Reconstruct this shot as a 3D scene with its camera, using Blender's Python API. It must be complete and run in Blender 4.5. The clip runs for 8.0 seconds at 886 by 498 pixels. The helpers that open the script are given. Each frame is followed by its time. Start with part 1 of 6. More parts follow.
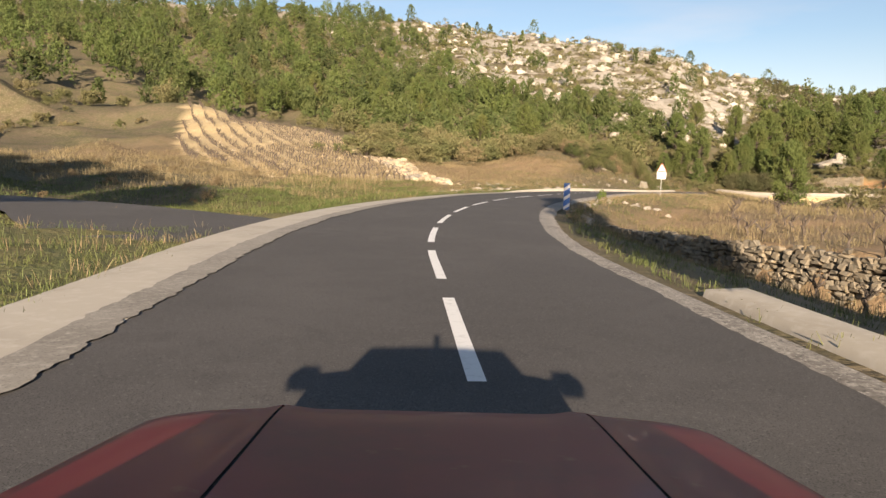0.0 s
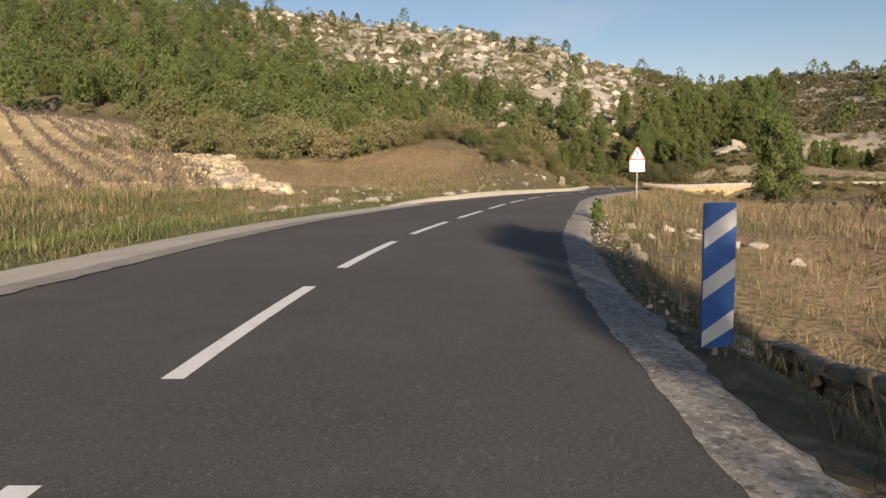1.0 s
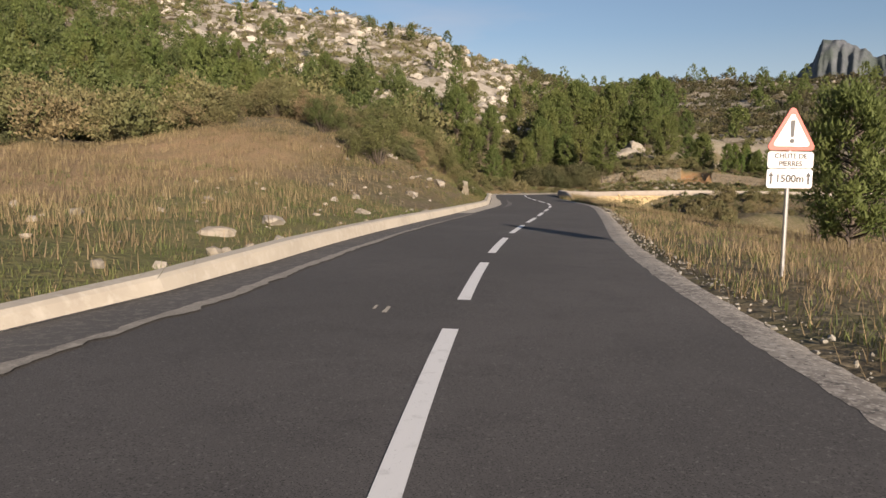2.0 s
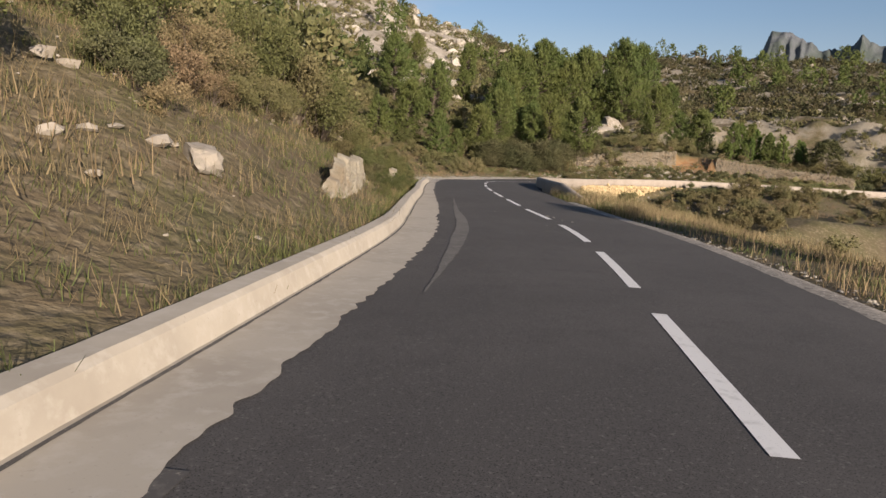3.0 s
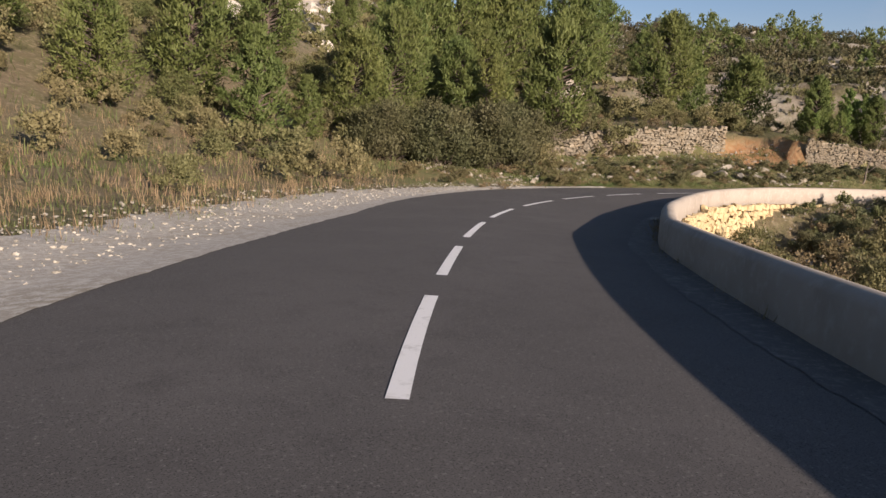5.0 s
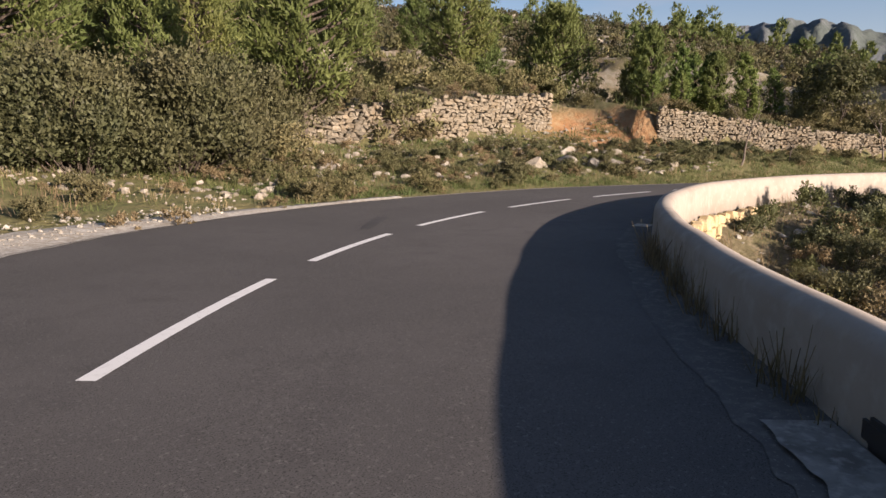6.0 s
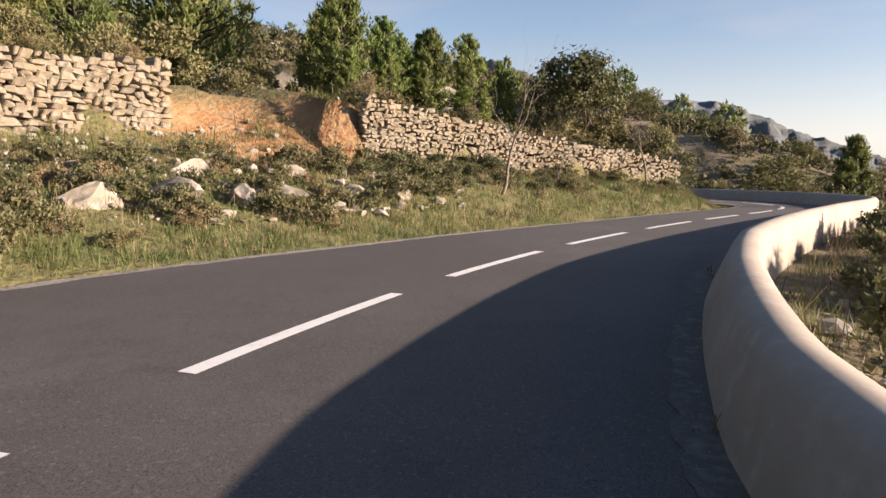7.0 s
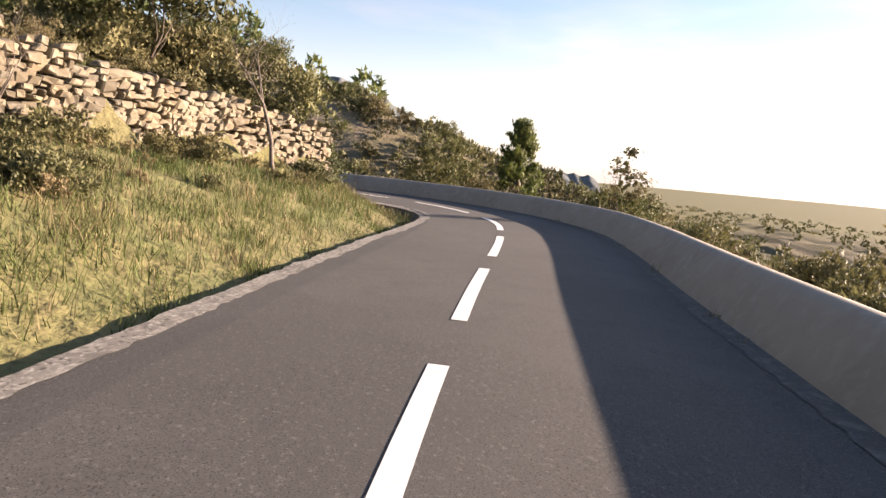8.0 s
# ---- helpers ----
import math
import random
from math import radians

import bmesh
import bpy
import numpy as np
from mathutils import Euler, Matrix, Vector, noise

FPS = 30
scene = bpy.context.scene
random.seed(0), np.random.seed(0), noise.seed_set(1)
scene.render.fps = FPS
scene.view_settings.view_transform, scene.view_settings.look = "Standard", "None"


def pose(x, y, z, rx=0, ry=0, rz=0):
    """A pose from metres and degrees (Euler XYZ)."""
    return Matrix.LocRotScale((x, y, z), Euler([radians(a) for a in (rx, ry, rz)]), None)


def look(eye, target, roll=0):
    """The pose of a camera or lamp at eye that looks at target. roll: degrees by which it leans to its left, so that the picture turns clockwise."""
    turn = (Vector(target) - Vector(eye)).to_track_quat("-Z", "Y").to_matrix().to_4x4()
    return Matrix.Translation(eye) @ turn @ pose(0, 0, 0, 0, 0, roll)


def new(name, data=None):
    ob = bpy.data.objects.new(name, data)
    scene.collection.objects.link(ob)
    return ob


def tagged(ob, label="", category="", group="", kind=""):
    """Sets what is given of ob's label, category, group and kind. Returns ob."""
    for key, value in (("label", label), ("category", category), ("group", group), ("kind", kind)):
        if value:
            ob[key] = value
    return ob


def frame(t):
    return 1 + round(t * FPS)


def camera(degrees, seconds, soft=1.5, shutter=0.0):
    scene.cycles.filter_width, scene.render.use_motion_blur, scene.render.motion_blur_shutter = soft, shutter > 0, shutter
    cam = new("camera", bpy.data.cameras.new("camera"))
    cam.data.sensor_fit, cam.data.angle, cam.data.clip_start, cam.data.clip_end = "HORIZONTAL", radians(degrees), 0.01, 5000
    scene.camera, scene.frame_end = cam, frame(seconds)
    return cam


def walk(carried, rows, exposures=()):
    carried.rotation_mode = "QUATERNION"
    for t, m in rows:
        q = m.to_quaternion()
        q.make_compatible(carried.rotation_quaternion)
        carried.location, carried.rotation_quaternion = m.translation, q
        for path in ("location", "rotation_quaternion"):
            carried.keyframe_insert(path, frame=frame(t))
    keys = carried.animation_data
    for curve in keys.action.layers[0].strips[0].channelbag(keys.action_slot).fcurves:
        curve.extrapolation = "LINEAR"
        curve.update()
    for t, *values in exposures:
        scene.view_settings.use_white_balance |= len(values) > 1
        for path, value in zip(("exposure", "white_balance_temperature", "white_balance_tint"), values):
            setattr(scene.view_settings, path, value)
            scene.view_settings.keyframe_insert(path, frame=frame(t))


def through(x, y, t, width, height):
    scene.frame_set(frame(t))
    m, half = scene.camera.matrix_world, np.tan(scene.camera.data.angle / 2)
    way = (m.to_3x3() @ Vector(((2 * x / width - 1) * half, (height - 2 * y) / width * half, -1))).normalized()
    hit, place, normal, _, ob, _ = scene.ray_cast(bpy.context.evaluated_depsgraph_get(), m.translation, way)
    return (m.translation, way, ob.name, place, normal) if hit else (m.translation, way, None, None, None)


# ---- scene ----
cam = camera(65.0, 8.0)
PATH = [
    (0.0, -1.874, -13.472, 0.942, 84.49, -1.57, 0.55),
    (0.2, -1.779, -8.896, 0.953, 84.45, -0.57, -0.98),
    (0.4, -1.611, -4.464, 1.008, 84.93, -0.51, -2.92),
    (0.5, -1.527, -2.183, 1.036, 84.68, -0.97, -3.94),
    (0.6, -1.282, -0.002, 1.066, 84.70, -0.62, -5.07),
    (0.8, -0.804, 4.205, 1.131, 84.55, 0.07, -7.38),
    (1.0, -0.097, 8.677, 1.182, 84.56, 0.48, -9.51),
    (1.5, 2.449, 19.755, 1.452, 85.34, 1.00, -14.66),
    (1.6, 3.080, 21.855, 1.516, 85.26, 1.60, -15.44),
    (1.7, 3.739, 24.065, 1.566, 85.25, 1.02, -16.24),
    (1.8, 4.417, 26.254, 1.612, 84.90, 0.77, -17.30),
    (1.9, 5.145, 28.455, 1.621, 84.80, 0.38, -18.18),
    (2.0, 5.860, 30.723, 1.637, 84.44, -0.76, -19.58),
    (2.1, 6.587, 32.943, 1.675, 84.27, -3.36, -20.89),
    (2.2, 7.414, 35.096, 1.693, 84.05, -2.86, -21.64),
    (3.3, 20.012, 60.603, 1.711, 82.47, -3.94, -24.42),
    (3.5, 22.015, 64.758, 1.653, 82.72, -4.40, -24.59),
    (4.0, 25.895, 73.204, 1.636, 83.29, -3.83, -25.22),
    (4.2, 27.467, 76.357, 1.640, 83.12, -2.66, -25.23),
    (5.3, 39.886, 96.305, 1.714, 81.72, -1.37, -37.37),
    (5.5, 42.207, 98.817, 1.564, 81.91, 0.38, -41.21),
    (5.7, 44.607, 101.168, 1.505, 81.29, 0.05, -44.98),
    (6.0, 48.089, 103.842, 1.517, 81.92, -0.23, -50.94),
    (6.2, 50.615, 105.456, 1.494, 81.93, 0.39, -55.16),
    (6.5, 54.708, 107.728, 1.440, 82.06, -0.24, -62.68),
    (6.8, 58.816, 109.328, 1.416, 83.07, -0.67, -70.70),
    (7.0, 61.536, 110.036, 1.463, 83.77, -0.60, -76.42),
    (7.2, 64.206, 110.358, 1.545, 84.30, -1.36, -81.94),
    (7.5, 68.532, 110.517, 1.606, 83.45, -2.78, -91.50),
    (7.7, 71.290, 110.263, 1.633, 83.18, -3.95, -98.15),
    (8.0, 75.036, 109.416, 1.612, 82.67, -5.21, -106.31),
]
walk(cam, [(t, pose(x, y, z, rx, ry, rz)) for t, x, y, z, rx, ry, rz in PATH],
     [(0.0, 1.42, 6700, 17), (0.5, 1.15, 6600, 17), (1.5, 0.88, 6400, 18), (4.2, 0.85, 6100, 20), (5.5, 1.18, 6200, 23), (6.5, 1.38, 6300, 24), (7.0, 1.62, 6500, 24), (7.5, 1.82, 6800, 25), (8.0, 2.1, 6800, 25)])
import itertools

# ---- world, sun, exposure ----
SUN_AZ, SUN_EL = 179.3, 13.1          # compass degrees from +y towards +x, and height
world = bpy.data.worlds.new("world")
scene.world = world
world.use_nodes = True
wn, wl = world.node_tree.nodes, world.node_tree.links
sky = wn.new("ShaderNodeTexSky")
sky.sky_type, sky.sun_disc = "NISHITA", False
sky.sun_elevation, sky.sun_rotation = radians(SUN_EL), radians(SUN_AZ)
sky.air_density, sky.dust_density, sky.ozone_density = 1.0, 0.6, 1.5
def thin_clouds():
    """Thin streaks of white cloud low in the sky."""
    tc = wn.new("ShaderNodeTexCoord")
    mp = wn.new("ShaderNodeMapping")
    mp.inputs["Scale"].default_value = (1.0, 1.0, 4.5)
    wl.new(tc.outputs["Generated"], mp.inputs[0])
    t = wn.new("ShaderNodeTexNoise")
    t.inputs["Scale"].default_value, t.inputs["Detail"].default_value, t.inputs["Roughness"].default_value = 2.1, 7, 0.55
    wl.new(mp.outputs[0], t.inputs["Vector"])
    r = wn.new("ShaderNodeMapRange")
    r.inputs["From Min"].default_value, r.inputs["From Max"].default_value, r.inputs["To Max"].default_value = 0.50, 0.72, 0.8
    wl.new(t.outputs[0], r.inputs[0])
    sep = wn.new("ShaderNodeSeparateXYZ")
    wl.new(tc.outputs["Generated"], sep.inputs[0])
    low = wn.new("ShaderNodeMapRange")
    low.inputs["From Min"].default_value, low.inputs["From Max"].default_value = 0.34, 0.10
    wl.new(sep.outputs[2], low.inputs[0])
    k = wn.new("ShaderNodeMath")
    k.operation = "MULTIPLY"
    wl.new(r.outputs[0], k.inputs[0])
    wl.new(low.outputs[0], k.inputs[1])
    haze = wn.new("ShaderNodeMapRange")
    haze.inputs["From Min"].default_value, haze.inputs["From Max"].default_value, haze.inputs["To Max"].default_value = 0.20, 0.0, 0.6
    wl.new(sep.outputs[2], haze.inputs[0])
    most = wn.new("ShaderNodeMath")
    most.operation = "MAXIMUM"
    wl.new(k.outputs[0], most.inputs[0])
    wl.new(haze.outputs[0], most.inputs[1])
    grey = wn.new("ShaderNodeRGBToBW")
    wl.new(sky.outputs[0], grey.inputs[0])
    lift = wn.new("ShaderNodeMath")
    lift.operation, lift.inputs[1].default_value = "MULTIPLY", 1.3
    wl.new(grey.outputs[0], lift.inputs[0])
    x = wn.new("ShaderNodeMix")
    x.data_type = "RGBA"
    wl.new(most.outputs[0], x.inputs[0])
    wl.new(sky.outputs[0], x.inputs[6])
    wl.new(lift.outputs[0], x.inputs[7])
    wl.new(x.outputs[2], wn["Background"].inputs[0])


thin_clouds()
wn["Background"].inputs[1].default_value = 0.062
sun_data = bpy.data.lights.new("sun", "SUN")
sun_data.energy, sun_data.angle, sun_data.color = 5.0, radians(0.55), (1.0, 0.85, 0.64)
sun_ob = new("sun", sun_data)
_a, _e = radians(SUN_AZ), radians(SUN_EL)
SUN_DIR = Vector((math.sin(_a) * math.cos(_e), math.cos(_a) * math.cos(_e), math.sin(_e)))
sun_ob.matrix_world = look(SUN_DIR * 300, (0, 0, 0))

# ---- materials ----
def material(name, base, rough=0.8, vary=(), bump=0.0, bump_scale=20.0, metal=0.0, coat=0.0, island=0.0, spec=0.5, objrand=0.0):
    """A principled material. vary: rows of (noise scale, colour, low, high, detail), laid over the base one after another."""
    m = bpy.data.materials.new(name)
    m.use_nodes = True
    n, l = m.node_tree.nodes, m.node_tree.links
    p = n["Principled BSDF"]
    p.inputs["Roughness"].default_value, p.inputs["Metallic"].default_value = rough, metal
    p.inputs["Specular IOR Level"].default_value = spec
    p.inputs["Coat Weight"].default_value = coat
    p.inputs["Coat Roughness"].default_value = 0.06
    geo = n.new("ShaderNodeNewGeometry")
    rgb = n.new("ShaderNodeRGB")
    rgb.outputs[0].default_value = (*base, 1)
    out = rgb.outputs[0]
    for scale, colour, low, high, detail in vary:
        t = n.new("ShaderNodeTexNoise")
        t.inputs["Scale"].default_value, t.inputs["Detail"].default_value, t.inputs["Roughness"].default_value = scale, detail, 0.6
        l.new(geo.outputs["Position"], t.inputs["Vector"])
        r = n.new("ShaderNodeMapRange")
        r.inputs["From Min"].default_value, r.inputs["From Max"].default_value = low, high
        l.new(t.outputs[0], r.inputs[0])
        x = n.new("ShaderNodeMix")
        x.data_type = "RGBA"
        x.inputs[7].default_value = (*colour, 1)
        l.new(r.outputs[0], x.inputs[0])
        l.new(out, x.inputs[6])
        out = x.outputs[2]
    if island or objrand:
        h = n.new("ShaderNodeHueSaturation")
        src = geo.outputs["Random Per Island"] if island else n.new("ShaderNodeObjectInfo").outputs["Random"]
        amount = island or objrand
        r = n.new("ShaderNodeMapRange")
        r.inputs["To Min"].default_value, r.inputs["To Max"].default_value = 1 - amount, 1 + amount
        l.new(src, r.inputs[0])
        l.new(r.outputs[0], h.inputs["Value"])
        l.new(out, h.inputs["Color"])
        out = h.outputs[0]
    l.new(out, p.inputs["Base Color"])
    if bump:
        t = n.new("ShaderNodeTexNoise")
        t.inputs["Scale"].default_value, t.inputs["Detail"].default_value = bump_scale, 8
        l.new(geo.outputs["Position"], t.inputs["Vector"])
        b = n.new("ShaderNodeBump")
        b.inputs["Strength"].default_value, b.inputs["Distance"].default_value = min(1.0, bump * 4), bump
        l.new(t.outputs[0], b.inputs["Height"])
        l.new(b.outputs[0], p.inputs["Normal"])
    return m


def leafy(name, colour, colour2, island=0.35, through=0.25):
    """Foliage: diffuse with some light let through, varied from leaf to leaf and from plant to plant."""
    m = bpy.data.materials.new(name)
    m.use_nodes = True
    n, l = m.node_tree.nodes, m.node_tree.links
    p = n["Principled BSDF"]
    p.inputs["Roughness"].default_value, p.inputs["Specular IOR Level"].default_value = 0.65, 0.25
    geo = n.new("ShaderNodeNewGeometry")
    info = n.new("ShaderNodeObjectInfo")
    t = n.new("ShaderNodeTexNoise")
    t.inputs["Scale"].default_value, t.inputs["Detail"].default_value = 0.22, 3
    l.new(geo.outputs["Position"], t.inputs["Vector"])
    mid = n.new("ShaderNodeMapRange")
    mid.inputs["From Min"].default_value, mid.inputs["From Max"].default_value = 0.35, 0.65
    l.new(t.outputs[0], mid.inputs[0])
    x = n.new("ShaderNodeMix")
    x.data_type = "RGBA"
    x.inputs[6].default_value, x.inputs[7].default_value = (*colour, 1), (*colour2, 1)
    l.new(mid.outputs[0], x.inputs[0])
    h = n.new("ShaderNodeHueSaturation")
    r = n.new("ShaderNodeMapRange")
    r.inputs["To Min"].default_value, r.inputs["To Max"].default_value = 1 - island, 1 + island
    l.new(geo.outputs["Random Per Island"], r.inputs[0])
    r2 = n.new("ShaderNodeMapRange")
    r2.inputs["To Min"].default_value, r2.inputs["To Max"].default_value = 0.485, 0.515
    l.new(info.outputs["Random"], r2.inputs[0])
    l.new(r2.outputs[0], h.inputs["Hue"])
    l.new(r.outputs[0], h.inputs["Value"])
    l.new(x.outputs[2], h.inputs["Color"])
    l.new(h.outputs[0], p.inputs["Base Color"])
    tr = n.new("ShaderNodeBsdfTranslucent")
    l.new(h.outputs[0], tr.inputs[0])
    mixer = n.new("ShaderNodeMixShader")
    mixer.inputs[0].default_value = through
    l.new(p.outputs[0], mixer.inputs[1])
    l.new(tr.outputs[0], mixer.inputs[2])
    l.new(mixer.outputs[0], n["Material Output"].inputs[0])
    return m


ASPHALT = material("asphalt", (0.081, 0.075, 0.070), 0.9, [(0.35, (0.101, 0.093, 0.087), 0.42, 0.66, 5), (2.2, (0.075, 0.069, 0.065), 0.5, 0.72, 6), (38, (0.14, 0.132, 0.12), 0.57, 0.70, 3), (110, (0.028, 0.026, 0.025), 0.52, 0.68, 2)], 0.004, 90, spec=0.3)
PAINT = material("road_paint", (0.72, 0.71, 0.68), 0.75, [(9, (0.52, 0.51, 0.48), 0.55, 0.75, 6), (90, (0.3, 0.29, 0.28), 0.66, 0.72, 3)], 0.002, 80)
CONCRETE = material("pale_concrete", (0.43, 0.385, 0.31), 0.9, [(0.8, (0.34, 0.30, 0.24), 0.45, 0.7, 6), (7, (0.48, 0.44, 0.37), 0.5, 0.75, 5), (40, (0.34, 0.3, 0.25), 0.63, 0.75, 4)], 0.006, 30)
RENDER = material("pale_wall_render", (0.305, 0.266, 0.22), 0.92, [(0.9, (0.26, 0.222, 0.18), 0.45, 0.65, 5), (6, (0.34, 0.305, 0.255), 0.5, 0.7, 5), (2.2, (0.31, 0.27, 0.22), 0.58, 0.72, 8), (40, (0.25, 0.22, 0.18), 0.64, 0.74, 4)], 0.016, 14)
TYREMARK = material("rubber_mark", (0.035, 0.033, 0.032), 0.85, [(3, (0.055, 0.051, 0.048), 0.45, 0.65, 5)])
DUSTY = material("dusty_asphalt", (0.082, 0.076, 0.07), 0.93, [(1.3, (0.07, 0.065, 0.06), 0.42, 0.62, 6), (9, (0.14, 0.128, 0.112), 0.5, 0.68, 6), (45, (0.2, 0.18, 0.155), 0.6, 0.7, 3)], 0.012, 50)
SCAR = material("scraped_asphalt", (0.135, 0.126, 0.112), 0.93, [(1.5, (0.105, 0.098, 0.088), 0.42, 0.62, 6), (14, (0.175, 0.163, 0.145), 0.5, 0.68, 6), (60, (0.075, 0.07, 0.063), 0.58, 0.7, 3)], 0.006, 60)
DIRTYCONC = material("worn_concrete_edge", (0.27, 0.245, 0.205), 0.95, [(1.0, (0.20, 0.18, 0.15), 0.42, 0.64, 7), (12, (0.34, 0.31, 0.26), 0.5, 0.68, 6), (45, (0.12, 0.108, 0.09), 0.55, 0.68, 4)], 0.012, 40)
PALESTONE_SLAB = material("rough_slab", (0.22, 0.205, 0.18), 0.95, [(3, (0.12, 0.11, 0.095), 0.42, 0.62, 7), (14, (0.30, 0.28, 0.245), 0.5, 0.68, 6)], 0.04, 12)
GRAVEL = material("gravel_margin", (0.25, 0.225, 0.19), 0.95, [(1.3, (0.15, 0.132, 0.112), 0.42, 0.62, 7), (9, (0.33, 0.30, 0.255), 0.48, 0.65, 6), (26, (0.43, 0.40, 0.345), 0.55, 0.66, 4), (20, (0.075, 0.068, 0.06), 0.55, 0.66, 4)], 0.03, 30)
WHITEROCK = material("white_limestone", (0.33, 0.305, 0.26), 0.93, [(1.5, (0.31, 0.275, 0.22), 0.4, 0.7, 5), (8, (0.44, 0.415, 0.36), 0.5, 0.7, 6), (1.1, (0.13, 0.125, 0.085), 0.54, 0.66, 7)], 0.06, 6, island=0.25)
SHOULDER = material("white_gravel_shoulder", (0.33, 0.30, 0.25), 0.95, [(0.6, (0.27, 0.235, 0.175), 0.45, 0.65, 6), (8, (0.46, 0.43, 0.375), 0.45, 0.65, 6), (30, (0.16, 0.145, 0.12), 0.58, 0.7, 3), (55, (0.58, 0.55, 0.49), 0.58, 0.7, 3)], 0.03, 30)
PINE = leafy("pine_needles", (0.090, 0.118, 0.034), (0.135, 0.155, 0.046), 0.22, 0.34)
DARKPINE = leafy("dark_pine_needles", (0.048, 0.066, 0.022), (0.088, 0.108, 0.033), 0.25, 0.18)
SHRUB = leafy("shrub_leaves", (0.11, 0.115, 0.045), (0.17, 0.145, 0.07), 0.28, 0.2)
DARKSCRUB = leafy("dark_scrub_leaves", (0.062, 0.068, 0.030), (0.11, 0.092, 0.048))
GRASS = leafy("grass_blades", (0.135, 0.14, 0.05), (0.09, 0.118, 0.036), 0.5, 0.3)
STRAW = leafy("dry_grass", (0.25, 0.19, 0.105), (0.18, 0.14, 0.075), 0.5, 0.18)
BRIGHT = leafy("bright_needles", (0.115, 0.165, 0.04), (0.155, 0.20, 0.055), 0.3, 0.36)
BARK = material("bark", (0.11, 0.085, 0.065), 0.95, [(9, (0.06, 0.047, 0.036), 0.4, 0.6, 6)], 0.02, 25)


def ground_material():
    """Soil, dry grass, pale rock and vineyard earth, told apart by the mesh's own kinds of ground."""
    m = bpy.data.materials.new("hillside_ground")
    m.use_nodes = True
    n, l = m.node_tree.nodes, m.node_tree.links
    p = n["Principled BSDF"]
    p.inputs["Roughness"].default_value, p.inputs["Specular IOR Level"].default_value = 0.95, 0.2
    geo = n.new("ShaderNodeNewGeometry")

    def noise_at(scale, detail, low, high):
        t = n.new("ShaderNodeTexNoise")
        t.inputs["Scale"].default_value, t.inputs["Detail"].default_value, t.inputs["Roughness"].default_value = scale, detail, 0.62
        l.new(geo.outputs["Position"], t.inputs["Vector"])
        r = n.new("ShaderNodeMapRange")
        r.inputs["From Min"].default_value, r.inputs["From Max"].default_value = low, high
        l.new(t.outputs[0], r.inputs[0])
        return r.outputs[0]

    def mixed(fac, a, b):
        x = n.new("ShaderNodeMix")
        x.data_type = "RGBA"
        for sock, v in ((x.inputs[6], a), (x.inputs[7], b)):
            if isinstance(v, tuple):
                sock.default_value = (*v, 1)
            else:
                l.new(v, sock)
        l.new(fac, x.inputs[0])
        return x.outputs[2]

    def attribute(name):
        a = n.new("ShaderNodeAttribute")
        a.attribute_name = name
        return a.outputs["Fac"]

    def times(a, b):
        k = n.new("ShaderNodeMath")
        k.operation = "MULTIPLY"
        l.new(a, k.inputs[0])
        l.new(b, k.inputs[1])
        return k.outputs[0]

    soil = mixed(noise_at(0.35, 6, 0.4, 0.62), (0.125, 0.098, 0.06), (0.10, 0.092, 0.044))
    soil = mixed(noise_at(4.0, 7, 0.5, 0.68), soil, (0.20, 0.165, 0.108))
    soil = mixed(noise_at(0.9, 5, 0.55, 0.7), soil, (0.07, 0.066, 0.032))
    grass = mixed(noise_at(1.2, 6, 0.4, 0.65), (0.17, 0.15, 0.065), (0.11, 0.12, 0.045))
    grass = mixed(noise_at(14, 4, 0.5, 0.7), grass, (0.10, 0.09, 0.04))
    brown = mixed(noise_at(1.0, 6, 0.4, 0.65), (0.27, 0.185, 0.105), (0.22, 0.165, 0.09))
    brown = mixed(noise_at(12, 4, 0.5, 0.7), brown, (0.14, 0.10, 0.06))
    vine = mixed(noise_at(1.4, 6, 0.4, 0.65), (0.46, 0.36, 0.20), (0.38, 0.285, 0.15))
    vine = mixed(noise_at(18, 4, 0.55, 0.7), vine, (0.55, 0.46, 0.32))
    red = mixed(noise_at(2.5, 6, 0.4, 0.65), (0.33, 0.16, 0.07), (0.36, 0.24, 0.13))
    rock = mixed(noise_at(0.6, 8, 0.42, 0.6), (0.36, 0.33, 0.28), (0.28, 0.25, 0.205))
    rock = mixed(noise_at(5, 6, 0.55, 0.68), rock, (0.2, 0.18, 0.14))
    out = mixed(attribute("grassy"), soil, grass)
    out = mixed(attribute("brown"), out, brown)
    out = mixed(attribute("vineyard"), out, vine)
    out = mixed(attribute("red_earth"), out, red)
    out = mixed(times(attribute("rocky"), noise_at(0.09, 9, 0.44, 0.52)), out, rock)
    l.new(out, p.inputs["Base Color"])
    t = n.new("ShaderNodeTexNoise")
    t.inputs["Scale"].default_value, t.inputs["Detail"].default_value = 6, 9
    l.new(geo.outputs["Position"], t.inputs["Vector"])
    b = n.new("ShaderNodeBump")
    b.inputs["Strength"].default_value, b.inputs["Distance"].default_value = 0.7, 0.12
    l.new(t.outputs[0], b.inputs["Height"])
    l.new(b.outputs[0], p.inputs["Normal"])
    return m


GROUND = ground_material()

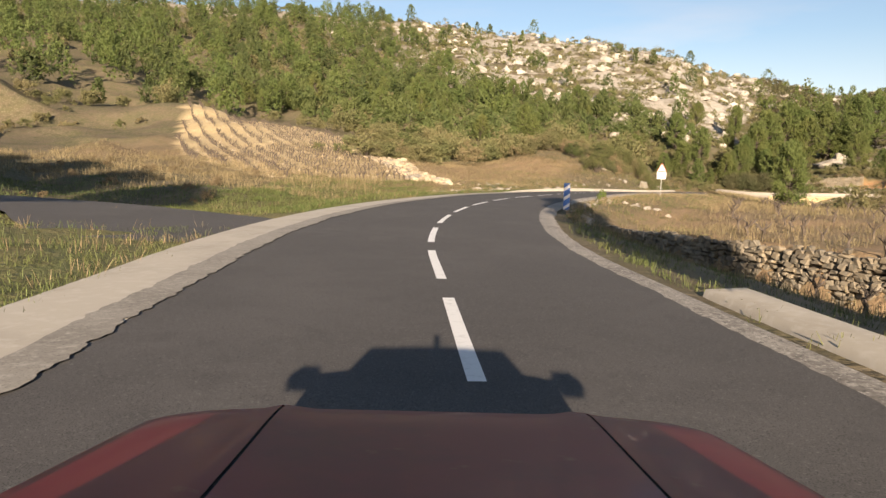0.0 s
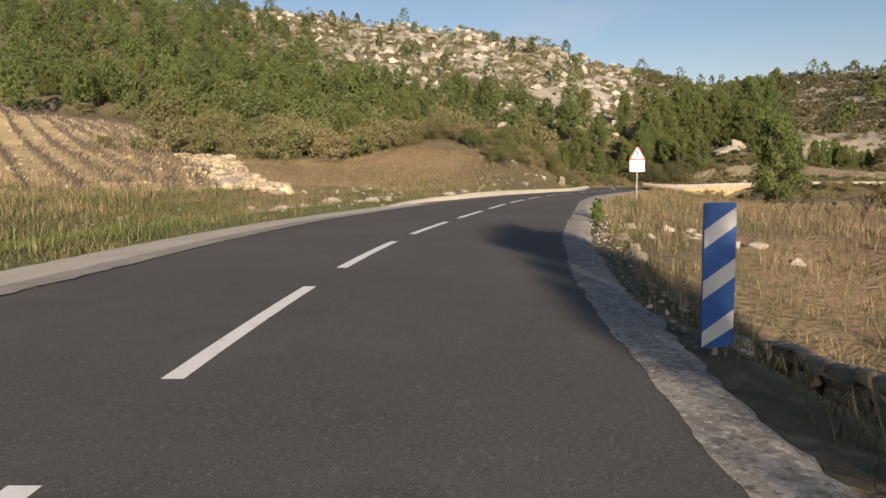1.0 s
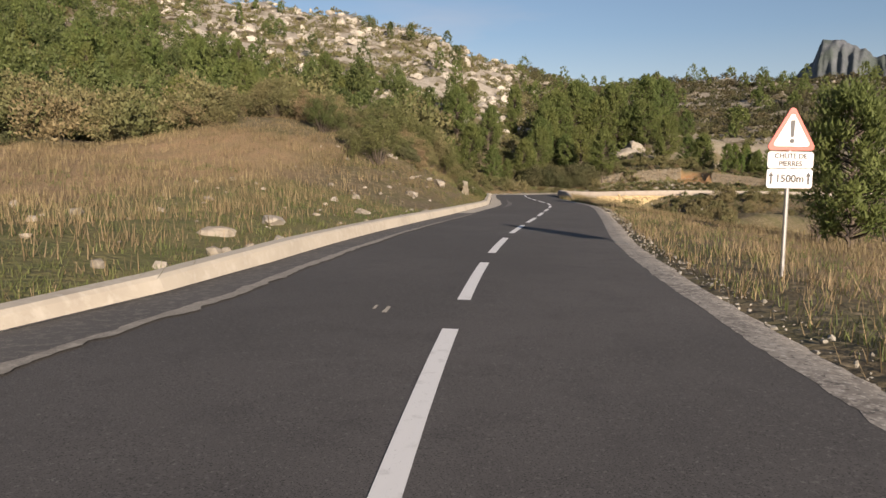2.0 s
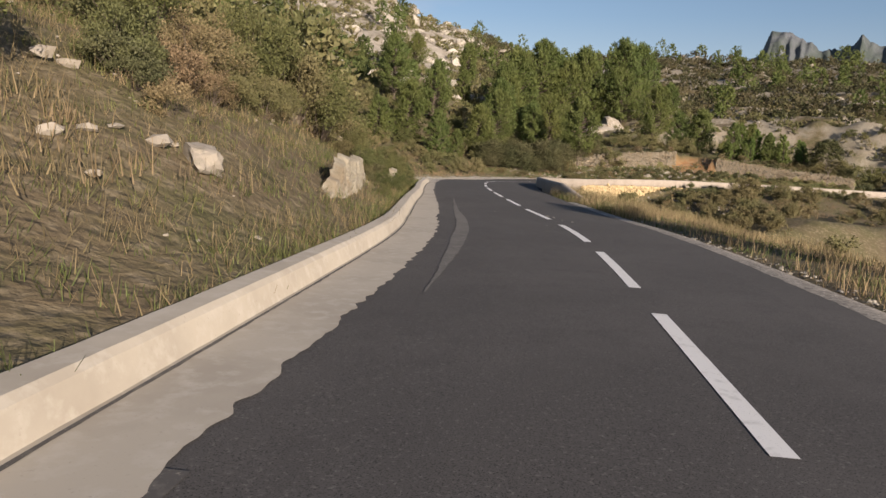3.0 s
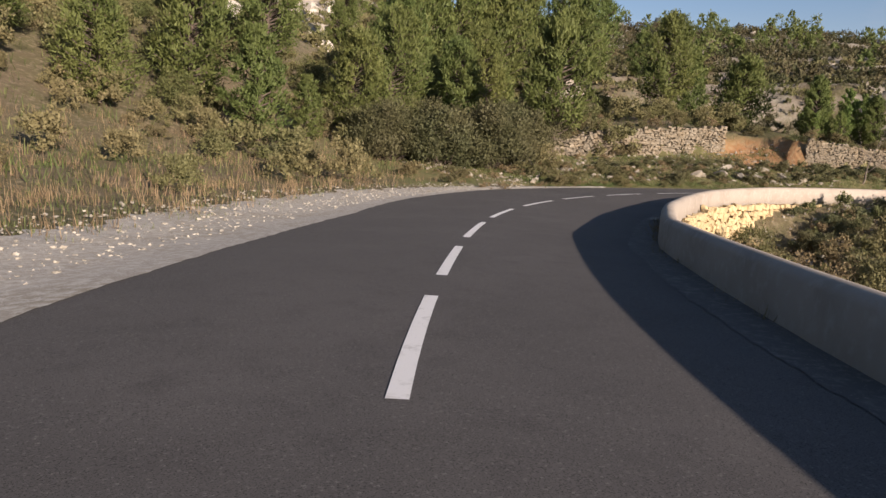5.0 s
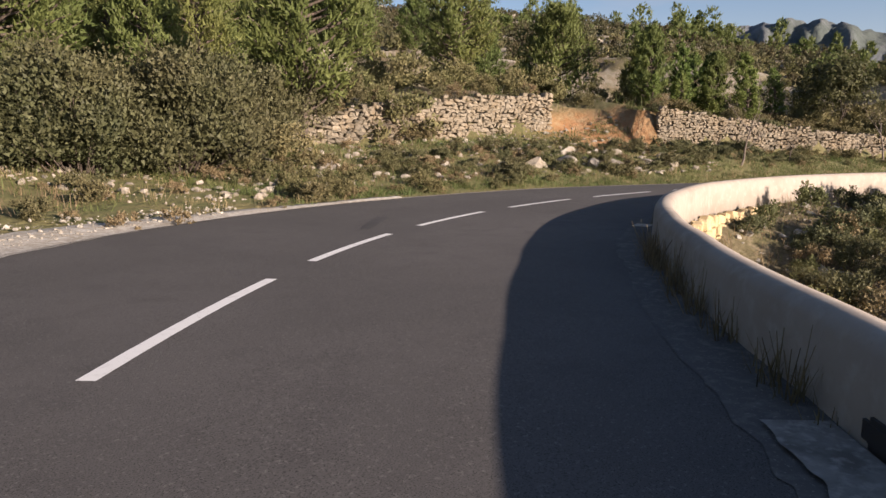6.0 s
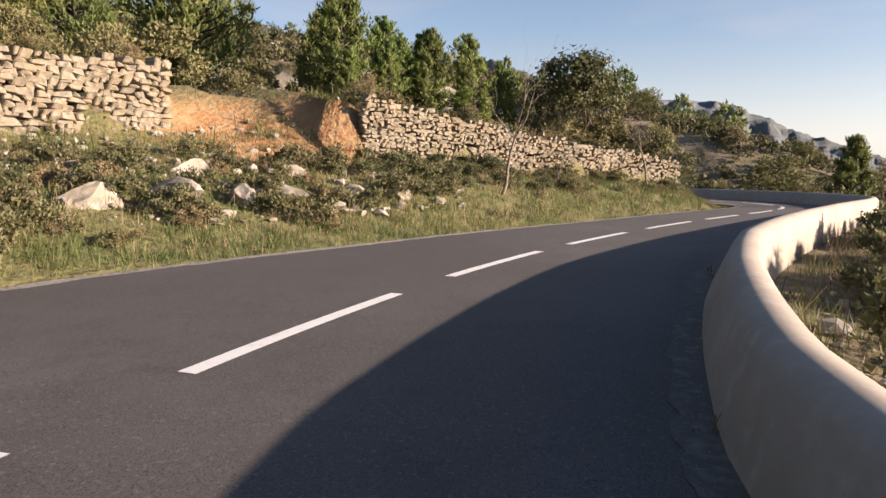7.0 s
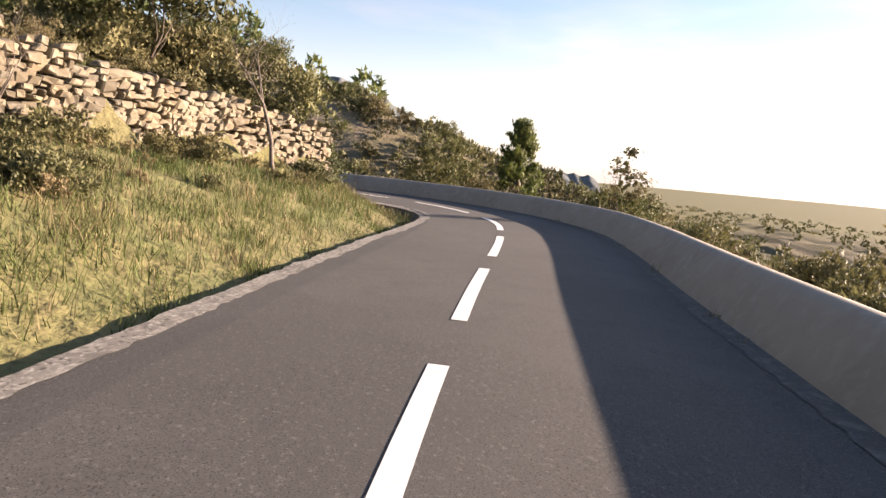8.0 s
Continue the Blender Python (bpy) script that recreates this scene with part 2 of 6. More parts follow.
# ---- the road's line ----
CENTRE = [(1.5, -70), (0.6, -50), (-0.4, -30), (-1.2, -16), (-1.85, -6), (-2.2, 0), (-1.95, 6), (-1.0, 12.5), (0.9, 19.6), (4.1, 27.6), (7.6, 35.5), (11.6, 43.2),
          (17.6, 53.2), (23.6, 63.6), (26.8, 71.4), (30.1, 79.4), (33.3, 86.2), (37.4, 93.6), (42.2, 100.2), (46.4, 105.0), (50.2, 108.3), (54.2, 110.7), (58.4, 112.1), (62.6, 112.5),
          (67.0, 112.05), (71.5, 110.95), (76.2, 109.3), (81.0, 107.3), (86.7, 104.8), (90.3, 103.7), (94.0, 104.0), (97.4, 106.0), (99.8, 110.0), (101, 116), (101.5, 124)]
ROAD_Z = [(0, -0.9), (40, -0.6), (64, -0.38), (77, -0.05), (90, 0.23), (107, 0.45), (116, 0.5), (140, 0.42), (160, 0.48), (172, 0.42), (181, 0.20), (189, 0.07), (198, 0.12), (207, 0.29), (218, 0.38), (231, 0.30), (245, 0.25), (275, 0.5)]


def smooth_line(points, step=0.5):
    """A Catmull-Rom curve through the points, resampled at even steps; x, y and the length run so far."""
    p = np.array(points, float)
    p = np.vstack([2 * p[0] - p[1], p, 2 * p[-1] - p[-2]])
    out = []
    for i in range(1, len(p) - 2):
        for u in np.linspace(0, 1, 24, endpoint=False):
            a, b, c, d = p[i - 1:i + 3]
            out.append(0.5 * (2 * b + (c - a) * u + (2 * a - 5 * b + 4 * c - d) * u * u + (3 * b - a - 3 * c + d) * u ** 3))
    out = np.array(out + [p[-2]])
    s = np.concatenate([[0], np.cumsum(np.linalg.norm(np.diff(out, axis=0), axis=1))])
    t = np.arange(0, s[-1], step)
    return np.stack([np.interp(t, s, out[:, 0]), np.interp(t, s, out[:, 1])], 1), t


LINE, LINE_S = smooth_line(CENTRE)
TANGENT = np.gradient(LINE, axis=0)
TANGENT /= np.linalg.norm(TANGENT, axis=1)[:, None]
LEFT = np.stack([-TANGENT[:, 1], TANGENT[:, 0]], 1)
S_AT = lambda x, y: float(LINE_S[np.argmin((LINE[:, 0] - x) ** 2 + (LINE[:, 1] - y) ** 2)])


def table(rows, s):
    rows = np.array(rows, float)
    return np.interp(s, rows[:, 0], rows[:, 1])


def road_z(s):
    k = np.linspace(-6, 6, 7)
    return np.mean([table(ROAD_Z, np.asarray(s) + d) for d in k], axis=0)


def road_point(s, d, dz=0.0):
    """A place on the road's line at length s, d metres to the left."""
    x = np.interp(s, LINE_S, LINE[:, 0]) + d * np.interp(s, LINE_S, LEFT[:, 0])
    y = np.interp(s, LINE_S, LINE[:, 1]) + d * np.interp(s, LINE_S, LEFT[:, 1])
    return np.array([x, y, road_z(s) + dz])

# ---- mesh helpers ----
def mesh_from(name, verts, faces, mats, smooth=False, face_mats=None):
    me = bpy.data.meshes.new(name)
    me.from_pydata([tuple(v) for v in verts], [], [tuple(f) for f in faces])
    for m in mats if isinstance(mats, (list, tuple)) else [mats]:
        me.materials.append(m)
    if smooth:
        me.polygons.foreach_set("use_smooth", [True] * len(me.polygons))
    if face_mats is not None:
        me.polygons.foreach_set("material_index", face_mats)
    me.update()
    return me


def quads_mesh(name, leaves, mat):
    """A mesh of loose flat pieces from an array of n x corners x 3."""
    n, c = len(leaves), len(leaves[0])
    me = bpy.data.meshes.new(name)
    me.vertices.add(n * c)
    me.vertices.foreach_set("co", np.asarray(leaves, np.float32).reshape(-1))
    me.loops.add(n * c)
    me.loops.foreach_set("vertex_index", np.arange(n * c, dtype=np.int32))
    me.polygons.add(n)
    me.polygons.foreach_set("loop_start", np.arange(n, dtype=np.int32) * c)
    me.update(calc_edges=True)
    me.materials.append(mat)
    return me


def thing(name, label, category, at=(0, 0, 0), turn=0.0, scale=1.0, group="", kind=""):
    ob = new(name)
    ob.empty_display_size = 0.2
    ob.matrix_basis = pose(*at, 0, 0, turn) @ Matrix.Scale(scale, 4)
    return tagged(ob, label, category, group, kind)


def put(name, me, parent=None, label="", category="", kind="", group=""):
    ob = new(name, me)
    ob.parent = parent
    return tagged(ob, label, category, group, kind)


def part(name, bm, mat, parent, label=""):
    me = bpy.data.meshes.new(name)
    bm.to_mesh(me)
    bm.free()
    me.materials.append(mat)
    return put(name, me, parent, label)


def ribbon(s0, s1, profile, step=0.5, closed=False, wave=None):
    """Sweeps a cross-section of (metres left, metres up) along the road's line. wave(s, k) shifts a corner sideways."""
    ss = np.linspace(s0, s1, max(2, int((s1 - s0) / step) + 1))
    verts, faces, m = [], [], len(profile)
    for s in ss:
        for k, (d, z) in enumerate(profile):
            d = d(s) if callable(d) else d
            z = z(s) if callable(z) else z
            if wave:
                d += wave(s, k)
            verts.append(road_point(s, d, z))
    for i in range(len(ss) - 1):
        for k in range(m if closed else m - 1):
            a, b = i * m + k, i * m + (k + 1) % m
            faces.append((a, a + m, b + m, b))
    if closed:
        faces += [tuple(range(m)), tuple(reversed(range((len(ss) - 1) * m, len(ss) * m)))]
    return verts, faces


def wob(s, seed, size):
    """An uneven line: long swings and a fine crumble."""
    return size * (0.45 * noise.noise((s * 0.5, seed, 0)) + 0.45 * noise.noise((s * 2.3, seed, 3)) + 0.40 * noise.noise((s * 6.0, seed, 7)))


# ---- the lie of the land ----
HILLS = [(-180, 30, -0.5, 300, 4), (-155, 60, 0, 300, 8), (-135, 62, 1.2, 300, 38), (-118, 48, 2.0, 300, 60), (-100, 36, 2.4, 300, 66), (-85, 26, 2.2, 300, 66), (-50, 14, 1.5, 298, 74), (-28, 14, 1.2, 290, 86),
         (-9, 18, 1.0, 262, 80), (3.6, 22, 1.0, 204, 62), (14, 28, 1.0, 187, 54), (22, 34, 1.0, 215, 49), (31, 38, 1.0, 258, 47), (41, 38, 1.5, 222, 42), (60, 40, 2.0, 221, 38),
         ] + [(75, 45, 2.5, 200, 24), (90, 60, 0.0, 240, 7), (105, 60, -7, 400, -6), (120, 50, -10, 500, -16), (150, 45, -9, 500, -22), (168, 35, -3, 400, -8), (180, 30, -0.5, 300, 4)]
DS = [0, 2.4, 3.2, 4.5, 6, 8.3, 9, 13, 20, 30]
BANK_LEFT = [(0, [-0.2, -0.15, -0.12, -0.1, 0, 0.15, 0.2, 0.4, 0.9, 1.6]), (70, [-0.2, -0.15, -0.12, -0.1, 0, 0.12, 0.15, 0.4, 0.9, 1.6]), (100, [-0.2, -0.15, -0.12, -0.08, 0.1, 0.25, 0.3, 0.6, 1.2, 2.2]), (126, [-0.2, -0.15, -0.12, 0, 0.2, 0.51, 0.6, 1.2, 2.4, 4]),
             (138, [-0.2, -0.15, -0.12, 0.35, 1.4, 2.6, 3.0, 4.4, 6.6, 9]), (154, [-0.2, -0.15, -0.12, 0.3, 1.4, 2.76, 3.2, 5, 7.4, 10]), (164, [-0.2, -0.15, -0.12, 0.0, 0.5, 1.0, 1.1, 1.8, 3.0, 5]), (172, [-0.2, -0.15, -0.12, -0.1, 0, 0.12, 0.15, 0.5, 1.4, 3]),
             ] + [(186, [-0.2, -0.15, -0.12, -0.1, 0.0, 0.23, 0.3, 0.9, 2.4, 4.6]), (195, [-0.2, -0.15, -0.12, -0.05, 0.05, 0.25, 0.3, 0.9, 2.4, 4.8]), (203, [-0.2, -0.15, -0.12, 0, 0.2, 0.4, 0.45, 1.0, 3.0, 7]), (212, [-0.2, -0.15, -0.1, 0.25, 0.65, 1.15, 1.25, 1.9, 5, 8]),
             (220, [-0.2, -0.15, 0.2, 0.7, 1.1, 1.5, 1.65, 3.2, 5, 8]), (228, [-0.2, -0.15, 0.3, 0.8, 1.1, 1.6, 1.9, 3.2, 5, 8]), (238, [-0.2, -0.15, 0.3, 0.7, 1.2, 2.0, 2.2, 2.6, 3.0, 3.6]), (275, [-0.2, -0.15, 0.2, 0.6, 0.9, 1.3, 1.4, 1.8, 2.4, 3])]
BANK_RIGHT = [(0, [-0.2, -0.15, -0.12, -0.4, -0.6, -0.52, -0.5, -0.3, 0, 0.2]), (60, [-0.2, -0.15, -0.12, -0.5, -1.0, -1.7, -0.5, -0.3, -0.2, -0.2]), (76, [-0.2, -0.15, -0.12, -0.45, -1.1, -1.9, -0.95, -0.7, -0.5, -0.5]), (89, [-0.2, -0.15, -0.12, -0.3, -0.9, -1.7, -1.0, -0.8, -0.7, -0.8]), (97, [-0.2, -0.15, -0.12, -0.15, -0.3, -0.5, -0.5, -0.6, -0.7, -1.0]),
              (120, [-0.2, -0.15, -0.12, -0.15, -0.4, -0.63, -0.7, -0.9, -1.2, -2]), (150, [-0.2, -0.15, -0.12, -0.2, -0.5, -0.88, -1.0, -1.6, -2.4, -3.6]), (163, [-0.2, -0.15, -0.12, -0.25, -0.4, -0.8, -0.9, -1.8, -3.5, -5]), (182, [-0.2, -0.15, -0.2, -0.6, -1.0, -1.6, -1.8, -2.8, -4.5, -6]),
              ] + [(193, [-0.2, -0.15, -0.2, -1.6, -2.2, -2.8, -3.0, -3.6, -4.6, -6]), (203, [-0.2, -0.15, -0.2, -2.3, -2.7, -3.0, -3.2, -3.8, -4.6, -6]), (211, [-0.2, -0.15, -0.2, -0.5, -0.8, -1.3, -1.5, -2.4, -4, -6]), (222, [-0.2, -0.15, -0.15, -0.2, -0.5, -1.0, -1.2, -2.2, -4, -6.5]), (275, [-0.2, -0.15, -0.15, -0.3, -0.6, -1.2, -1.4, -2.6, -5, -9])]
OX, OY = 40.0, 90.0


def bank(rows, s, d):
    keys = np.array([r[0] for r in rows], float)
    vals = np.array([r[1] for r in rows], float)
    cols = np.stack([np.interp(s, keys, vals[:, k]) for k in range(len(DS))], 1)
    k = np.clip(np.searchsorted(DS, d) - 1, 0, len(DS) - 2)
    lo, hi = np.array(DS, float)[k], np.array(DS, float)[k + 1]
    u = np.clip((d - lo) / (hi - lo), 0, 1)
    i = np.arange(len(s))
    return cols[i, k] * (1 - u) + cols[i, k + 1] * u


def along(x, y):
    """For arrays of places: the nearest length of the road, and the distance from its line (left: plus)."""
    s, d = np.empty(len(x)), np.empty(len(x))
    for a in range(0, len(x), 4000):
        dx = x[a:a + 4000, None] - LINE[None, :, 0]
        dy = y[a:a + 4000, None] - LINE[None, :, 1]
        q = dx * dx + dy * dy
        k = np.argmin(q, 1)
        i = np.arange(len(k))
        s[a:a + 4000] = LINE_S[k]
        side = np.where(dx[i, k] * LEFT[k, 0] + dy[i, k] * LEFT[k, 1] >= 0, 1, -1)
        d[a:a + 4000] = side * np.sqrt(q[i, k])
    return s, d


def waves(x, y, size, seed):
    """Smooth uneven ground: sums of sines in several directions."""
    out, rng = np.zeros_like(x), np.random.RandomState(seed)
    for k in range(9):
        a, f, p = rng.uniform(0, 6.28), (1.0 + 0.55 * k) / size, rng.uniform(0, 6.28)
        out += np.sin((x * math.cos(a) + y * math.sin(a)) * f * 6.28 + p + 0.8 * np.sin((x * math.sin(a) - y * math.cos(a)) * f * 4 + p)) / (1 + 0.5 * k)
    return out / 2.5


# spot heights of the vineyard's slope, its ridge, and the foot of the rubble bank
SLOPE = [(-46, 100, 12.4), (-26, 99, 8.6), (-14, 74, 4.7), (-7, 52, 1.9), (-6, 45.5, 1.15), (-14.7, 46.5, 1.65), (-25, 57, 3.1), (-40, 74, 5.4), (-25, 78, 6.0), (-35, 88, 8.6),
         (-18, 60, 3.3), (-0.3, 40.5, 0.55), (-1.5, 52, 1.1), (-7, 72, 2.8), (-52, 86, 6.8), (-60, 100, 11.5), (-14.8, 39.5, 0.95), (-3.5, 41.5, 0.85), (-9.5, 59, 2.8), (-17, 92, 7.1), (-13, 83, 5.7), (-37, 117, 11.1),
         (-20, 30, 0.6), (-30, 38, 1.4), (-23, 44, 2.0), (-42, 56, 3.0), (-15, 24, 0.1), (-41, 42, 2.0), (-10, 33, 0.3), (-52, 66, 4.2), (-62, 78, 6.2)]


WALL_LINE = ([-22, -8, -1, 4.9, 10.9, 15.5, 18], [22, 16, 13, 9.9, 6.6, 5.1, 4.5])       # y, x of the field wall


def vine_slope(x, y):
    """Share and height of the vineyard's own slope: a plane through the spot heights, bent to meet each of them."""
    k = np.array(SLOPE, float)
    a = np.c_[np.ones(len(k)), k[:, 0], k[:, 1]]
    fit = np.linalg.lstsq(a, k[:, 2], rcond=None)[0]
    left = k[:, 2] - a @ fit
    d2 = np.stack([(x - p[0]) ** 2 + (y - p[1]) ** 2 for p in k], 0)
    w = 1 / (d2 + 4.0) ** 1.5
    z = fit[0] + fit[1] * x + fit[2] * y + (w * left[:, None]).sum(0) / w.sum(0)
    near = np.clip(1.7 - np.sqrt(d2.min(0)) / 9, 0, 1)
    return near * near * (3 - 2 * near), z


TERRACES = [[(63.5, 125.3, 2.3), (66, 124.6, 2.7), (68.3, 123.9, 3.25), (72, 122.6, 3.65), (77.1, 121.0, 4.0)],
            [(79.5, 116.6, 3.45), (82, 114.9, 3.05), (85.6, 112.0, 2.55), (88.8, 109.8, 2.3), (91.2, 107.5, 1.9)]]      # x, y and top of the terrace walls


def terraced_up(x, y, z):
    """Level ground held up behind the terrace walls."""
    for wall in TERRACES:
        for (ax, ay, az_), (bx, by, bz) in zip(wall, wall[1:]):
            n = math.hypot(bx - ax, by - ay)
            tx, ty = (bx - ax) / n, (by - ay) / n
            u, w = (x - ax) * tx + (y - ay) * ty, (y - ay) * tx - (x - ax) * ty
            on = (u > -0.6) & (u < n + 0.6) & (w > 0.35) & (w < 9)
            top = az_ + (bz - az_) * np.clip(u / n, 0, 1) - 0.12 + 0.14 * w
            z = np.where(on, np.maximum(z, top), z)
    (ax, ay, at), (bx, by, bt) = TERRACES[0][-1], TERRACES[1][0]
    n = math.hypot(bx - ax, by - ay)
    tx, ty = (bx - ax) / n, (by - ay) / n
    u, w = (x - ax) * tx + (y - ay) * ty, (y - ay) * tx - (x - ax) * ty
    fall = at + (bt - at) * np.clip(u / n, 0, 1) - 0.1 - 1.7 * np.clip((2.6 - w) / 3.0, 0, 1)
    return np.where((u > -0.8) & (u < n + 0.8) & (w > -0.4) & (w < 8), np.maximum(z, fall), z)


def land(x, y):
    """Height of the ground, with the road bed and its banks, and the share of hill in it."""
    x, y = np.asarray(x, float), np.asarray(y, float)
    s, d = along(x, y)
    near = road_z(s) + np.where(d >= 0, bank(BANK_LEFT, s, np.abs(d)), bank(BANK_RIGHT, s, np.abs(d)))
    az = np.degrees(np.arctan2(x - OX, y - OY))
    r = np.hypot(x - OX, y - OY)
    h = np.array(HILLS, float)
    rf, zf, dist, top = (np.interp(az, h[:, 0], h[:, k]) for k in (1, 2, 3, 4))
    u = (r - rf) / (dist - rf)
    hill = zf + (top - zf) * np.clip(u, 0, 1) ** np.interp(az, [-140, -80, -50], [1.5, 1.4, 1.12]) - 0.12 * np.maximum(r - dist, 0)
    hill = np.maximum(hill, -60)
    hill += waves(x, y, 60, 3) * np.clip(r / 60 - 0.6, 0, 1) * 1.6 + waves(x, y, 24, 5) * np.clip(r / 60 - 0.5, 0, 1) * 0.7
    step = np.floor(hill / 2.6) * 2.6 + 2.6 * np.clip((hill / 2.6 % 1) * 3 - 2, 0, 1)      # old terraces on the slopes
    terraced = np.clip((az - 24) / 8, 0, 1) * np.clip((80 - az) / 8, 0, 1) * np.clip((r - 50) / 15, 0, 1)
    hill = hill * (1 - 0.75 * terraced) + step * 0.75 * terraced
    f = np.clip((np.abs(d) - 10) / 20, 0, 1)
    f = f * f * (3 - 2 * f)
    z = near * (1 - f) + hill * f
    w, slope = vine_slope(x, y)
    w = w * np.clip((d - 5.5) / 5, 0, 1)
    z = z * (1 - w) + slope * w
    xw = np.interp(y, *WALL_LINE)                                                         # the field wall and the ditch before it
    base = np.interp(y, [-14, -1, 5, 11, 15.5, 19], [-2.9, -2.8, -2.5, -1.9, -1.5, -0.9])
    top = road_z(s) - 0.12
    ditch = top + (base - top) * np.clip((-d - 3.5) / np.maximum(-d - 3.5 + (xw - x), 0.8), 0, 1)
    field = -0.8 + 0.02 * (x - xw)
    g = np.clip((x - xw) / 0.35, 0, 1)
    m = (d < -3.3) * np.clip((y + 22) / 8, 0, 1) * np.clip((19 - y) / 4, 0, 1) * np.clip((40 - x) / 10, 0, 1)
    z = z * (1 - m) + (ditch * (1 - g) + field * g) * m
    z = terraced_up(x, y, z)
    q = np.hypot((x + 14) / 13.0, (y - 8) / 8.0)
    flat = np.clip(1.5 - q, 0, 1) * (d > 3.0)
    z = z * (1 - flat) + (-0.52 + 0.012 * np.maximum(-x - 6, 0)) * flat
    z += waves(x, y, 5, 8) * 0.10 * np.clip((np.abs(d) - 4.5) / 3, 0, 1) + waves(x, y, 1.9, 9) * 0.05 * np.clip((np.abs(d) - 4.5) / 2, 0, 1)
    return z, s, d, az, r, u


def spaced(lo, hi, step, far_lo, far_hi, grow=1.13):
    mid = list(np.arange(lo, hi, step))
    out, g, v = [], step, mid[-1]
    while v < far_hi:
        g = min(g * grow, 400)
        v += g
        out.append(v)
    pre, g, v = [], step, lo
    while v > far_lo:
        g = min(g * grow, 400)
        v -= g
        pre.append(v)
    return np.array(pre[::-1] + mid + out)


gx, gy = spaced(-34, 112, 0.8, -4200, 4200, 1.085), spaced(-26, 136, 0.8, -4200, 4200, 1.085)
GX, GY = [a.ravel() for a in np.meshgrid(gx, gy)]
GZ, GS, GD, GA, GR, GU = land(GX, GY)
nx, ny = len(gx), len(gy)
ii = (np.arange(ny - 1)[:, None] * nx + np.arange(nx - 1)[None, :]).ravel()
me = mesh_from("ground", np.stack([GX, GY, GZ], 1), np.stack([ii, ii + 1, ii + nx + 1, ii + nx], 1).tolist(), GROUND, True)


def ramp(v, a, b):
    return np.clip((v - a) / (b - a), 0, 1)


VINE = [(-45, 101), (-37, 116), (-17.5, 92), (-10.8, 63), (-7.2, 52), (-3.8, 42), (-8, 40.5), (-15, 38.8), (-24, 46), (-34, 68)]      # outline of the vineyard


def inside(poly, x, y):
    odd = np.zeros(len(x), bool)
    for (ax, ay), (bx, by) in zip(poly, poly[1:] + poly[:1]):
        odd ^= ((ay > y) != (by > y)) & (x < (bx - ax) * (y - ay) / (by - ay + 1e-9) + ax)
    return odd


kinds = {"rocky": ramp(GU, 0.20, 0.36) * ramp(GA, -30, -8) * ramp(-GA, -95, -80) * (0.45 + 0.55 * ramp(-GA, -30, -20)) + ramp(GU, 0.8, 0.95) * (GA < -8) * (GA > -120) * 0.8 + 0.2 * ramp(GA, 20, 40) * ramp(-GA, -95, -80) * ramp(GU, 0.0, 0.2),
         "grassy": 0.75 * ramp(GR, 200, 420) * (GA > 86) * (GA < 165) + ramp(-np.abs(GD), -16, -10) * ((GD > 0) * (GS < 128) + (GD > 0) * (GS > 196) + 0.35 * (GD < 0) * (GS > 150) * (GS < 176)),
         "brown": np.clip(ramp(-np.abs(GD), -55, -40) * ((GD > 0) * ramp(GS, 96, 108) * (GS < 135) * ramp(GD, 9, 12) + (GD < 0) * (GS < 150) * ramp(-GD, 4, 7)), 0, 1),
         "vineyard": inside(VINE, GX, GY) * 1.0,
         "red_earth": ramp(-np.hypot((GX - 78.0) / 2.1, (GY - 118.6) / 2.4), -1.6, -0.8)}
for key, vals in kinds.items():
    me.attributes.new(key, "FLOAT", "POINT").data.foreach_set("value", np.clip(vals, 0, 1).astype(np.float32))
put("ground", me, None, "dry Mediterranean hillside ground of earth, grass and pale rock", "ground", "structure")


def ground_z(x, y):
    return float(land(np.array([x]), np.array([y]))[0][0])


# ---- the road, its markings, kerbs and parapet ----
EDGE_L = [(0, 2.9), (56, 2.9), (64, 3.1), (76, 3.1), (88, 3.0), (95, 3.35), (101, 3.1), (106, 2.75), (109, 2.42), (112, 2.4), (143, 2.55), (147, 2.35), (160, 2.35), (168, 2.7), (176, 3.0), (186, 3.1), (192, 3.8), (198, 4.2), (204, 4.0), (210, 3.5), (214, 2.7), (221, 1.9), (229, 1.85), (236, 1.45), (245, 2.2), (275, 2.8)]
EDGE_R = [(0, 2.7), (72, 2.65), (90, 2.75), (100, 2.6), (108, 2.35), (116, 2.2), (145, 2.1), (155, 2.35), (162, 2.6), (176, 2.9), (183, 3.0), (189, 3.5), (200, 3.5), (206, 2.9), (214, 2.3), (224, 2.4), (275, 2.6)]
edge_l, edge_r = (lambda s: float(table(EDGE_L, s))), (lambda s: float(table(EDGE_R, s)))
PAR0, PAR1 = 153.8, 250.0
pd = lambda s: -float(np.interp(s, [PAR0, 160, 168, 176, 183, 186, 189, 192, 196, 199, 202, 205, 208, 214, 222, 228, 240, 250], [3.1, 2.95, 2.9, 3.1, 3.38, 3.78, 4.05, 4.28, 4.32, 4.1, 3.74, 3.36, 2.92, 2.62, 2.7, 2.6, 2.6, 2.7]))
ph = lambda s: float(np.interp(s, [PAR0, 158.3, 163.5, 168, 190, 205, 250], [0.04, 0.49, 0.51, 0.53, 0.55, 0.52, 0.52]))
rim_r = lambda s: max(edge_r(s), -pd(s) + 0.06) if s > 164 else edge_r(s)


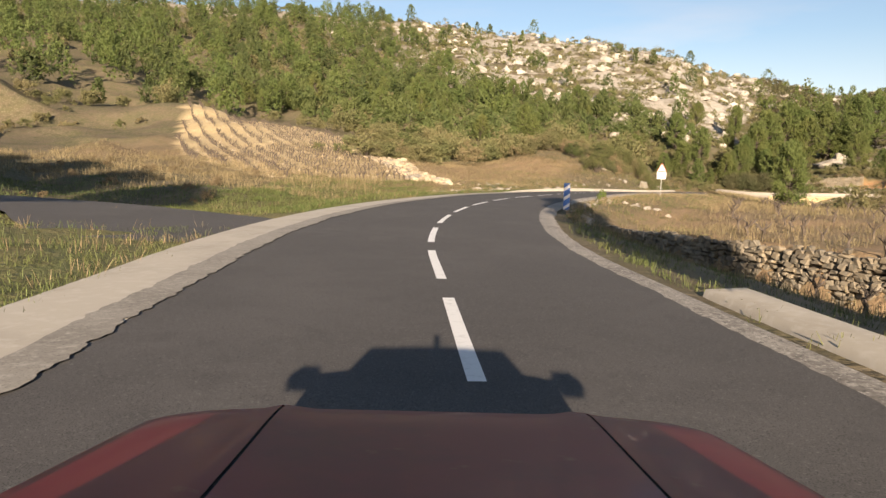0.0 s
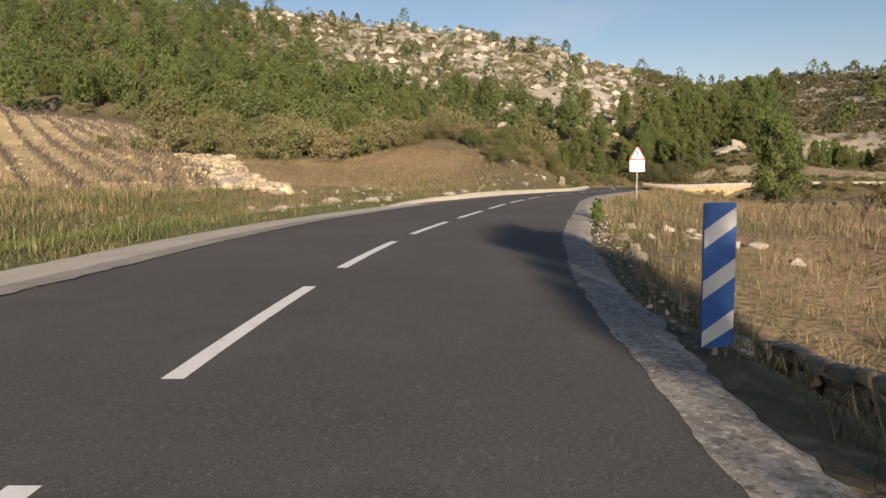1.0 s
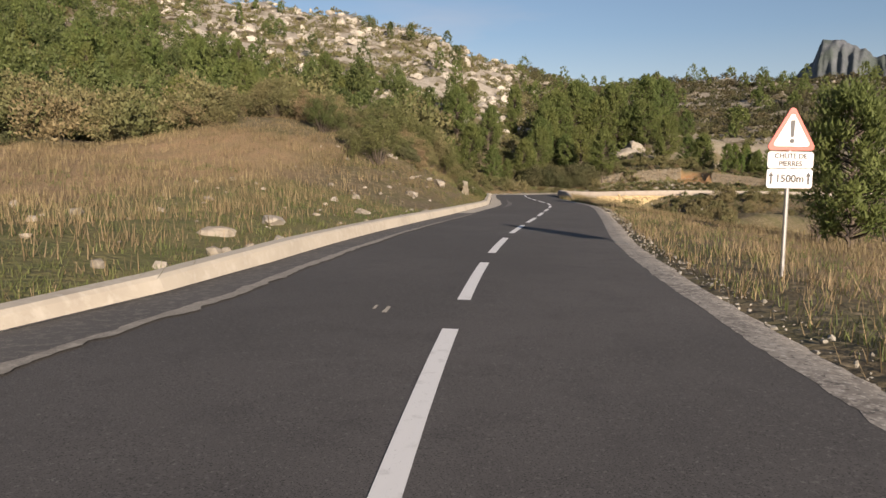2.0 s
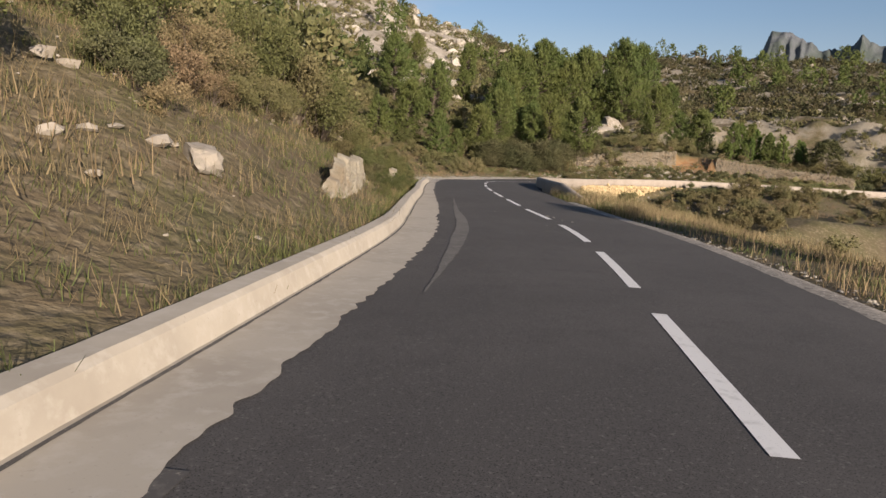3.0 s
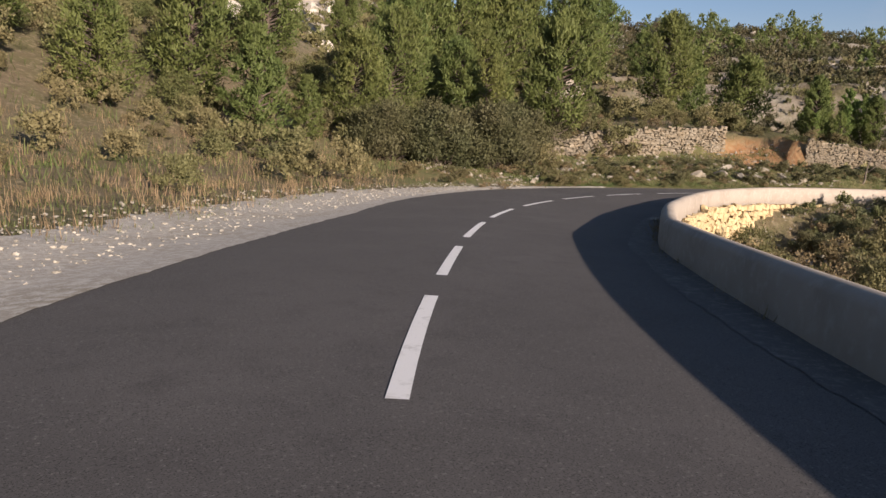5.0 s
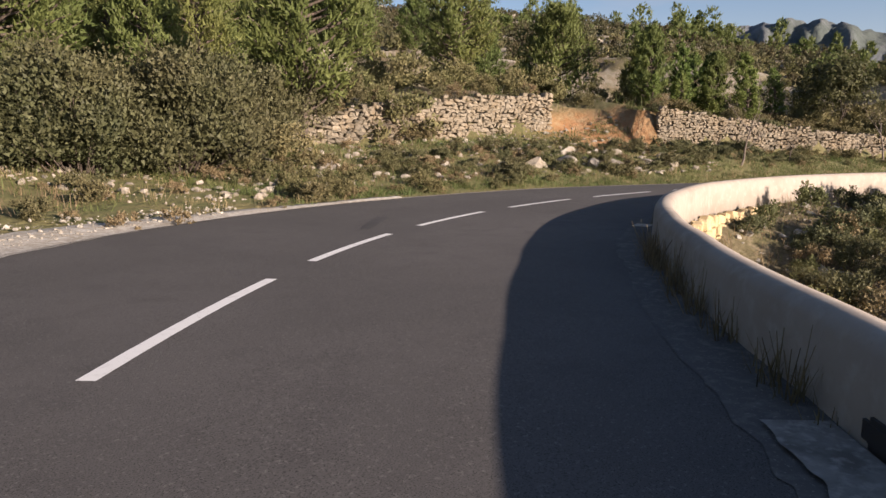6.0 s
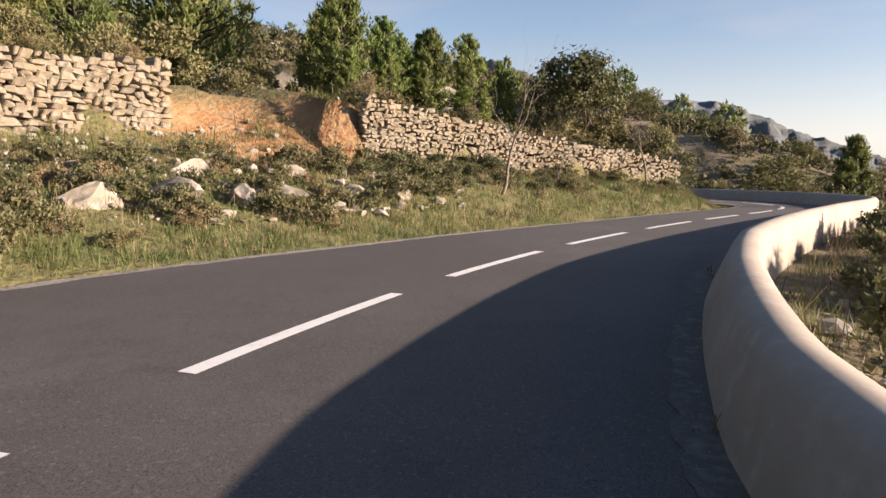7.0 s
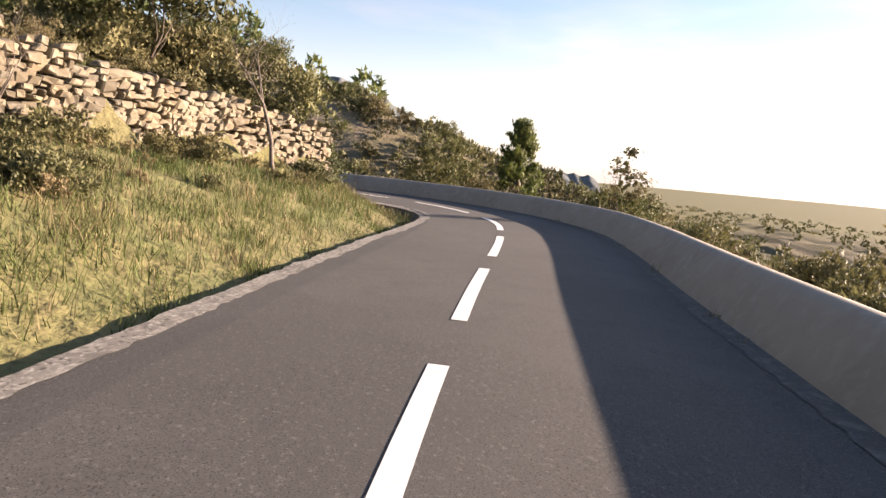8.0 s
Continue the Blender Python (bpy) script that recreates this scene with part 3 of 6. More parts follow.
def bed(s, d):
    """Height of the asphalt's cambered surface over the road's line."""
    e = edge_l(s) + 0.12 if d > 0 else rim_r(s)
    a = abs(d)
    return 0.03 - 0.008 * a / 1.5 if a < 1.5 else 0.022 * max(0.0, 1 - (a - 1.5) / (e - 1.5))


def strip(name, label, category, s0, s1, inner, outer, mat, step=0.06, lift=0.006, steps=3):
    """A thin layer lying on the asphalt between two uneven lines."""
    ss_ = np.linspace(s0, s1, int((s1 - s0) / step) + 1)
    vs_, fs_ = [], []
    for s in ss_:
        a, b = inner(s), outer(s)
        for k in range(steps):
            d = a + (b - a) * k / (steps - 1)
            vs_.append(road_point(s, d, bed(s, d) + lift))
    for i in range(len(ss_) - 1):
        for k in range(steps - 1):
            a = i * steps + k
            fs_.append((a, a + steps, a + steps + 1, a + 1))
    put(name, mesh_from(name, vs_, fs_, mat, True), None, label, category, "structure")


v, f = ribbon(0, LINE_S[-1] - 0.5, [(lambda s: edge_l(s) + 0.3, -0.2), (lambda s: edge_l(s) + 0.12, 0.0), (1.5, 0.022), (0, 0.03), (-1.5, 0.022), (lambda s: -rim_r(s), 0.0), (lambda s: -rim_r(s) - 0.15, -0.25)], 0.4)
put("road", mesh_from("road", v, f, ASPHALT, False), None, "dark grey worn asphalt of a narrow winding road", "road", "structure")

# centre line: three-metre dashes with gaps of a third of the period
DASH_ENDS = [(-14, 3.4), (0, 64.14), (23, 164.17), (27, 181.0), (30, 195.2), (34, 210.7), (36, 218.4), (39, 231.1), (43, 248.0)]
for k in range(-14, 43):
    s1, s0 = float(table(DASH_ENDS, k)), float(table(DASH_ENDS, k - 0.7))
    v, f = ribbon(s0, s1, [(0.065, 0.034), (-0.065, 0.034)], 0.5)
    put("road_marking", mesh_from("dash", v, f, PAINT), None, "white painted dash of the centre line on asphalt", "road marking", "structure", "dashes of the centre line")

# pale gutter beside the left edge, and its kerb
v, f = ribbon(20, 104, [(lambda s: edge_l(s) + 1.28 + wob(s, 9, 0.03), -0.02), (lambda s: edge_l(s) + 0.62, 0.012), (lambda s: edge_l(s) + 0.10, 0.012), (lambda s: edge_l(s) - 0.10 + wob(s, 3, 0.12), lambda s: bed(s, edge_l(s) - 0.1) + 0.006)], 0.1)
put("gutter", mesh_from("gutter", v, f, CONCRETE, True), None, "pale worn concrete strip along the road's edge", "gutter", "structure")
strip("road_margin", "dirty grey crumbled edge of the concrete strip", "road margin", 50, 127, lambda s: edge_l(s) - 0.10 + (wob(s, 31, 0.16) - 0.06) * min(1, (132 - s) / 20), lambda s: edge_l(s) - 0.06 + (float(np.interp(s, [96, 106], [0.33, 0.06])) + wob(s, 33, 0.10)) * min(1, (132 - s) / 20), DIRTYCONC, lift=0.016)
v, f = ribbon(102, 130, [(lambda s: edge_l(s) + 1.05, -0.01), (lambda s: edge_l(s) + 0.3, 0.006), (lambda s: edge_l(s) - 0.06 + wob(s, 35, 0.03), lambda s: bed(s, edge_l(s) - 0.06) + 0.004)], 0.2)
put("gutter", mesh_from("gutter", v, f, DUSTY, True), None, "dusty grey strip between the worn edge line and the kerb", "gutter", "structure")
KERB0, KERB1 = 102.0, 164.5
kd = lambda s: float(np.interp(s, [KERB0, 107, 109, 111.5, 119, 127, 135, 142.5, 144.5, 146.5, 151, 153, 157, 162, KERB1], [3.75, 3.47, 3.12, 2.97, 2.99, 3.1, 3.24, 3.29, 3.21, 3.1, 2.9, 2.83, 2.85, 2.9, 2.95]))
kh = lambda s: float(np.interp(s, [KERB0, KERB0 + 2, 112, 135, KERB1 - 0.6, KERB1], [0.0, 0.10, 0.24, 0.23, 0.21, 0.14]))
v, f = ribbon(128, KERB1 + 4, [(lambda s: (kd(s) if s < KERB1 else 3.0 + 0.1 * (s - KERB1)) + 0.02, 0.012), (lambda s: edge_l(s) + 0.25, 0.010), (lambda s: edge_l(s) + 0.05 + wob(s, 6, 0.12), lambda s: bed(s, edge_l(s)) + 0.007)], 0.05)
put("gutter", mesh_from("gutter", v, f, CONCRETE, True), None, "pale concrete gutter between the asphalt and the kerb", "gutter", "structure")
v, f = ribbon(KERB0, KERB1, [(lambda s: kd(s) - 0.03, -0.1), (kd, 0.015), (lambda s: kd(s) + 0.05, lambda s: kh(s) - 0.05), (lambda s: kd(s) + 0.09, lambda s: kh(s) - 0.012), (lambda s: kd(s) + 0.26, kh), (lambda s: kd(s) + 0.30, lambda s: kh(s) - 0.03), (lambda s: kd(s) + 0.33, -0.2)], 0.25, True, lambda s, k: wob(s, k % 3, 0.012))
strip("road_margin", "dark dirt line along the foot of the kerb", "road margin", KERB0 + 1, KERB1, lambda s: kd(s) - 0.065 + wob(s, 41, 0.03), lambda s: kd(s) - 0.035, DUSTY, 0.1, 0.014, 2)
put("kerb", mesh_from("kerb", v, f, CONCRETE, False), None, "long pale concrete kerb wall along the road's edge", "kerb", "structure")

# parapet round the inside of the bend
flare = lambda s: float(np.interp(s, [203, 209, 218, 228], [0.0, 0.10, 0.24, 0.28]))
prof = [(lambda s: pd(s) + flare(s), -0.3), (lambda s: pd(s) + flare(s), 0.0), (lambda s: pd(s) - 0.02, lambda s: ph(s) - 0.10), (lambda s: pd(s) - 0.07, lambda s: ph(s) - 0.02), (lambda s: pd(s) - 0.17, ph), (lambda s: pd(s) - 0.27, lambda s: ph(s) - 0.02), (lambda s: pd(s) - 0.33, lambda s: ph(s) - 0.10), (lambda s: pd(s) - 0.36, -0.4)]
v, f = ribbon(PAR0, PAR1, prof, 0.4, True, lambda s, k: wob(s, k, 0.012))
put("parapet", mesh_from("parapet", v, f, RENDER, True), None, "low curved pale rendered parapet with a rounded top", "parapet", "structure")

# pale crumbled margin along the right edge, and white gravel outside the bend
v, f = ribbon(20, 152, [(lambda s: -edge_r(s) + 0.06 + wob(s, 2, 0.08), lambda s: bed(s, -edge_r(s) + 0.06) + 0.002), (lambda s: -edge_r(s) - 0.12, 0.004), (lambda s: -edge_r(s) - 0.30, -0.01), (lambda s: -edge_r(s) - 0.44 + wob(s, 7, 0.14), lambda s: -0.09)], 0.1)
put("road_margin", mesh_from("margin", v, f, GRAVEL, True), None, "crumbled pale gravel margin beside the asphalt", "road margin", "structure")
def shoulder_d(s, k):
    return edge_l(s) - 0.02 + k * float(np.interp(s, [165, 172, 186, 195, 200, 205], [0.8, 3.0, 3.4, 2.2, 0.8, 0.25])) + (wob(s, 3, 0.35) if k == 1 else wob(s, 5, 0.10) if k == 0 else 0)
vs_, fs_ = [], []
ss_ = np.linspace(165, 205, 270)
kk_ = (0, 0.12, 0.35, 0.6, 0.85, 1.0)
places = [(road_point(s, shoulder_d(s, k)), s, k) for s in ss_ for k in kk_]
zz_ = land(np.array([p[0][0] for p in places]), np.array([p[0][1] for p in places]))[0]
for (p, s, k), z in zip(places, zz_):
    vs_.append((p[0], p[1], p[2] + 0.012 if k == 0 else p[2] - 0.01 if k < 0.2 else max(z + (0.05 if k < 1 else -0.03), p[2] - 0.12)))
for i in range(len(ss_) - 1):
    for k in range(5):
        a = i * 6 + k
        fs_.append((a, a + 6, a + 7, a + 1))
put("road_margin", mesh_from("margin", vs_, fs_, SHOULDER, True), None, "wide white gravel shoulder outside the bend", "road margin", "structure")
strip("road_margin", "dusty grey strip along the parapet's foot", "road margin", 168, 248, lambda s: pd(s) + flare(s) - 0.03, lambda s: pd(s) + flare(s) + float(np.interp(s, [168, 178, 200, 206], [0.25, 0.55, 0.5, 0.2])) + wob(s, 21, 0.14), DUSTY, 0.1)
v, f = ribbon(204, 248, [(lambda s: edge_l(s) + 0.15 + wob(s, 3, 0.08), 0.004), (lambda s: edge_l(s) - 0.08 + wob(s, 5, 0.10), lambda s: bed(s, edge_l(s) - 0.1) + 0.005)], 0.1)
put("road_margin", mesh_from("margin", v, f, GRAVEL, True), None, "grey worn strip along the asphalt's edge", "road margin", "structure")
# worn patch line in the left lane and a lay-by
strip("road_scar", "pale scraped line in the asphalt surface", "road scar", 134, 150.5, lambda s: float(np.interp(s, [134, 139, 143.5, 145.5, 149, 150.5], [2.12, 2.28, 2.2, 2.08, 1.88, 1.84])) + wob(s, 8, 0.05), lambda s: float(np.interp(s, [134, 139, 145.5, 149, 150.5], [2.1, 2.02, 1.96, 1.84, 1.82])) + wob(s, 1, 0.05), SCAR)
for s, d, w, n in ((144.5, -0.16, 0.035, 6), (144.2, -0.24, 0.03, 8), (143.6, -0.30, 0.025, 5), (143.2, -0.45, 0.03, 5), (145.3, 1.05, 0.025, 3), (142.0, 0.35, 0.03, 3), (168, 0.8, 0.03, 3), (108.2, 0.62, 0.04, 7), (108.35, 0.75, 0.03, 6)):
    strip("road_scar", "small white scrape in the asphalt", "road scar", s, s + w * n, lambda q: d + wob(q, 3, w), lambda q: d + w * 1.2 + wob(q, 4, w), CONCRETE, 0.02)
strip("road_marking", "dark tyre mark across the asphalt in the bend", "road marking", 199.5, 201.2, lambda q: 0.55 + 0.35 * (q - 199.5) + wob(q, 3, 0.05), lambda q: 0.75 + 0.4 * (q - 199.5) + wob(q, 4, 0.05), TYREMARK, 0.05, 0.005)
strip("drain_slab", "small pale concrete drain slab at the parapet's foot", "drain", 202.0, 202.5, lambda q: -3.36, lambda q: -3.66, CONCRETE, 0.25, 0.02)
strip("drain_slab", "rough grey stone drain slab at the parapet's foot", "drain", 190.2, 191.4, lambda q: -3.72 - 0.08 * (q - 190.2) + wob(q, 51, 0.10), lambda q: -4.12 - 0.06 * (q - 190.2), PALESTONE_SLAB, 0.06, 0.03, 5)
v, f = ribbon(54, 65.5, [(-4.1, -0.04), (-4.05, -0.02), (-3.5, -0.05), (-3.45, -0.2)], 0.4)
put("gutter", mesh_from("gutter", v, f, CONCRETE, True), None, "pale concrete channel slab between the road and the ditch", "gutter", "structure")
side = [(-5.4, 1.0), (-9.5, 4.8), (-15, 9.5), (-24, 12.5), (-36, 13)]
sl, ss = smooth_line(side)
st = np.gradient(sl, axis=0)
st /= np.linalg.norm(st, axis=1)[:, None]
sv, sf = [], []
for i, (p, t) in enumerate(zip(sl, st)):
    w = float(np.interp(ss[i], [0, 5, 10, 40], [5.0, 3.4, 2.6, 2.4]))
    for d in (w, 0, -w):
        x, y = p[0] - t[1] * d, p[1] + t[0] * d
        sv.append((x, y, float(np.interp(ss[i], [0, 4, 40], [-0.40, -0.30, 0.3]))))
    if i:
        b = 3 * i
        sf += [(b - 3, b, b + 1, b - 2), (b - 2, b + 1, b + 2, b - 1)]
put("side_road", mesh_from("side_road", sv, sf, ASPHALT, True), None, "short grey asphalt side road joining from the field", "road", "structure")

# ---- plants ----
RNG = np.random.RandomState(11)


def tufts(centres, spread, size, n, rng, core=(0, 0, 0), wide=0.5):
    """Loose leaf quads thrown round the centres, turned outwards from each clump and from the crown's core."""
    mid = np.repeat(np.asarray(centres, float), n, 0)
    off = rng.normal(0, 1, mid.shape) * np.repeat(np.asarray(spread, float).reshape(len(centres), -1), n, 0)
    c = mid + off
    m = len(c)
    unit = lambda q: q / (np.linalg.norm(q, axis=1)[:, None] + 1e-9)
    face = unit(unit(off) * 0.9 + unit(c - np.asarray(core)) * 0.8 + rng.normal(0, 0.45, (m, 3)) + (0, 0, 0.25))
    u = unit(np.cross(face, rng.normal(0, 1, (m, 3))))
    w = np.cross(face, u)
    a = size * rng.uniform(0.6, 1.4, (m, 1))
    u, w = u * a, w * a * wide
    lift = face * a * 0.25
    return np.stack([c - u * 0.6 - w * 1.1 - lift, c - u * 0.6 + w * 1.1, c + u - lift], 1)


def tube(points, radii, sides=6):
    """Verts and faces of a tapered limb through the points."""
    p = np.array(points, float)
    verts, faces = [], []
    for i in range(len(p)):
        t = p[min(i + 1, len(p) - 1)] - p[max(i - 1, 0)]
        t /= np.linalg.norm(t) + 1e-9
        a = np.cross(t, (0.31, 0.2, 0.93) if abs(t[2]) < 0.9 else (1, 0, 0))
        a /= np.linalg.norm(a)
        b = np.cross(t, a)
        for k in range(sides):
            q = 2 * math.pi * k / sides
            verts.append(p[i] + radii[i] * (a * math.cos(q) + b * math.sin(q)))
    for i in range(len(p) - 1):
        for k in range(sides):
            x, y = i * sides + k, i * sides + (k + 1) % sides
            faces.append((x, y, y + sides, x + sides))
    return verts, faces


def joined(pieces):
    verts, faces = [], []
    for v, f in pieces:
        o = len(verts)
        verts += [tuple(q) for q in v]
        faces += [tuple(i + o for i in g) for g in f]
    return verts, faces


def needles(centres, spread, size, n, rng, core=(0, 0, 0), wide=0.16, up=0.55):
    """Brushes of upright needle tufts round the centres, each turned so that its broad side faces out of the crown."""
    mid = np.repeat(np.asarray(centres, float), n, 0)
    off = rng.normal(0, 1, mid.shape)
    off /= np.linalg.norm(off, axis=1)[:, None] + 1e-9
    wide_of = np.repeat(np.asarray(spread, float).reshape(len(centres), -1), n, 0)
    c = mid + off * wide_of * rng.uniform(0.35, 1.25, (len(mid), 1))
    unit = lambda q: q / (np.linalg.norm(q, axis=1)[:, None] + 1e-9)
    out = unit(unit(c - np.asarray(core)) + off * 0.9)
    d = unit(out * 0.55 + rng.normal(0, 0.42, c.shape) + (0, 0, up))
    w = unit(np.cross(d, unit(out + rng.normal(0, 0.35, c.shape))))
    a = size * rng.uniform(0.6, 1.4, (len(c), 1))
    return np.stack([c - w * a * wide - d * a * 0.4, c + w * a * wide - d * a * 0.4, c + d * a * 0.6], 1)


def crown_reach(v, a, rng_phase):
    """How far an Aleppo pine's crown reaches at the share v of its height and the bearing a."""
    body = (1 - v) ** 0.45 * (0.55 + 0.45 * min(1, v * 3))
    return body * (1 + 0.22 * math.sin(2 * a + rng_phase) + 0.15 * math.sin(3 * a + 9 * v + 2 * rng_phase))


def pine_meshes(height, width, seed, leaf=0.30, puffs=84, per=58, low=0.14, mat=None):
    """Trunk and crown of an Aleppo pine: an uneven ovoid of many upright needle clumps on rising limbs."""
    rng = np.random.RandomState(seed)
    lean = rng.normal(0, 0.05, 2) * height
    axis = lambda u: np.array([lean[0] * u * u, lean[1] * u * u, height * u])
    wood = [tube([axis(u) for u in (0, 0.25, 0.5, 0.75, 0.95)], [0.024 * height ** 0.9 * k for k in (1, 0.75, 0.5, 0.28, 0.06)], 7)]
    centres, spread, phase = [], [], rng.uniform(0, 6)
    for i in range(puffs):
        v = ((i + rng.uniform(0, 1)) / puffs) ** 0.9
        u = low + (0.97 - low) * v
        a = i * 2.4 + rng.uniform(-0.5, 0.5)
        reach = width * 0.5 * crown_reach(v, a, phase) * rng.uniform(0.5, 1.0) ** 0.6
        root = axis(max(0.06, u - 0.12))
        tip = axis(u) + np.array([math.cos(a) * reach, math.sin(a) * reach, rng.uniform(-0.02, 0.03) * height])
        wood.append(tube([root, root + (tip - root) * (0.5, 0.5, 0.35), tip], [0.009 * height, 0.006 * height, 0.0025 * height], 4))
        for g in (1.0, 0.7):
            centres.append(root + (tip - root) * g)
            w = width * 0.085 * (0.75 + 0.45 * (1 - v)) * rng.uniform(0.7, 1.25)
            spread.append((w, w, w * 0.8))
    q = needles(centres, spread, leaf * height / 9, per, rng, (0, 0, height * 0.32))
    return mesh_from("trunk", *joined(wood), BARK, True), quads_mesh("crown", q, mat or PINE)


def shrub_meshes(height, width, seed, leaf, mat, puffs=22, per=42, wood=True):
    leaf, per = leaf * 0.55, int(per * 2.8)
    rng = np.random.RandomState(seed)
    limbs, centres, spread = [], [], []
    for i in range(puffs):
        a, e = rng.uniform(0, 6.28), rng.uniform(0.0, 1.0) ** 0.7
        rr = width * 0.5 * math.sqrt(max(0, 1 - (e * 0.9) ** 2)) * rng.uniform(0.25, 0.95)
        tip = np.array([math.cos(a) * rr, math.sin(a) * rr, height * (0.12 + 0.75 * e * rng.uniform(0.7, 1.1))])
        limbs.append(tube([(0, 0, -0.1), tip * (0.5, 0.5, 0.45), tip], [0.008 * height, 0.005 * height, 0.002 * height], 4))
        centres.append(tip)
        w = width * 0.11 * rng.uniform(0.7, 1.3)
        spread.append((w, w, w * 0.8))
    q = needles(centres, spread, leaf * 1.25, int(per * 1.25), rng, (0, 0, height * 0.2), 0.34, 0.35)
    return mesh_from("stems", *joined(limbs), BARK, True), quads_mesh("leaves", q, mat)


PINES = [pine_meshes(9, 6.6, 1, low=0.22), pine_meshes(10, 6.2, 2, low=0.24), pine_meshes(7, 5.6, 3, leaf=0.34, low=0.10), pine_meshes(6, 3.6, 4, leaf=0.38, low=0.06, puffs=64)]
SHRUBS = [shrub_meshes(2.2, 3.4, 21, 0.11, SHRUB, 26, 56), shrub_meshes(1.6, 2.2, 22, 0.09, SHRUB, 22, 52), shrub_meshes(3.4, 4.6, 23, 0.13, SHRUB, 38, 60)]


def plant(kind, pair, x, y, scale, label, category, group="", turn=None, z=None, names=("trunk", "crown")):
    ob = thing(kind, label, category, (x, y, (ground_z(x, y) if z is None else z) - 0.08), RNG.uniform(0, 360) if turn is None else turn, scale, group)
    put(names[0], pair[0], ob)
    put(names[1], pair[1], ob)
    return ob


# pines that stand by themselves
for x, y, h, i in ((28.9, 50.0, 6.3, 2),):
    plant("pine_tree", PINES[i], x, y, h / (9, 10, 7, 6)[i], "bushy green pine in the dry field beside the road", "tree")

# ---- woods on the hill ----
def far_pine(rng, tall, wide, n=14, leaf=0.55, per=8, low=0.12):
    """A distant tree: clumps on an uneven ovoid crown, facing outwards so that the sun models them."""
    v = ((np.arange(n) + rng.uniform(0, 1, n)) / n) ** 0.85
    a = np.arange(n) * 2.4 + rng.uniform(-0.6, 0.6, n)
    ph = rng.uniform(0, 6)
    r = wide * 0.5 * (1 - v) ** 0.48 * (0.55 + 0.45 * np.minimum(1, v * 3.5)) * (1 + 0.25 * np.sin(2 * a + ph)) * rng.uniform(0.45, 1.0, n) ** 0.6
    c = np.stack([np.cos(a) * r, np.sin(a) * r, tall * (low + (0.93 - low) * v)], 1)
    return needles(c, np.full((n, 1), wide * 0.105) * rng.uniform(0.7, 1.3, (n, 1)), leaf, per, rng, (0, 0, tall * 0.3), 0.30, 0.35)


def scatter(n, lo, hi, dlo, dhi, keep, seed):
    """Places on the hills between two bearings and two distances from the bend, kept by keep()."""
    rng = np.random.RandomState(seed)
    az = np.radians(rng.uniform(lo, hi, n))
    r = np.sqrt(rng.uniform(dlo ** 2, dhi ** 2, n))
    x, y = OX + r * np.sin(az), OY + r * np.cos(az)
    z, s, d, a, rr, u = land(x, y)
    ok = keep(x, y, s, d, a, rr, u, rng.uniform(0, 1, n))
    return x[ok], y[ok], z[ok]


def woods(name, label, places, rng, tall, wide, n, leaf, mat, per=8):
    quads = []
    for x, y, z in zip(*places):
        k = rng.uniform(0.6, 1.25)
        q = far_pine(rng, rng.uniform(*tall) * k, rng.uniform(*wide) * k, n, leaf, per)
        quads.append(q + np.array([x, y, z - 0.1]))
    put(name, quads_mesh(name, np.concatenate(quads), mat), None, label, "trees", "stuff")


CLEAR = [(-46, 105), (-38, 121), (-16, 95), (-8, 70), (2, 40), (-6, 16), (-45, 26), (-62, 70), (-56, 90)]      # open ground before the woods


def in_forest(x, y, s, d, a, r, u, k):
    clear = (np.abs(d) > 46) & ~inside(CLEAR, x, y) & ~((s < 135) & (d > 0) & (d < 46))
    dense = np.where(a < -16, np.where(u > 0.24, 0.72, 0.12), np.where(u < 0.30, 0.75 * (u > 0.1), 0.08))
    return clear & (k < dense)


open_land = lambda x, y, s, d: (np.abs(d) > 34) & ~inside(CLEAR, x, y) & ~((s < 135) & (d > 0) & (d < 44))
groves = scatter(2300, -82, 22, 40, 300, in_forest, 5)
clump = waves(groves[0], groves[1], 34, 15) + np.random.RandomState(16).normal(0, 0.35, len(groves[0]))
for pick, mat, tall in ((clump > 0.25, PINE, (5.5, 10.5)), ((clump <= 0.25) & (clump > -0.55), DARKPINE, (4.5, 9.5)), (clump < -0.85, SHRUB, (2.0, 4.0))):
    woods("woodland", "pine wood with clearings covering the hillside", [g[pick] for g in groves], np.random.RandomState(6), tall, (3.8, 6.8), 28, 0.42, mat, 26)
GREENSCRUB = leafy("green_shrub_leaves", (0.075, 0.098, 0.030), (0.118, 0.132, 0.045), 0.25, 0.25)
woods("shrubs", "rounded green shrubs and young trees along the foot of the hill", scatter(620, -62, 8, 36, 130, lambda x, y, s, d, a, r, u, k: (np.abs(d) > 36) & open_land(x, y, s, d) & (u > 0.02) & (u < 0.36) & (k < 0.75), 51), np.random.RandomState(52), (2.4, 5.2), (3.2, 6.0), 26, 0.36, GREENSCRUB, 24)
woods("scrub", "low evergreen scrub on the rocky slopes", scatter(4600, -60, 30, 32, 290, lambda x, y, s, d, a, r, u, k: open_land(x, y, s, d), 7), np.random.RandomState(8), (0.8, 2.1), (2.0, 4.6), 8, 0.42, SHRUB, 12)
woods("scrub", "dark green scrub over the terraced slope", scatter(5600, 24, 112, 32, 235, lambda x, y, s, d, a, r, u, k: open_land(x, y, s, d), 17), np.random.RandomState(18), (0.9, 2.3), (2.2, 5.2), 8, 0.44, DARKSCRUB, 11)
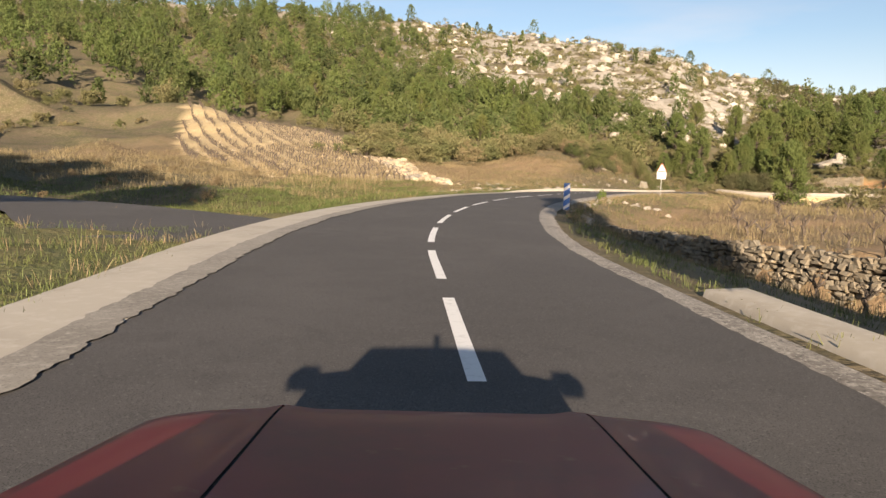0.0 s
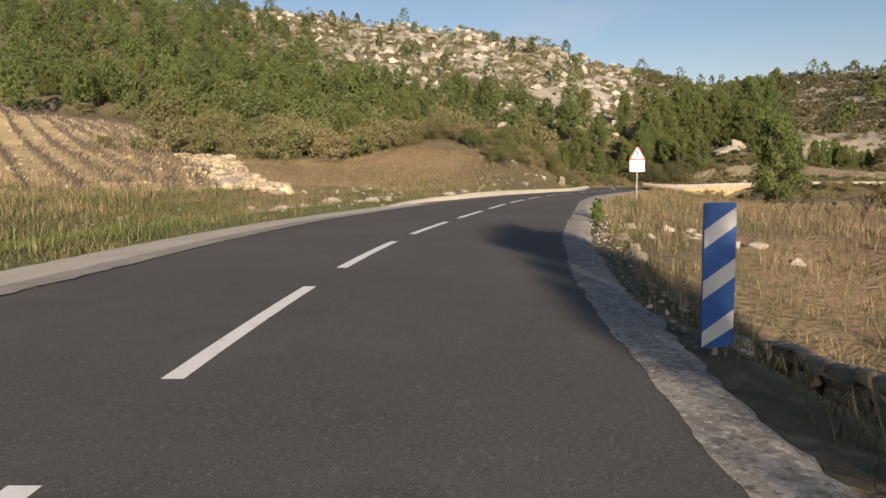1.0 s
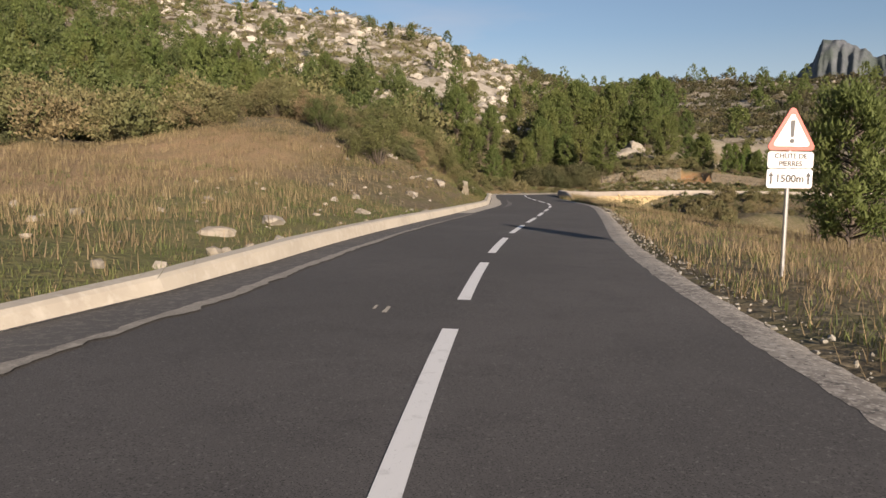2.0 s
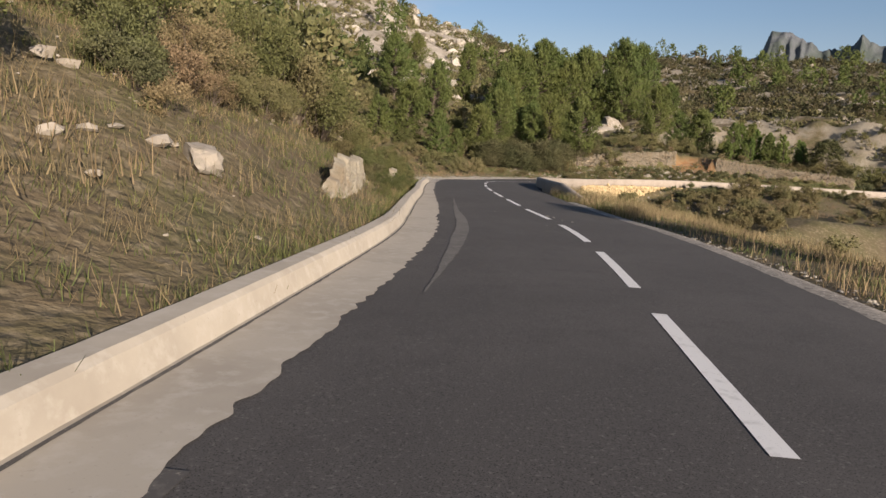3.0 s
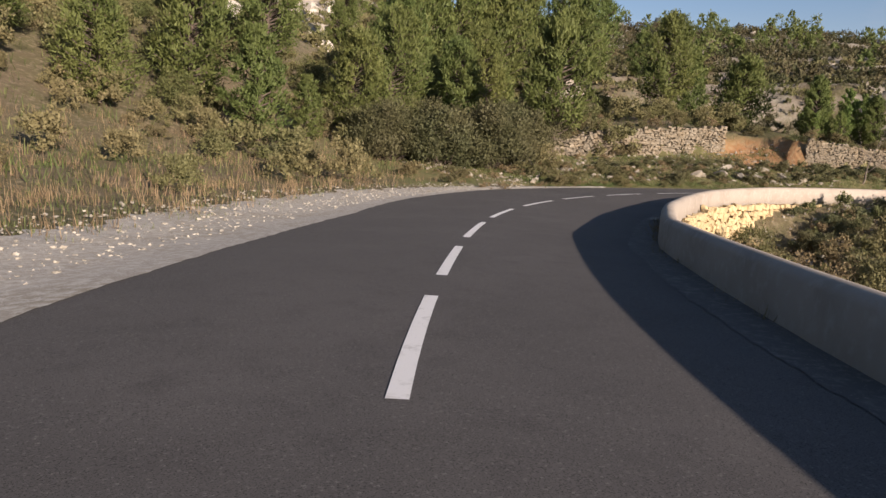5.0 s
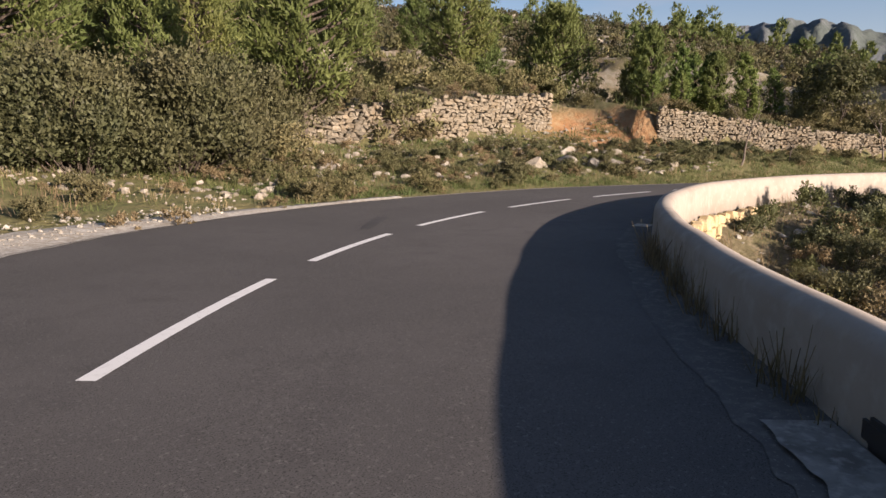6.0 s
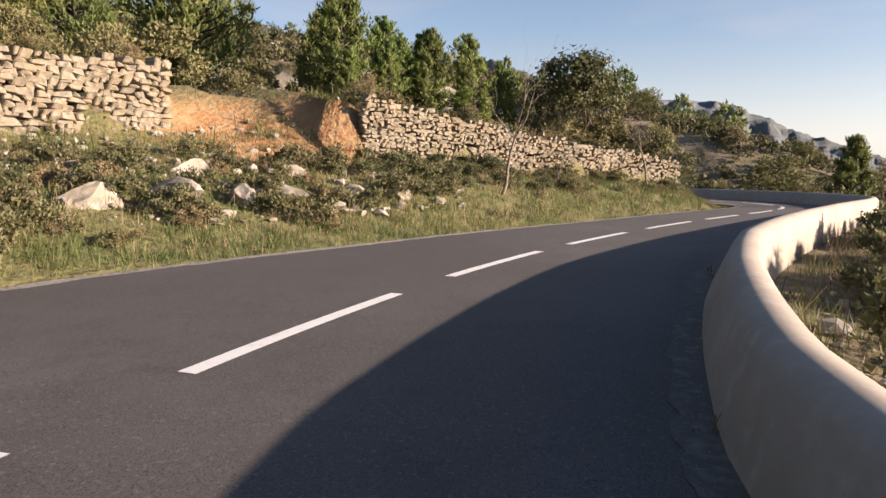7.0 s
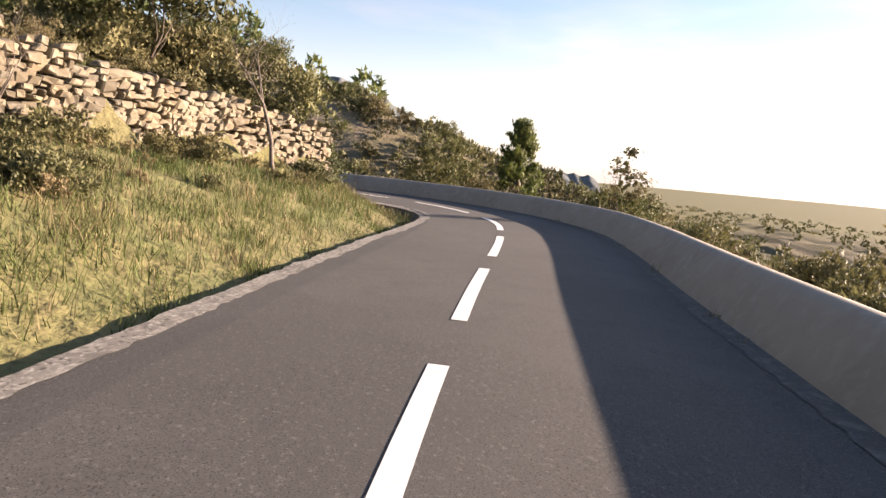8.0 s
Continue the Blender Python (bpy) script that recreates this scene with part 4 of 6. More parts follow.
woods("scrub", "low olive scrub between the terraces", scatter(2600, 20, 104, 34, 130, lambda x, y, s, d, a, r, u, k: (np.abs(d) > 17) & ((x - 78) ** 2 + (y - 119) ** 2 > 200), 19), np.random.RandomState(20), (0.5, 1.5), (1.4, 3.4), 7, 0.30, SHRUB, 11)
woods("scrub", "dark low scrub on the spur past the wall's end", scatter(1500, 76, 112, 48, 130, lambda x, y, s, d, a, r, u, k: (np.abs(d) > 6.5) & (x > 95), 29), np.random.RandomState(30), (0.6, 1.6), (1.2, 2.8), 8, 0.22, DARKSCRUB, 14)
woods("pine_clumps", "scattered dark pines on the terraced slope", scatter(420, 24, 88, 75, 235, lambda x, y, s, d, a, r, u, k: open_land(x, y, s, d) & (k < 0.5), 27), np.random.RandomState(28), (3.4, 7.5), (3.0, 5.6), 20, 0.5, PINE, 18)
woods("scrub", "distant green scrub on the low ground towards the plain", scatter(3600, 90, 155, 70, 1300, lambda x, y, s, d, a, r, u, k: np.abs(d) > 25, 9), np.random.RandomState(10), (1.2, 3.0), (3.0, 7.0), 6, 0.9, SHRUB)

# ---- more materials ----
STEEL = material("galvanised_steel", (0.45, 0.44, 0.42), 0.45, [(6, (0.36, 0.35, 0.33), 0.45, 0.65, 4)], metal=0.7)
WHITE = material("white_sign_face", (0.62, 0.61, 0.59), 0.5, [(7, (0.66, 0.64, 0.6), 0.55, 0.75, 5)])
SIGN_RED = material("red_sign_border", (0.5, 0.06, 0.035), 0.45)
BLACK = material("black_sign_print", (0.02, 0.02, 0.022), 0.5)
BLUE = material("blue_reflective", (0.018, 0.10, 0.34), 0.45, [(9, (0.025, 0.13, 0.40), 0.4, 0.7, 4)])
CARPAINT = material("dusty_red_car_paint", (0.20, 0.010, 0.012), 0.5, [(2.5, (0.14, 0.008, 0.010), 0.45, 0.7, 5), (7, (0.26, 0.10, 0.05), 0.63, 0.8, 7)], coat=0.10, spec=0.3)
GLASS = material("dark_glass", (0.02, 0.022, 0.025), 0.05, coat=1.0)
RUBBER = material("black_rubber", (0.02, 0.02, 0.02), 0.8)
CANVAS = material("black_canvas", (0.03, 0.03, 0.032), 0.9, bump=0.003, bump_scale=200)
YELLOWSTONE = material("yellow_masonry", (0.44, 0.34, 0.18), 0.92, [(3, (0.36, 0.27, 0.14), 0.4, 0.65, 5), (20, (0.48, 0.40, 0.26), 0.5, 0.7, 5)], 0.015, 20, objrand=0.16)
DRYSTONE = material("dry_limestone", (0.158, 0.135, 0.098), 0.93, [(1.2, (0.165, 0.13, 0.082), 0.4, 0.65, 5), (9, (0.215, 0.19, 0.148), 0.5, 0.7, 6), (4, (0.075, 0.069, 0.053), 0.54, 0.66, 6), (35, (0.185, 0.165, 0.132), 0.6, 0.75, 4)], 0.02, 18, objrand=0.38)
PALESTONE = material("pale_grey_stone", (0.29, 0.27, 0.225), 0.94, [(2, (0.22, 0.2, 0.16), 0.4, 0.65, 5), (12, (0.35, 0.325, 0.28), 0.5, 0.7, 6)], 0.01, 20, island=0.3)
DRYRUBBLE = material("tan_rubble", (0.36, 0.29, 0.19), 0.94, [(1.2, (0.28, 0.22, 0.14), 0.4, 0.65, 5), (9, (0.44, 0.38, 0.28), 0.5, 0.7, 6)], 0.02, 16, island=0.3)
OUTCROP = material("weathered_rock", (0.28, 0.25, 0.205), 0.95, [(0.7, (0.21, 0.18, 0.135), 0.42, 0.62, 6), (3, (0.33, 0.305, 0.26), 0.5, 0.7, 7), (1.6, (0.13, 0.115, 0.08), 0.56, 0.68, 8), (12, (0.12, 0.11, 0.09), 0.6, 0.75, 6)], 0.06, 5, island=0.12)
PALEFACE = material("pale_cut_rock", (0.245, 0.22, 0.165), 0.95, [(0.8, (0.185, 0.15, 0.10), 0.45, 0.66, 6), (5, (0.275, 0.255, 0.205), 0.5, 0.7, 7), (2.2, (0.12, 0.105, 0.07), 0.58, 0.70, 8), (7, (0.36, 0.34, 0.29), 0.66, 0.74, 5)], 0.025, 14)
# far rock with the blue-grey of aerial haze mixed into its colour
FARROCK = material("haze_tinted_rock", (0.115, 0.125, 0.14), 0.95, [(0.03, (0.075, 0.085, 0.095), 0.42, 0.6, 8), (0.008, (0.055, 0.07, 0.062), 0.40, 0.56, 8), (0.06, (0.135, 0.14, 0.15), 0.60, 0.72, 8)], 6.0, 0.05)
VINETWIG = leafy("vine_twigs", (0.10, 0.07, 0.045), (0.13, 0.095, 0.055), 0.3, 0.1)
WEED = leafy("brown_weeds", (0.215, 0.165, 0.09), (0.165, 0.135, 0.068), 0.4, 0.25)
OLIVE = leafy("grey_green_leaves", (0.10, 0.105, 0.05), (0.14, 0.12, 0.055), 0.35)
DUNBUSH = leafy("dun_leaves", (0.058, 0.066, 0.028), (0.095, 0.09, 0.042), 0.35, 0.15)
OAK = leafy("dark_oak_leaves", (0.05, 0.06, 0.022), (0.075, 0.08, 0.03), 0.35)
IVY = leafy("ivy_leaves", (0.075, 0.09, 0.03), (0.12, 0.12, 0.045), 0.4)
DEADWOOD = material("grey_dead_wood", (0.17, 0.14, 0.115), 0.95, [(12, (0.1, 0.08, 0.065), 0.45, 0.65, 5)], 0.01, 40)


# ---- stones and rocks ----
def stone_mesh(seed, jag=0.5, bevel=0.12):
    rng = random.Random(seed)
    bm = bmesh.new()
    bmesh.ops.create_cube(bm, size=1)
    for v in bm.verts:
        v.co += Vector((rng.uniform(-jag, jag), rng.uniform(-jag, jag), rng.uniform(-jag, jag))) * 0.5
    bmesh.ops.bevel(bm, geom=list(bm.edges), offset=bevel, segments=1, affect="EDGES")
    me = bpy.data.meshes.new("stone")
    bm.to_mesh(me)
    bm.free()
    return me


def rock_mesh(seed, mat, flat=0.7, rough=0.35, sub=3):
    """A weathered boulder: a ball cut by flat planes and roughened."""
    rng = random.Random(seed)
    bm = bmesh.new()
    bmesh.ops.create_icosphere(bm, subdivisions=sub, radius=1)
    cuts = [(Vector((rng.gauss(0, 1), rng.gauss(0, 1), rng.gauss(0, 1))).normalized(), rng.uniform(0.45, 0.85)) for _ in range(14)]
    off = Vector((seed * 3.7, seed * 1.3, 0))
    for v in bm.verts:
        for n, d in cuts:
            k = v.co.dot(n) - d
            if k > 0:
                v.co -= n * k
        v.co *= 1 + rough * 0.6 * noise.noise(v.co * 1.7 + off) + rough * 0.35 * noise.noise(v.co * 4.5 + off)
        v.co.z *= flat
    me = bpy.data.meshes.new("rock")
    bm.to_mesh(me)
    bm.free()
    me.materials.append(mat)
    return me


ROCKS = [rock_mesh(i, OUTCROP) for i in range(5)]


def boulder(x, y, size, i, label, group="", z=None, stretch=(1, 1, 1), turn=None):
    ob = new("rock", ROCKS[i % 5])
    z = ground_z(x, y) if z is None else z
    ob.matrix_basis = pose(x, y, z + size * 0.05, 0, 0, RNG.uniform(0, 360) if turn is None else turn) @ Matrix.Diagonal((size * stretch[0], size * stretch[1], size * stretch[2], 1))
    return tagged(ob, label, "rock", group)


def stone_wall(name, label, line, course=0.17, length=(0.2, 0.5), depth=0.3, mat=None, most=300, seed=1, thing_kind="structure"):
    """Courses of separate stones along a line of (x, y, bottom, top); the wall faces to the right of its run."""
    rng = random.Random(seed)
    meshes = []
    for i in range(9):
        me = stone_mesh(seed * 20 + i)
        me.materials.append(mat)
        meshes.append(me)
    p = np.array(line, float)
    run = np.concatenate([[0], np.cumsum(np.linalg.norm(np.diff(p[:, :2], axis=0), axis=1))])
    root = thing(name, label, "wall", kind=thing_kind)
    at = lambda u: [float(np.interp(u, run, p[:, k])) for k in range(4)]
    count, rest = 0, []
    rows = int((max(p[:, 3]) - min(p[:, 2])) / course) + 1
    spots = []
    for r in range(rows):
        u = rng.uniform(-0.2, 0)
        while u < run[-1]:
            w = rng.uniform(*length)
            x, y, lo, hi = at(u + w / 2)
            x2, y2, _, _ = at(u + w / 2 + 0.1)
            z = min(p[:, 2]) + (r + 0.5) * course + 0.09 * noise.noise((u * 0.7, r * 0.3, seed))
            if lo - 0.15 < z < hi + rng.uniform(-0.08, 0.08):
                turn = math.degrees(math.atan2(y2 - y, x2 - x))
                h = course * rng.uniform(0.7, 1.4)
                m = pose(x, y, z + rng.uniform(-0.03, 0.03), rng.uniform(-7, 7), rng.uniform(-10, 10), turn + rng.uniform(-9, 9)) @ pose(0, rng.uniform(-0.05, 0.05), 0) @ Matrix.Diagonal((w * rng.uniform(0.9, 1.02), depth, h, 1))
                spots.append((m, rng.randrange(9)))
            u += w
    spots.sort(key=lambda q: abs((q[0].translation - Vector((*p[len(p) // 2][:2], 0))).length))
    for k, (m, i) in enumerate(spots):
        if k < most:
            ob = new("stone", meshes[i])
            ob.parent, ob.matrix_basis = root, m
        else:
            rest.append((m, i))
    if rest:
        verts, faces = [], []
        for m, i in rest:
            o = len(verts)
            verts += [tuple(m @ v.co) for v in meshes[i].vertices]
            faces += [tuple(a + o for a in f.vertices) for f in meshes[i].polygons]
        put("further_stones", mesh_from("further_stones", verts, faces, mat), root, kind="stuff")
    # dark earth that fills the wall behind its stones
    v, f = [], []
    for u in np.linspace(0.35, run[-1] - 0.35, 24):
        x, y, lo, hi = at(float(u))
        x2, y2, _, _ = at(min(run[-1], float(u) + 0.2))
        a = math.atan2(y2 - y, x2 - x) if u < run[-1] - 0.2 else math.atan2(p[-1, 1] - p[-2, 1], p[-1, 0] - p[-2, 0])
        nx_, ny_ = -math.sin(a), math.cos(a)
        for d, z in ((0.08, lo - 0.4), (0.08, hi - 0.2), (0.5, hi - 0.16), (0.5, lo - 0.4)):
            v.append((x + nx_ * d, y + ny_ * d, z))
    for i in range(23):
        for k in range(4):
            a, b = i * 4 + k, i * 4 + (k + 1) % 4
            f.append((a, b, b + 4, a + 4))
    put("earth_core", mesh_from("earth_core", v, f, BARK), root)
    return root


G = lambda x, y: ground_z(x, y)
stone_wall("wall_terrace", "dry-stone terrace wall of tan limestone above the bank", [(x, y, top - h, top + 0.1) for (x, y, top), h in zip(TERRACES[0], (1.2, 1.5, 1.9, 2.1, 2.2))], mat=DRYSTONE, seed=3, course=0.135, length=(0.14, 0.40), most=300)
stone_wall("wall_terrace", "broken dry-stone terrace wall stepping down along the bank", [(x, y, top - h, top + 0.1) for (x, y, top), h in zip(TERRACES[1], (1.9, 1.7, 1.5, 1.5, 1.5))], mat=DRYSTONE, seed=4, course=0.105, length=(0.09, 0.25), depth=0.22, most=300)
wr = [(float(np.interp(y, *WALL_LINE)) - 0.05, y, float(np.interp(y, [-8, -1, 5, 11, 15.5, 18], [-3.0, -2.95, -2.7, -2.1, -1.7, -1.2])), float(np.interp(y, [-8, 5, 11, 18], [-0.8, -0.72, -0.75, -0.7]))) for y in (18, 15.5, 13, 10.9, 9, 7, 4.9, 2, -1, -4, -8)]
stone_wall("wall_field", "crumbling dry-stone wall of pale limestone below the field", wr, mat=DRYSTONE, seed=5, course=0.15, length=(0.15, 0.42), most=300)
yw = [(*road_point(s, pd(s) - 0.5)[:2], float(np.interp(s, [194, 198, 206, 212], [-2.6, -2.7, -2.6, -1.0])), 0.12) for s in np.arange(190, 213, 2.0)]
stone_wall("wall_retaining", "yellow masonry retaining wall under the parapet", yw, mat=YELLOWSTONE, seed=6, course=0.2, length=(0.2, 0.45), depth=0.22)
hw = []
for s, d in ((155.5, 6.3), (153.5, 6.6), (151.5, 6.9), (150, 7.1)):
    p = road_point(s, d)
    hw.append((float(p[0]), float(p[1]), G(float(p[0]), float(p[1])) - 0.4, G(float(p[0]), float(p[1])) + 0.75 - 0.12 * abs(s - 152.5)))
stone_wall("wall_remains", "short heap of dry-stone wall among the bushes", hw[::-1], mat=DRYSTONE, seed=7)

# rock face beside the kerb
def rock_face(s0, s1, d0, top, seed):
    vs, fs, n, m = [], [], int((s1 - s0) / 0.05), 36
    for i in range(n + 1):
        s = s0 + (s1 - s0) * i / n
        fade = min(1, 4 * i / n, 0.35 + 2.2 * (1 - i / n), 12 * (1 - i / n))
        for k in range(m):
            u = k / (m - 1)
            h = (top + 0.12 * noise.noise((s * 0.8, seed, 0)) + 0.10 * noise.noise((s * 3.1, seed, 0))) * fade
            q = Vector((s * 0.9, u * h * 1.3, seed))
            near, sites = noise.voronoi(Vector((s * 1.5, u * h * 2.4, seed)) + 0.25 * noise.noise_vector(q * 2))
            joint = max(0, 1 - (near[1] - near[0]) * 7)
            d = d0 + 0.10 * u + 0.10 * noise.noise(q * 0.6) + 0.07 * noise.noise(sites[0] * 3.3) + 0.035 * joint + 0.035 * noise.noise(q * 5) + 0.03 * noise.noise(q * 14) + 0.4 * max(0, u - 0.92) * 6
            vs.append(road_point(s, d, 0.0 + u * h + 0.05 * noise.noise(q * 3.1)))
    for i in range(n):
        for k in range(m - 1):
            a = i * m + k
            fs.append((a, a + m, a + m + 1, a + 1))
    put("rock_face", mesh_from("rock_face", vs, fs, PALEFACE, False), None, "pale limestone rock face cut beside the road", "rock face", "structure")


rock_face(139.5, 150.0, 4.5, 1.2, 2.0)
rock_face(154.9, 158.7, 3.95, 0.72, 5.0)

for x, y, size, st in ((63.0, 120.6, 0.62, (1, 0.8, 1.05)), (64.9, 118.6, 0.3, (1, 1, 0.9)), (69.3, 118.0, 0.34, (1.2, 0.8, 0.8)), (60.0, 119.3, 0.25, (1, 1, 1)), (71.5, 117.0, 0.6, (0.6, 1.2, 1.0)), (73.2, 116.0, 0.65, (0.5, 1.3, 1.0)), (74.8, 115.3, 0.45, (0.7, 1.2, 0.8)), (75.6, 114.4, 0.36, (0.7, 1.3, 0.7)), (72.4, 116.2, 0.45, (0.6, 1.2, 1.0)), (70.2, 117.3, 0.5, (0.7, 1.3, 0.9)), (71.0, 118.6, 0.5, (1.2, 0.8, 0.7)), (73.4, 117.8, 0.55, (1.2, 0.7, 0.7)), (75.4, 116.8, 0.4, (1.2, 0.7, 0.8)), (68.4, 118.9, 0.4, (1.3, 0.7, 0.7)), (66.9, 119.0, 0.28, (1, 1, 1)), (67.8, 117.4, 0.22, (1, 1, 1))):
    boulder(x, y, size, int(x * 3), "weathered limestone boulder standing out of the grassy bank", "boulders on the bank", stretch=st)
for x, y, size in ((1.7, 36.3, 0.32), (2.3, 37.2, 0.26), (1.2, 35.6, 0.2), (17.4, 63.8, 0.5), (14.5, 58.9, 0.35), (10.8, 52.4, 0.28)):
    boulder(x, y, size, int(x * 7), "pale block of stone lying beside the kerb", "stones by the kerb", stretch=(1.3, 0.9, 0.8))
rng = random.Random(4)
ridge, foot = [(-4.2, 43), (-7.0, 52), (-10.5, 63), (-14, 74)], [(-2.2, 42), (-4.8, 52), (-7.5, 62), (-10.5, 72)]
for k in range(110):
    u, w = rng.uniform(0, 1) ** 1.4 * 2.99, rng.uniform(-0.05, 1.05)
    i = int(u)
    a = [ridge[i][c] + (ridge[i + 1][c] - ridge[i][c]) * (u - i) for c in (0, 1)]
    b = [foot[i][c] + (foot[i + 1][c] - foot[i][c]) * (u - i) for c in (0, 1)]
    boulder(a[0] + (b[0] - a[0]) * w + rng.uniform(-0.5, 0.5), a[1] + (b[1] - a[1]) * w + rng.uniform(-0.5, 0.5), rng.uniform(0.15, 0.36) + 0.4 * rng.random() ** 5, k, "tan stone in the rubble bank below the vineyard", "rubble below the vineyard", stretch=(1.3, 1, 0.75))
for s, d, size, up in ((155.2, 3.78, 0.16, 0), (156.3, 3.82, 0.2, 0), (157.6, 3.8, 0.15, 0), (154.4, 3.8, 0.13, 0), (156.9, 3.72, 0.11, 0)):
    p = road_point(s, d)
    boulder(float(p[0]), float(p[1]), size, int(s * 5 + d * 10), "pale tan rock fallen behind the kerb", "rocks behind the kerb", z=G(float(p[0]), float(p[1])) + up * 0.6, stretch=(1.25, 0.9, 0.85))
for x, y, size in ((-1.6, 33.2, 0.4), (-2.3, 32.4, 0.32), (-0.9, 34.4, 0.25), (0.2, 36.8, 0.34), (6.2, 44.6, 0.3), (7.5, 47.2, 0.35), (2.6, 39.2, 0.22)):
    boulder(x, y, size, int(x * 5 + 20), "pale rock among the weeds behind the kerb", "rocks behind the kerb", stretch=(1.4, 1, 0.7))
for x, y, size in ((7.3, 23.0, 0.22), (7.7, 22.4, 0.3), (8.2, 22.0, 0.26), (7.9, 21.3, 0.18), (8.6, 21.6, 0.24), (8.9, 20.8, 0.2), (7.4, 22.0, 0.13), (8.0, 23.2, 0.12)):
    ob = boulder(x, y, size, int(x * 9), "broken white stone in the heap at the verge", "heap of white stones", stretch=(1.2, 0.9, 0.8))
for k in range(12):
    s = 82 + k * 1.2 + rng.uniform(-0.4, 0.4)
    p = road_point(s, -edge_r(s) - 0.9 - rng.uniform(0, 0.7))
    boulder(p[0], p[1], rng.uniform(0.1, 0.26), k, "pale stone at the crumbled edge of the road", "stones at the road's edge")
for k in range(16):
    s = 196 + k * 0.9
    p = road_point(s, pd(s) - 1.4 - rng.uniform(0, 4))
    boulder(p[0], p[1], rng.uniform(0.12, 0.35), k, "loose grey stone in the gully under the parapet", "stones in the gully")
# rocks standing out of the slope beyond the bend
for x, y, size, st in ((84, 147, 3.6, (1.2, 0.8, 0.9)), (88, 149, 3.4, (1, 0.9, 1.0)), (82.5, 149, 2.0, (1.3, 0.8, 0.6)), (94, 150, 2.2, (1, 0.8, 0.6)), (74, 143, 1.6, (1.4, 0.8, 0.7)), (100, 138, 1.5, (1.6, 0.7, 0.6)), (104, 131, 1.4, (1.8, 0.7, 0.6)), (112, 150, 2.0, (2.2, 0.7, 0.6)), (96, 128, 1.0, (1.6, 0.7, 0.7)), (36, 150, 2.2, (1, 0.8, 1.1))):
    boulder(x, y, size, int(x), "large weathered outcrop of tan limestone on the slope", "outcrops beyond the bend", stretch=st)


def outcrops(name, label, places, sizes, seed, mat):
    """Many far rocks in one mesh."""
    rng = random.Random(seed)
    base = [rock_mesh(seed * 9 + i, mat, 0.85, 0.7, 2) for i in range(6)]
    tabs = [(np.array([v.co[:] for v in b.vertices]), np.array([f.vertices[:] for f in b.polygons])) for b in base]
    vs, fs, o = [], [], 0
    for x, y, z in zip(*places):
        v, f = tabs[rng.randrange(6)]
        k = sizes[0] + (sizes[1] - sizes[0]) * rng.random() ** 1.8
        a = rng.uniform(0, 6.28)
        c, s_ = math.cos(a), math.sin(a)
        w = v * (k * rng.uniform(0.8, 1.5), k * rng.uniform(0.7, 1.2), k * rng.uniform(0.5, 1.2))
        vs.append(np.stack([w[:, 0] * c - w[:, 1] * s_ + x, w[:, 0] * s_ + w[:, 1] * c + y, w[:, 2] + z + 0.1 * k], 1))
        fs.append(f + o)
        o += len(v)
    put(name, mesh_from(name, np.concatenate(vs), np.concatenate(fs).tolist(), mat), None, label, "rocks", "stuff")


outcrops("rock_outcrops", "pale limestone crags scattered over the upper hillside", scatter(2200, -30, 40, 60, 262, lambda x, y, s, d, a, r, u, k: (u > 0.24) & (u < 1.02) & (k < np.where(a < 24, np.clip((a + 26) / 20, 0.1, 0.7), 0.2)), 31), (0.4, 2.4), 3, WHITEROCK)
outcrops("rock_outcrops", "grey-tan limestone ledges along the terraced slope", scatter(900, 24, 88, 45, 225, lambda x, y, s, d, a, r, u, k: (np.abs(d) > 30) & (u < 1.0) & (k < 0.32), 32), (0.5, 1.6), 5, OUTCROP)
outcrops("rock_outcrops", "pale rock along the wooded crest", scatter(400, -110, -20, 230, 300, lambda x, y, s, d, a, r, u, k: (u > 0.9) & (k < 0.6), 33), (1.2, 3.2), 6, WHITEROCK)


# ---- far mountains ----
def mountain(name, label, crest, dist, depth, seed, base=0.0):
    """A ridge whose crest is given as bearing and height in degrees, seen from the bend."""
    c = np.array(crest, float)
    n, m = 220, 40
    vs, fs = [], []
    for i in range(n):
        az = c[0, 0] + (c[-1, 0] - c[0, 0]) * i / (n - 1)
        el = float(np.interp(az, c[:, 0], c[:, 1])) + 0.22 * noise.noise((az * 1.9, seed, 0)) + 0.1 * noise.noise((az * 6, seed, 2))
        top = 1.5 + dist * math.tan(radians(el))
        for k in range(m):
            u = k / (m - 1)
            r = dist - depth * (1 - u) + 30 * noise.noise((az * 0.8, u * 5, seed)) + 14 * noise.noise((az * 2.6, u * 11, seed))
            h = base + (top - base) * (u ** 1.3) if u < 0.8 else base + (top - base) * (0.748 + 0.252 * ((u - 0.8) / 0.2) ** 0.6)
            h += (top - base) * 0.05 * (1 - u) * noise.noise((az * 2.2, u * 9, seed + 4))
            vs.append((OX + r * math.sin(radians(az)), OY + r * math.cos(radians(az)), h))
    for i in range(n - 1):
        for k in range(m - 1):
            a = i * m + k
            fs.append((a, a + 1, a + m + 1, a + m))
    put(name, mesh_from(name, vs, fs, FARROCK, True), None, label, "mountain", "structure")


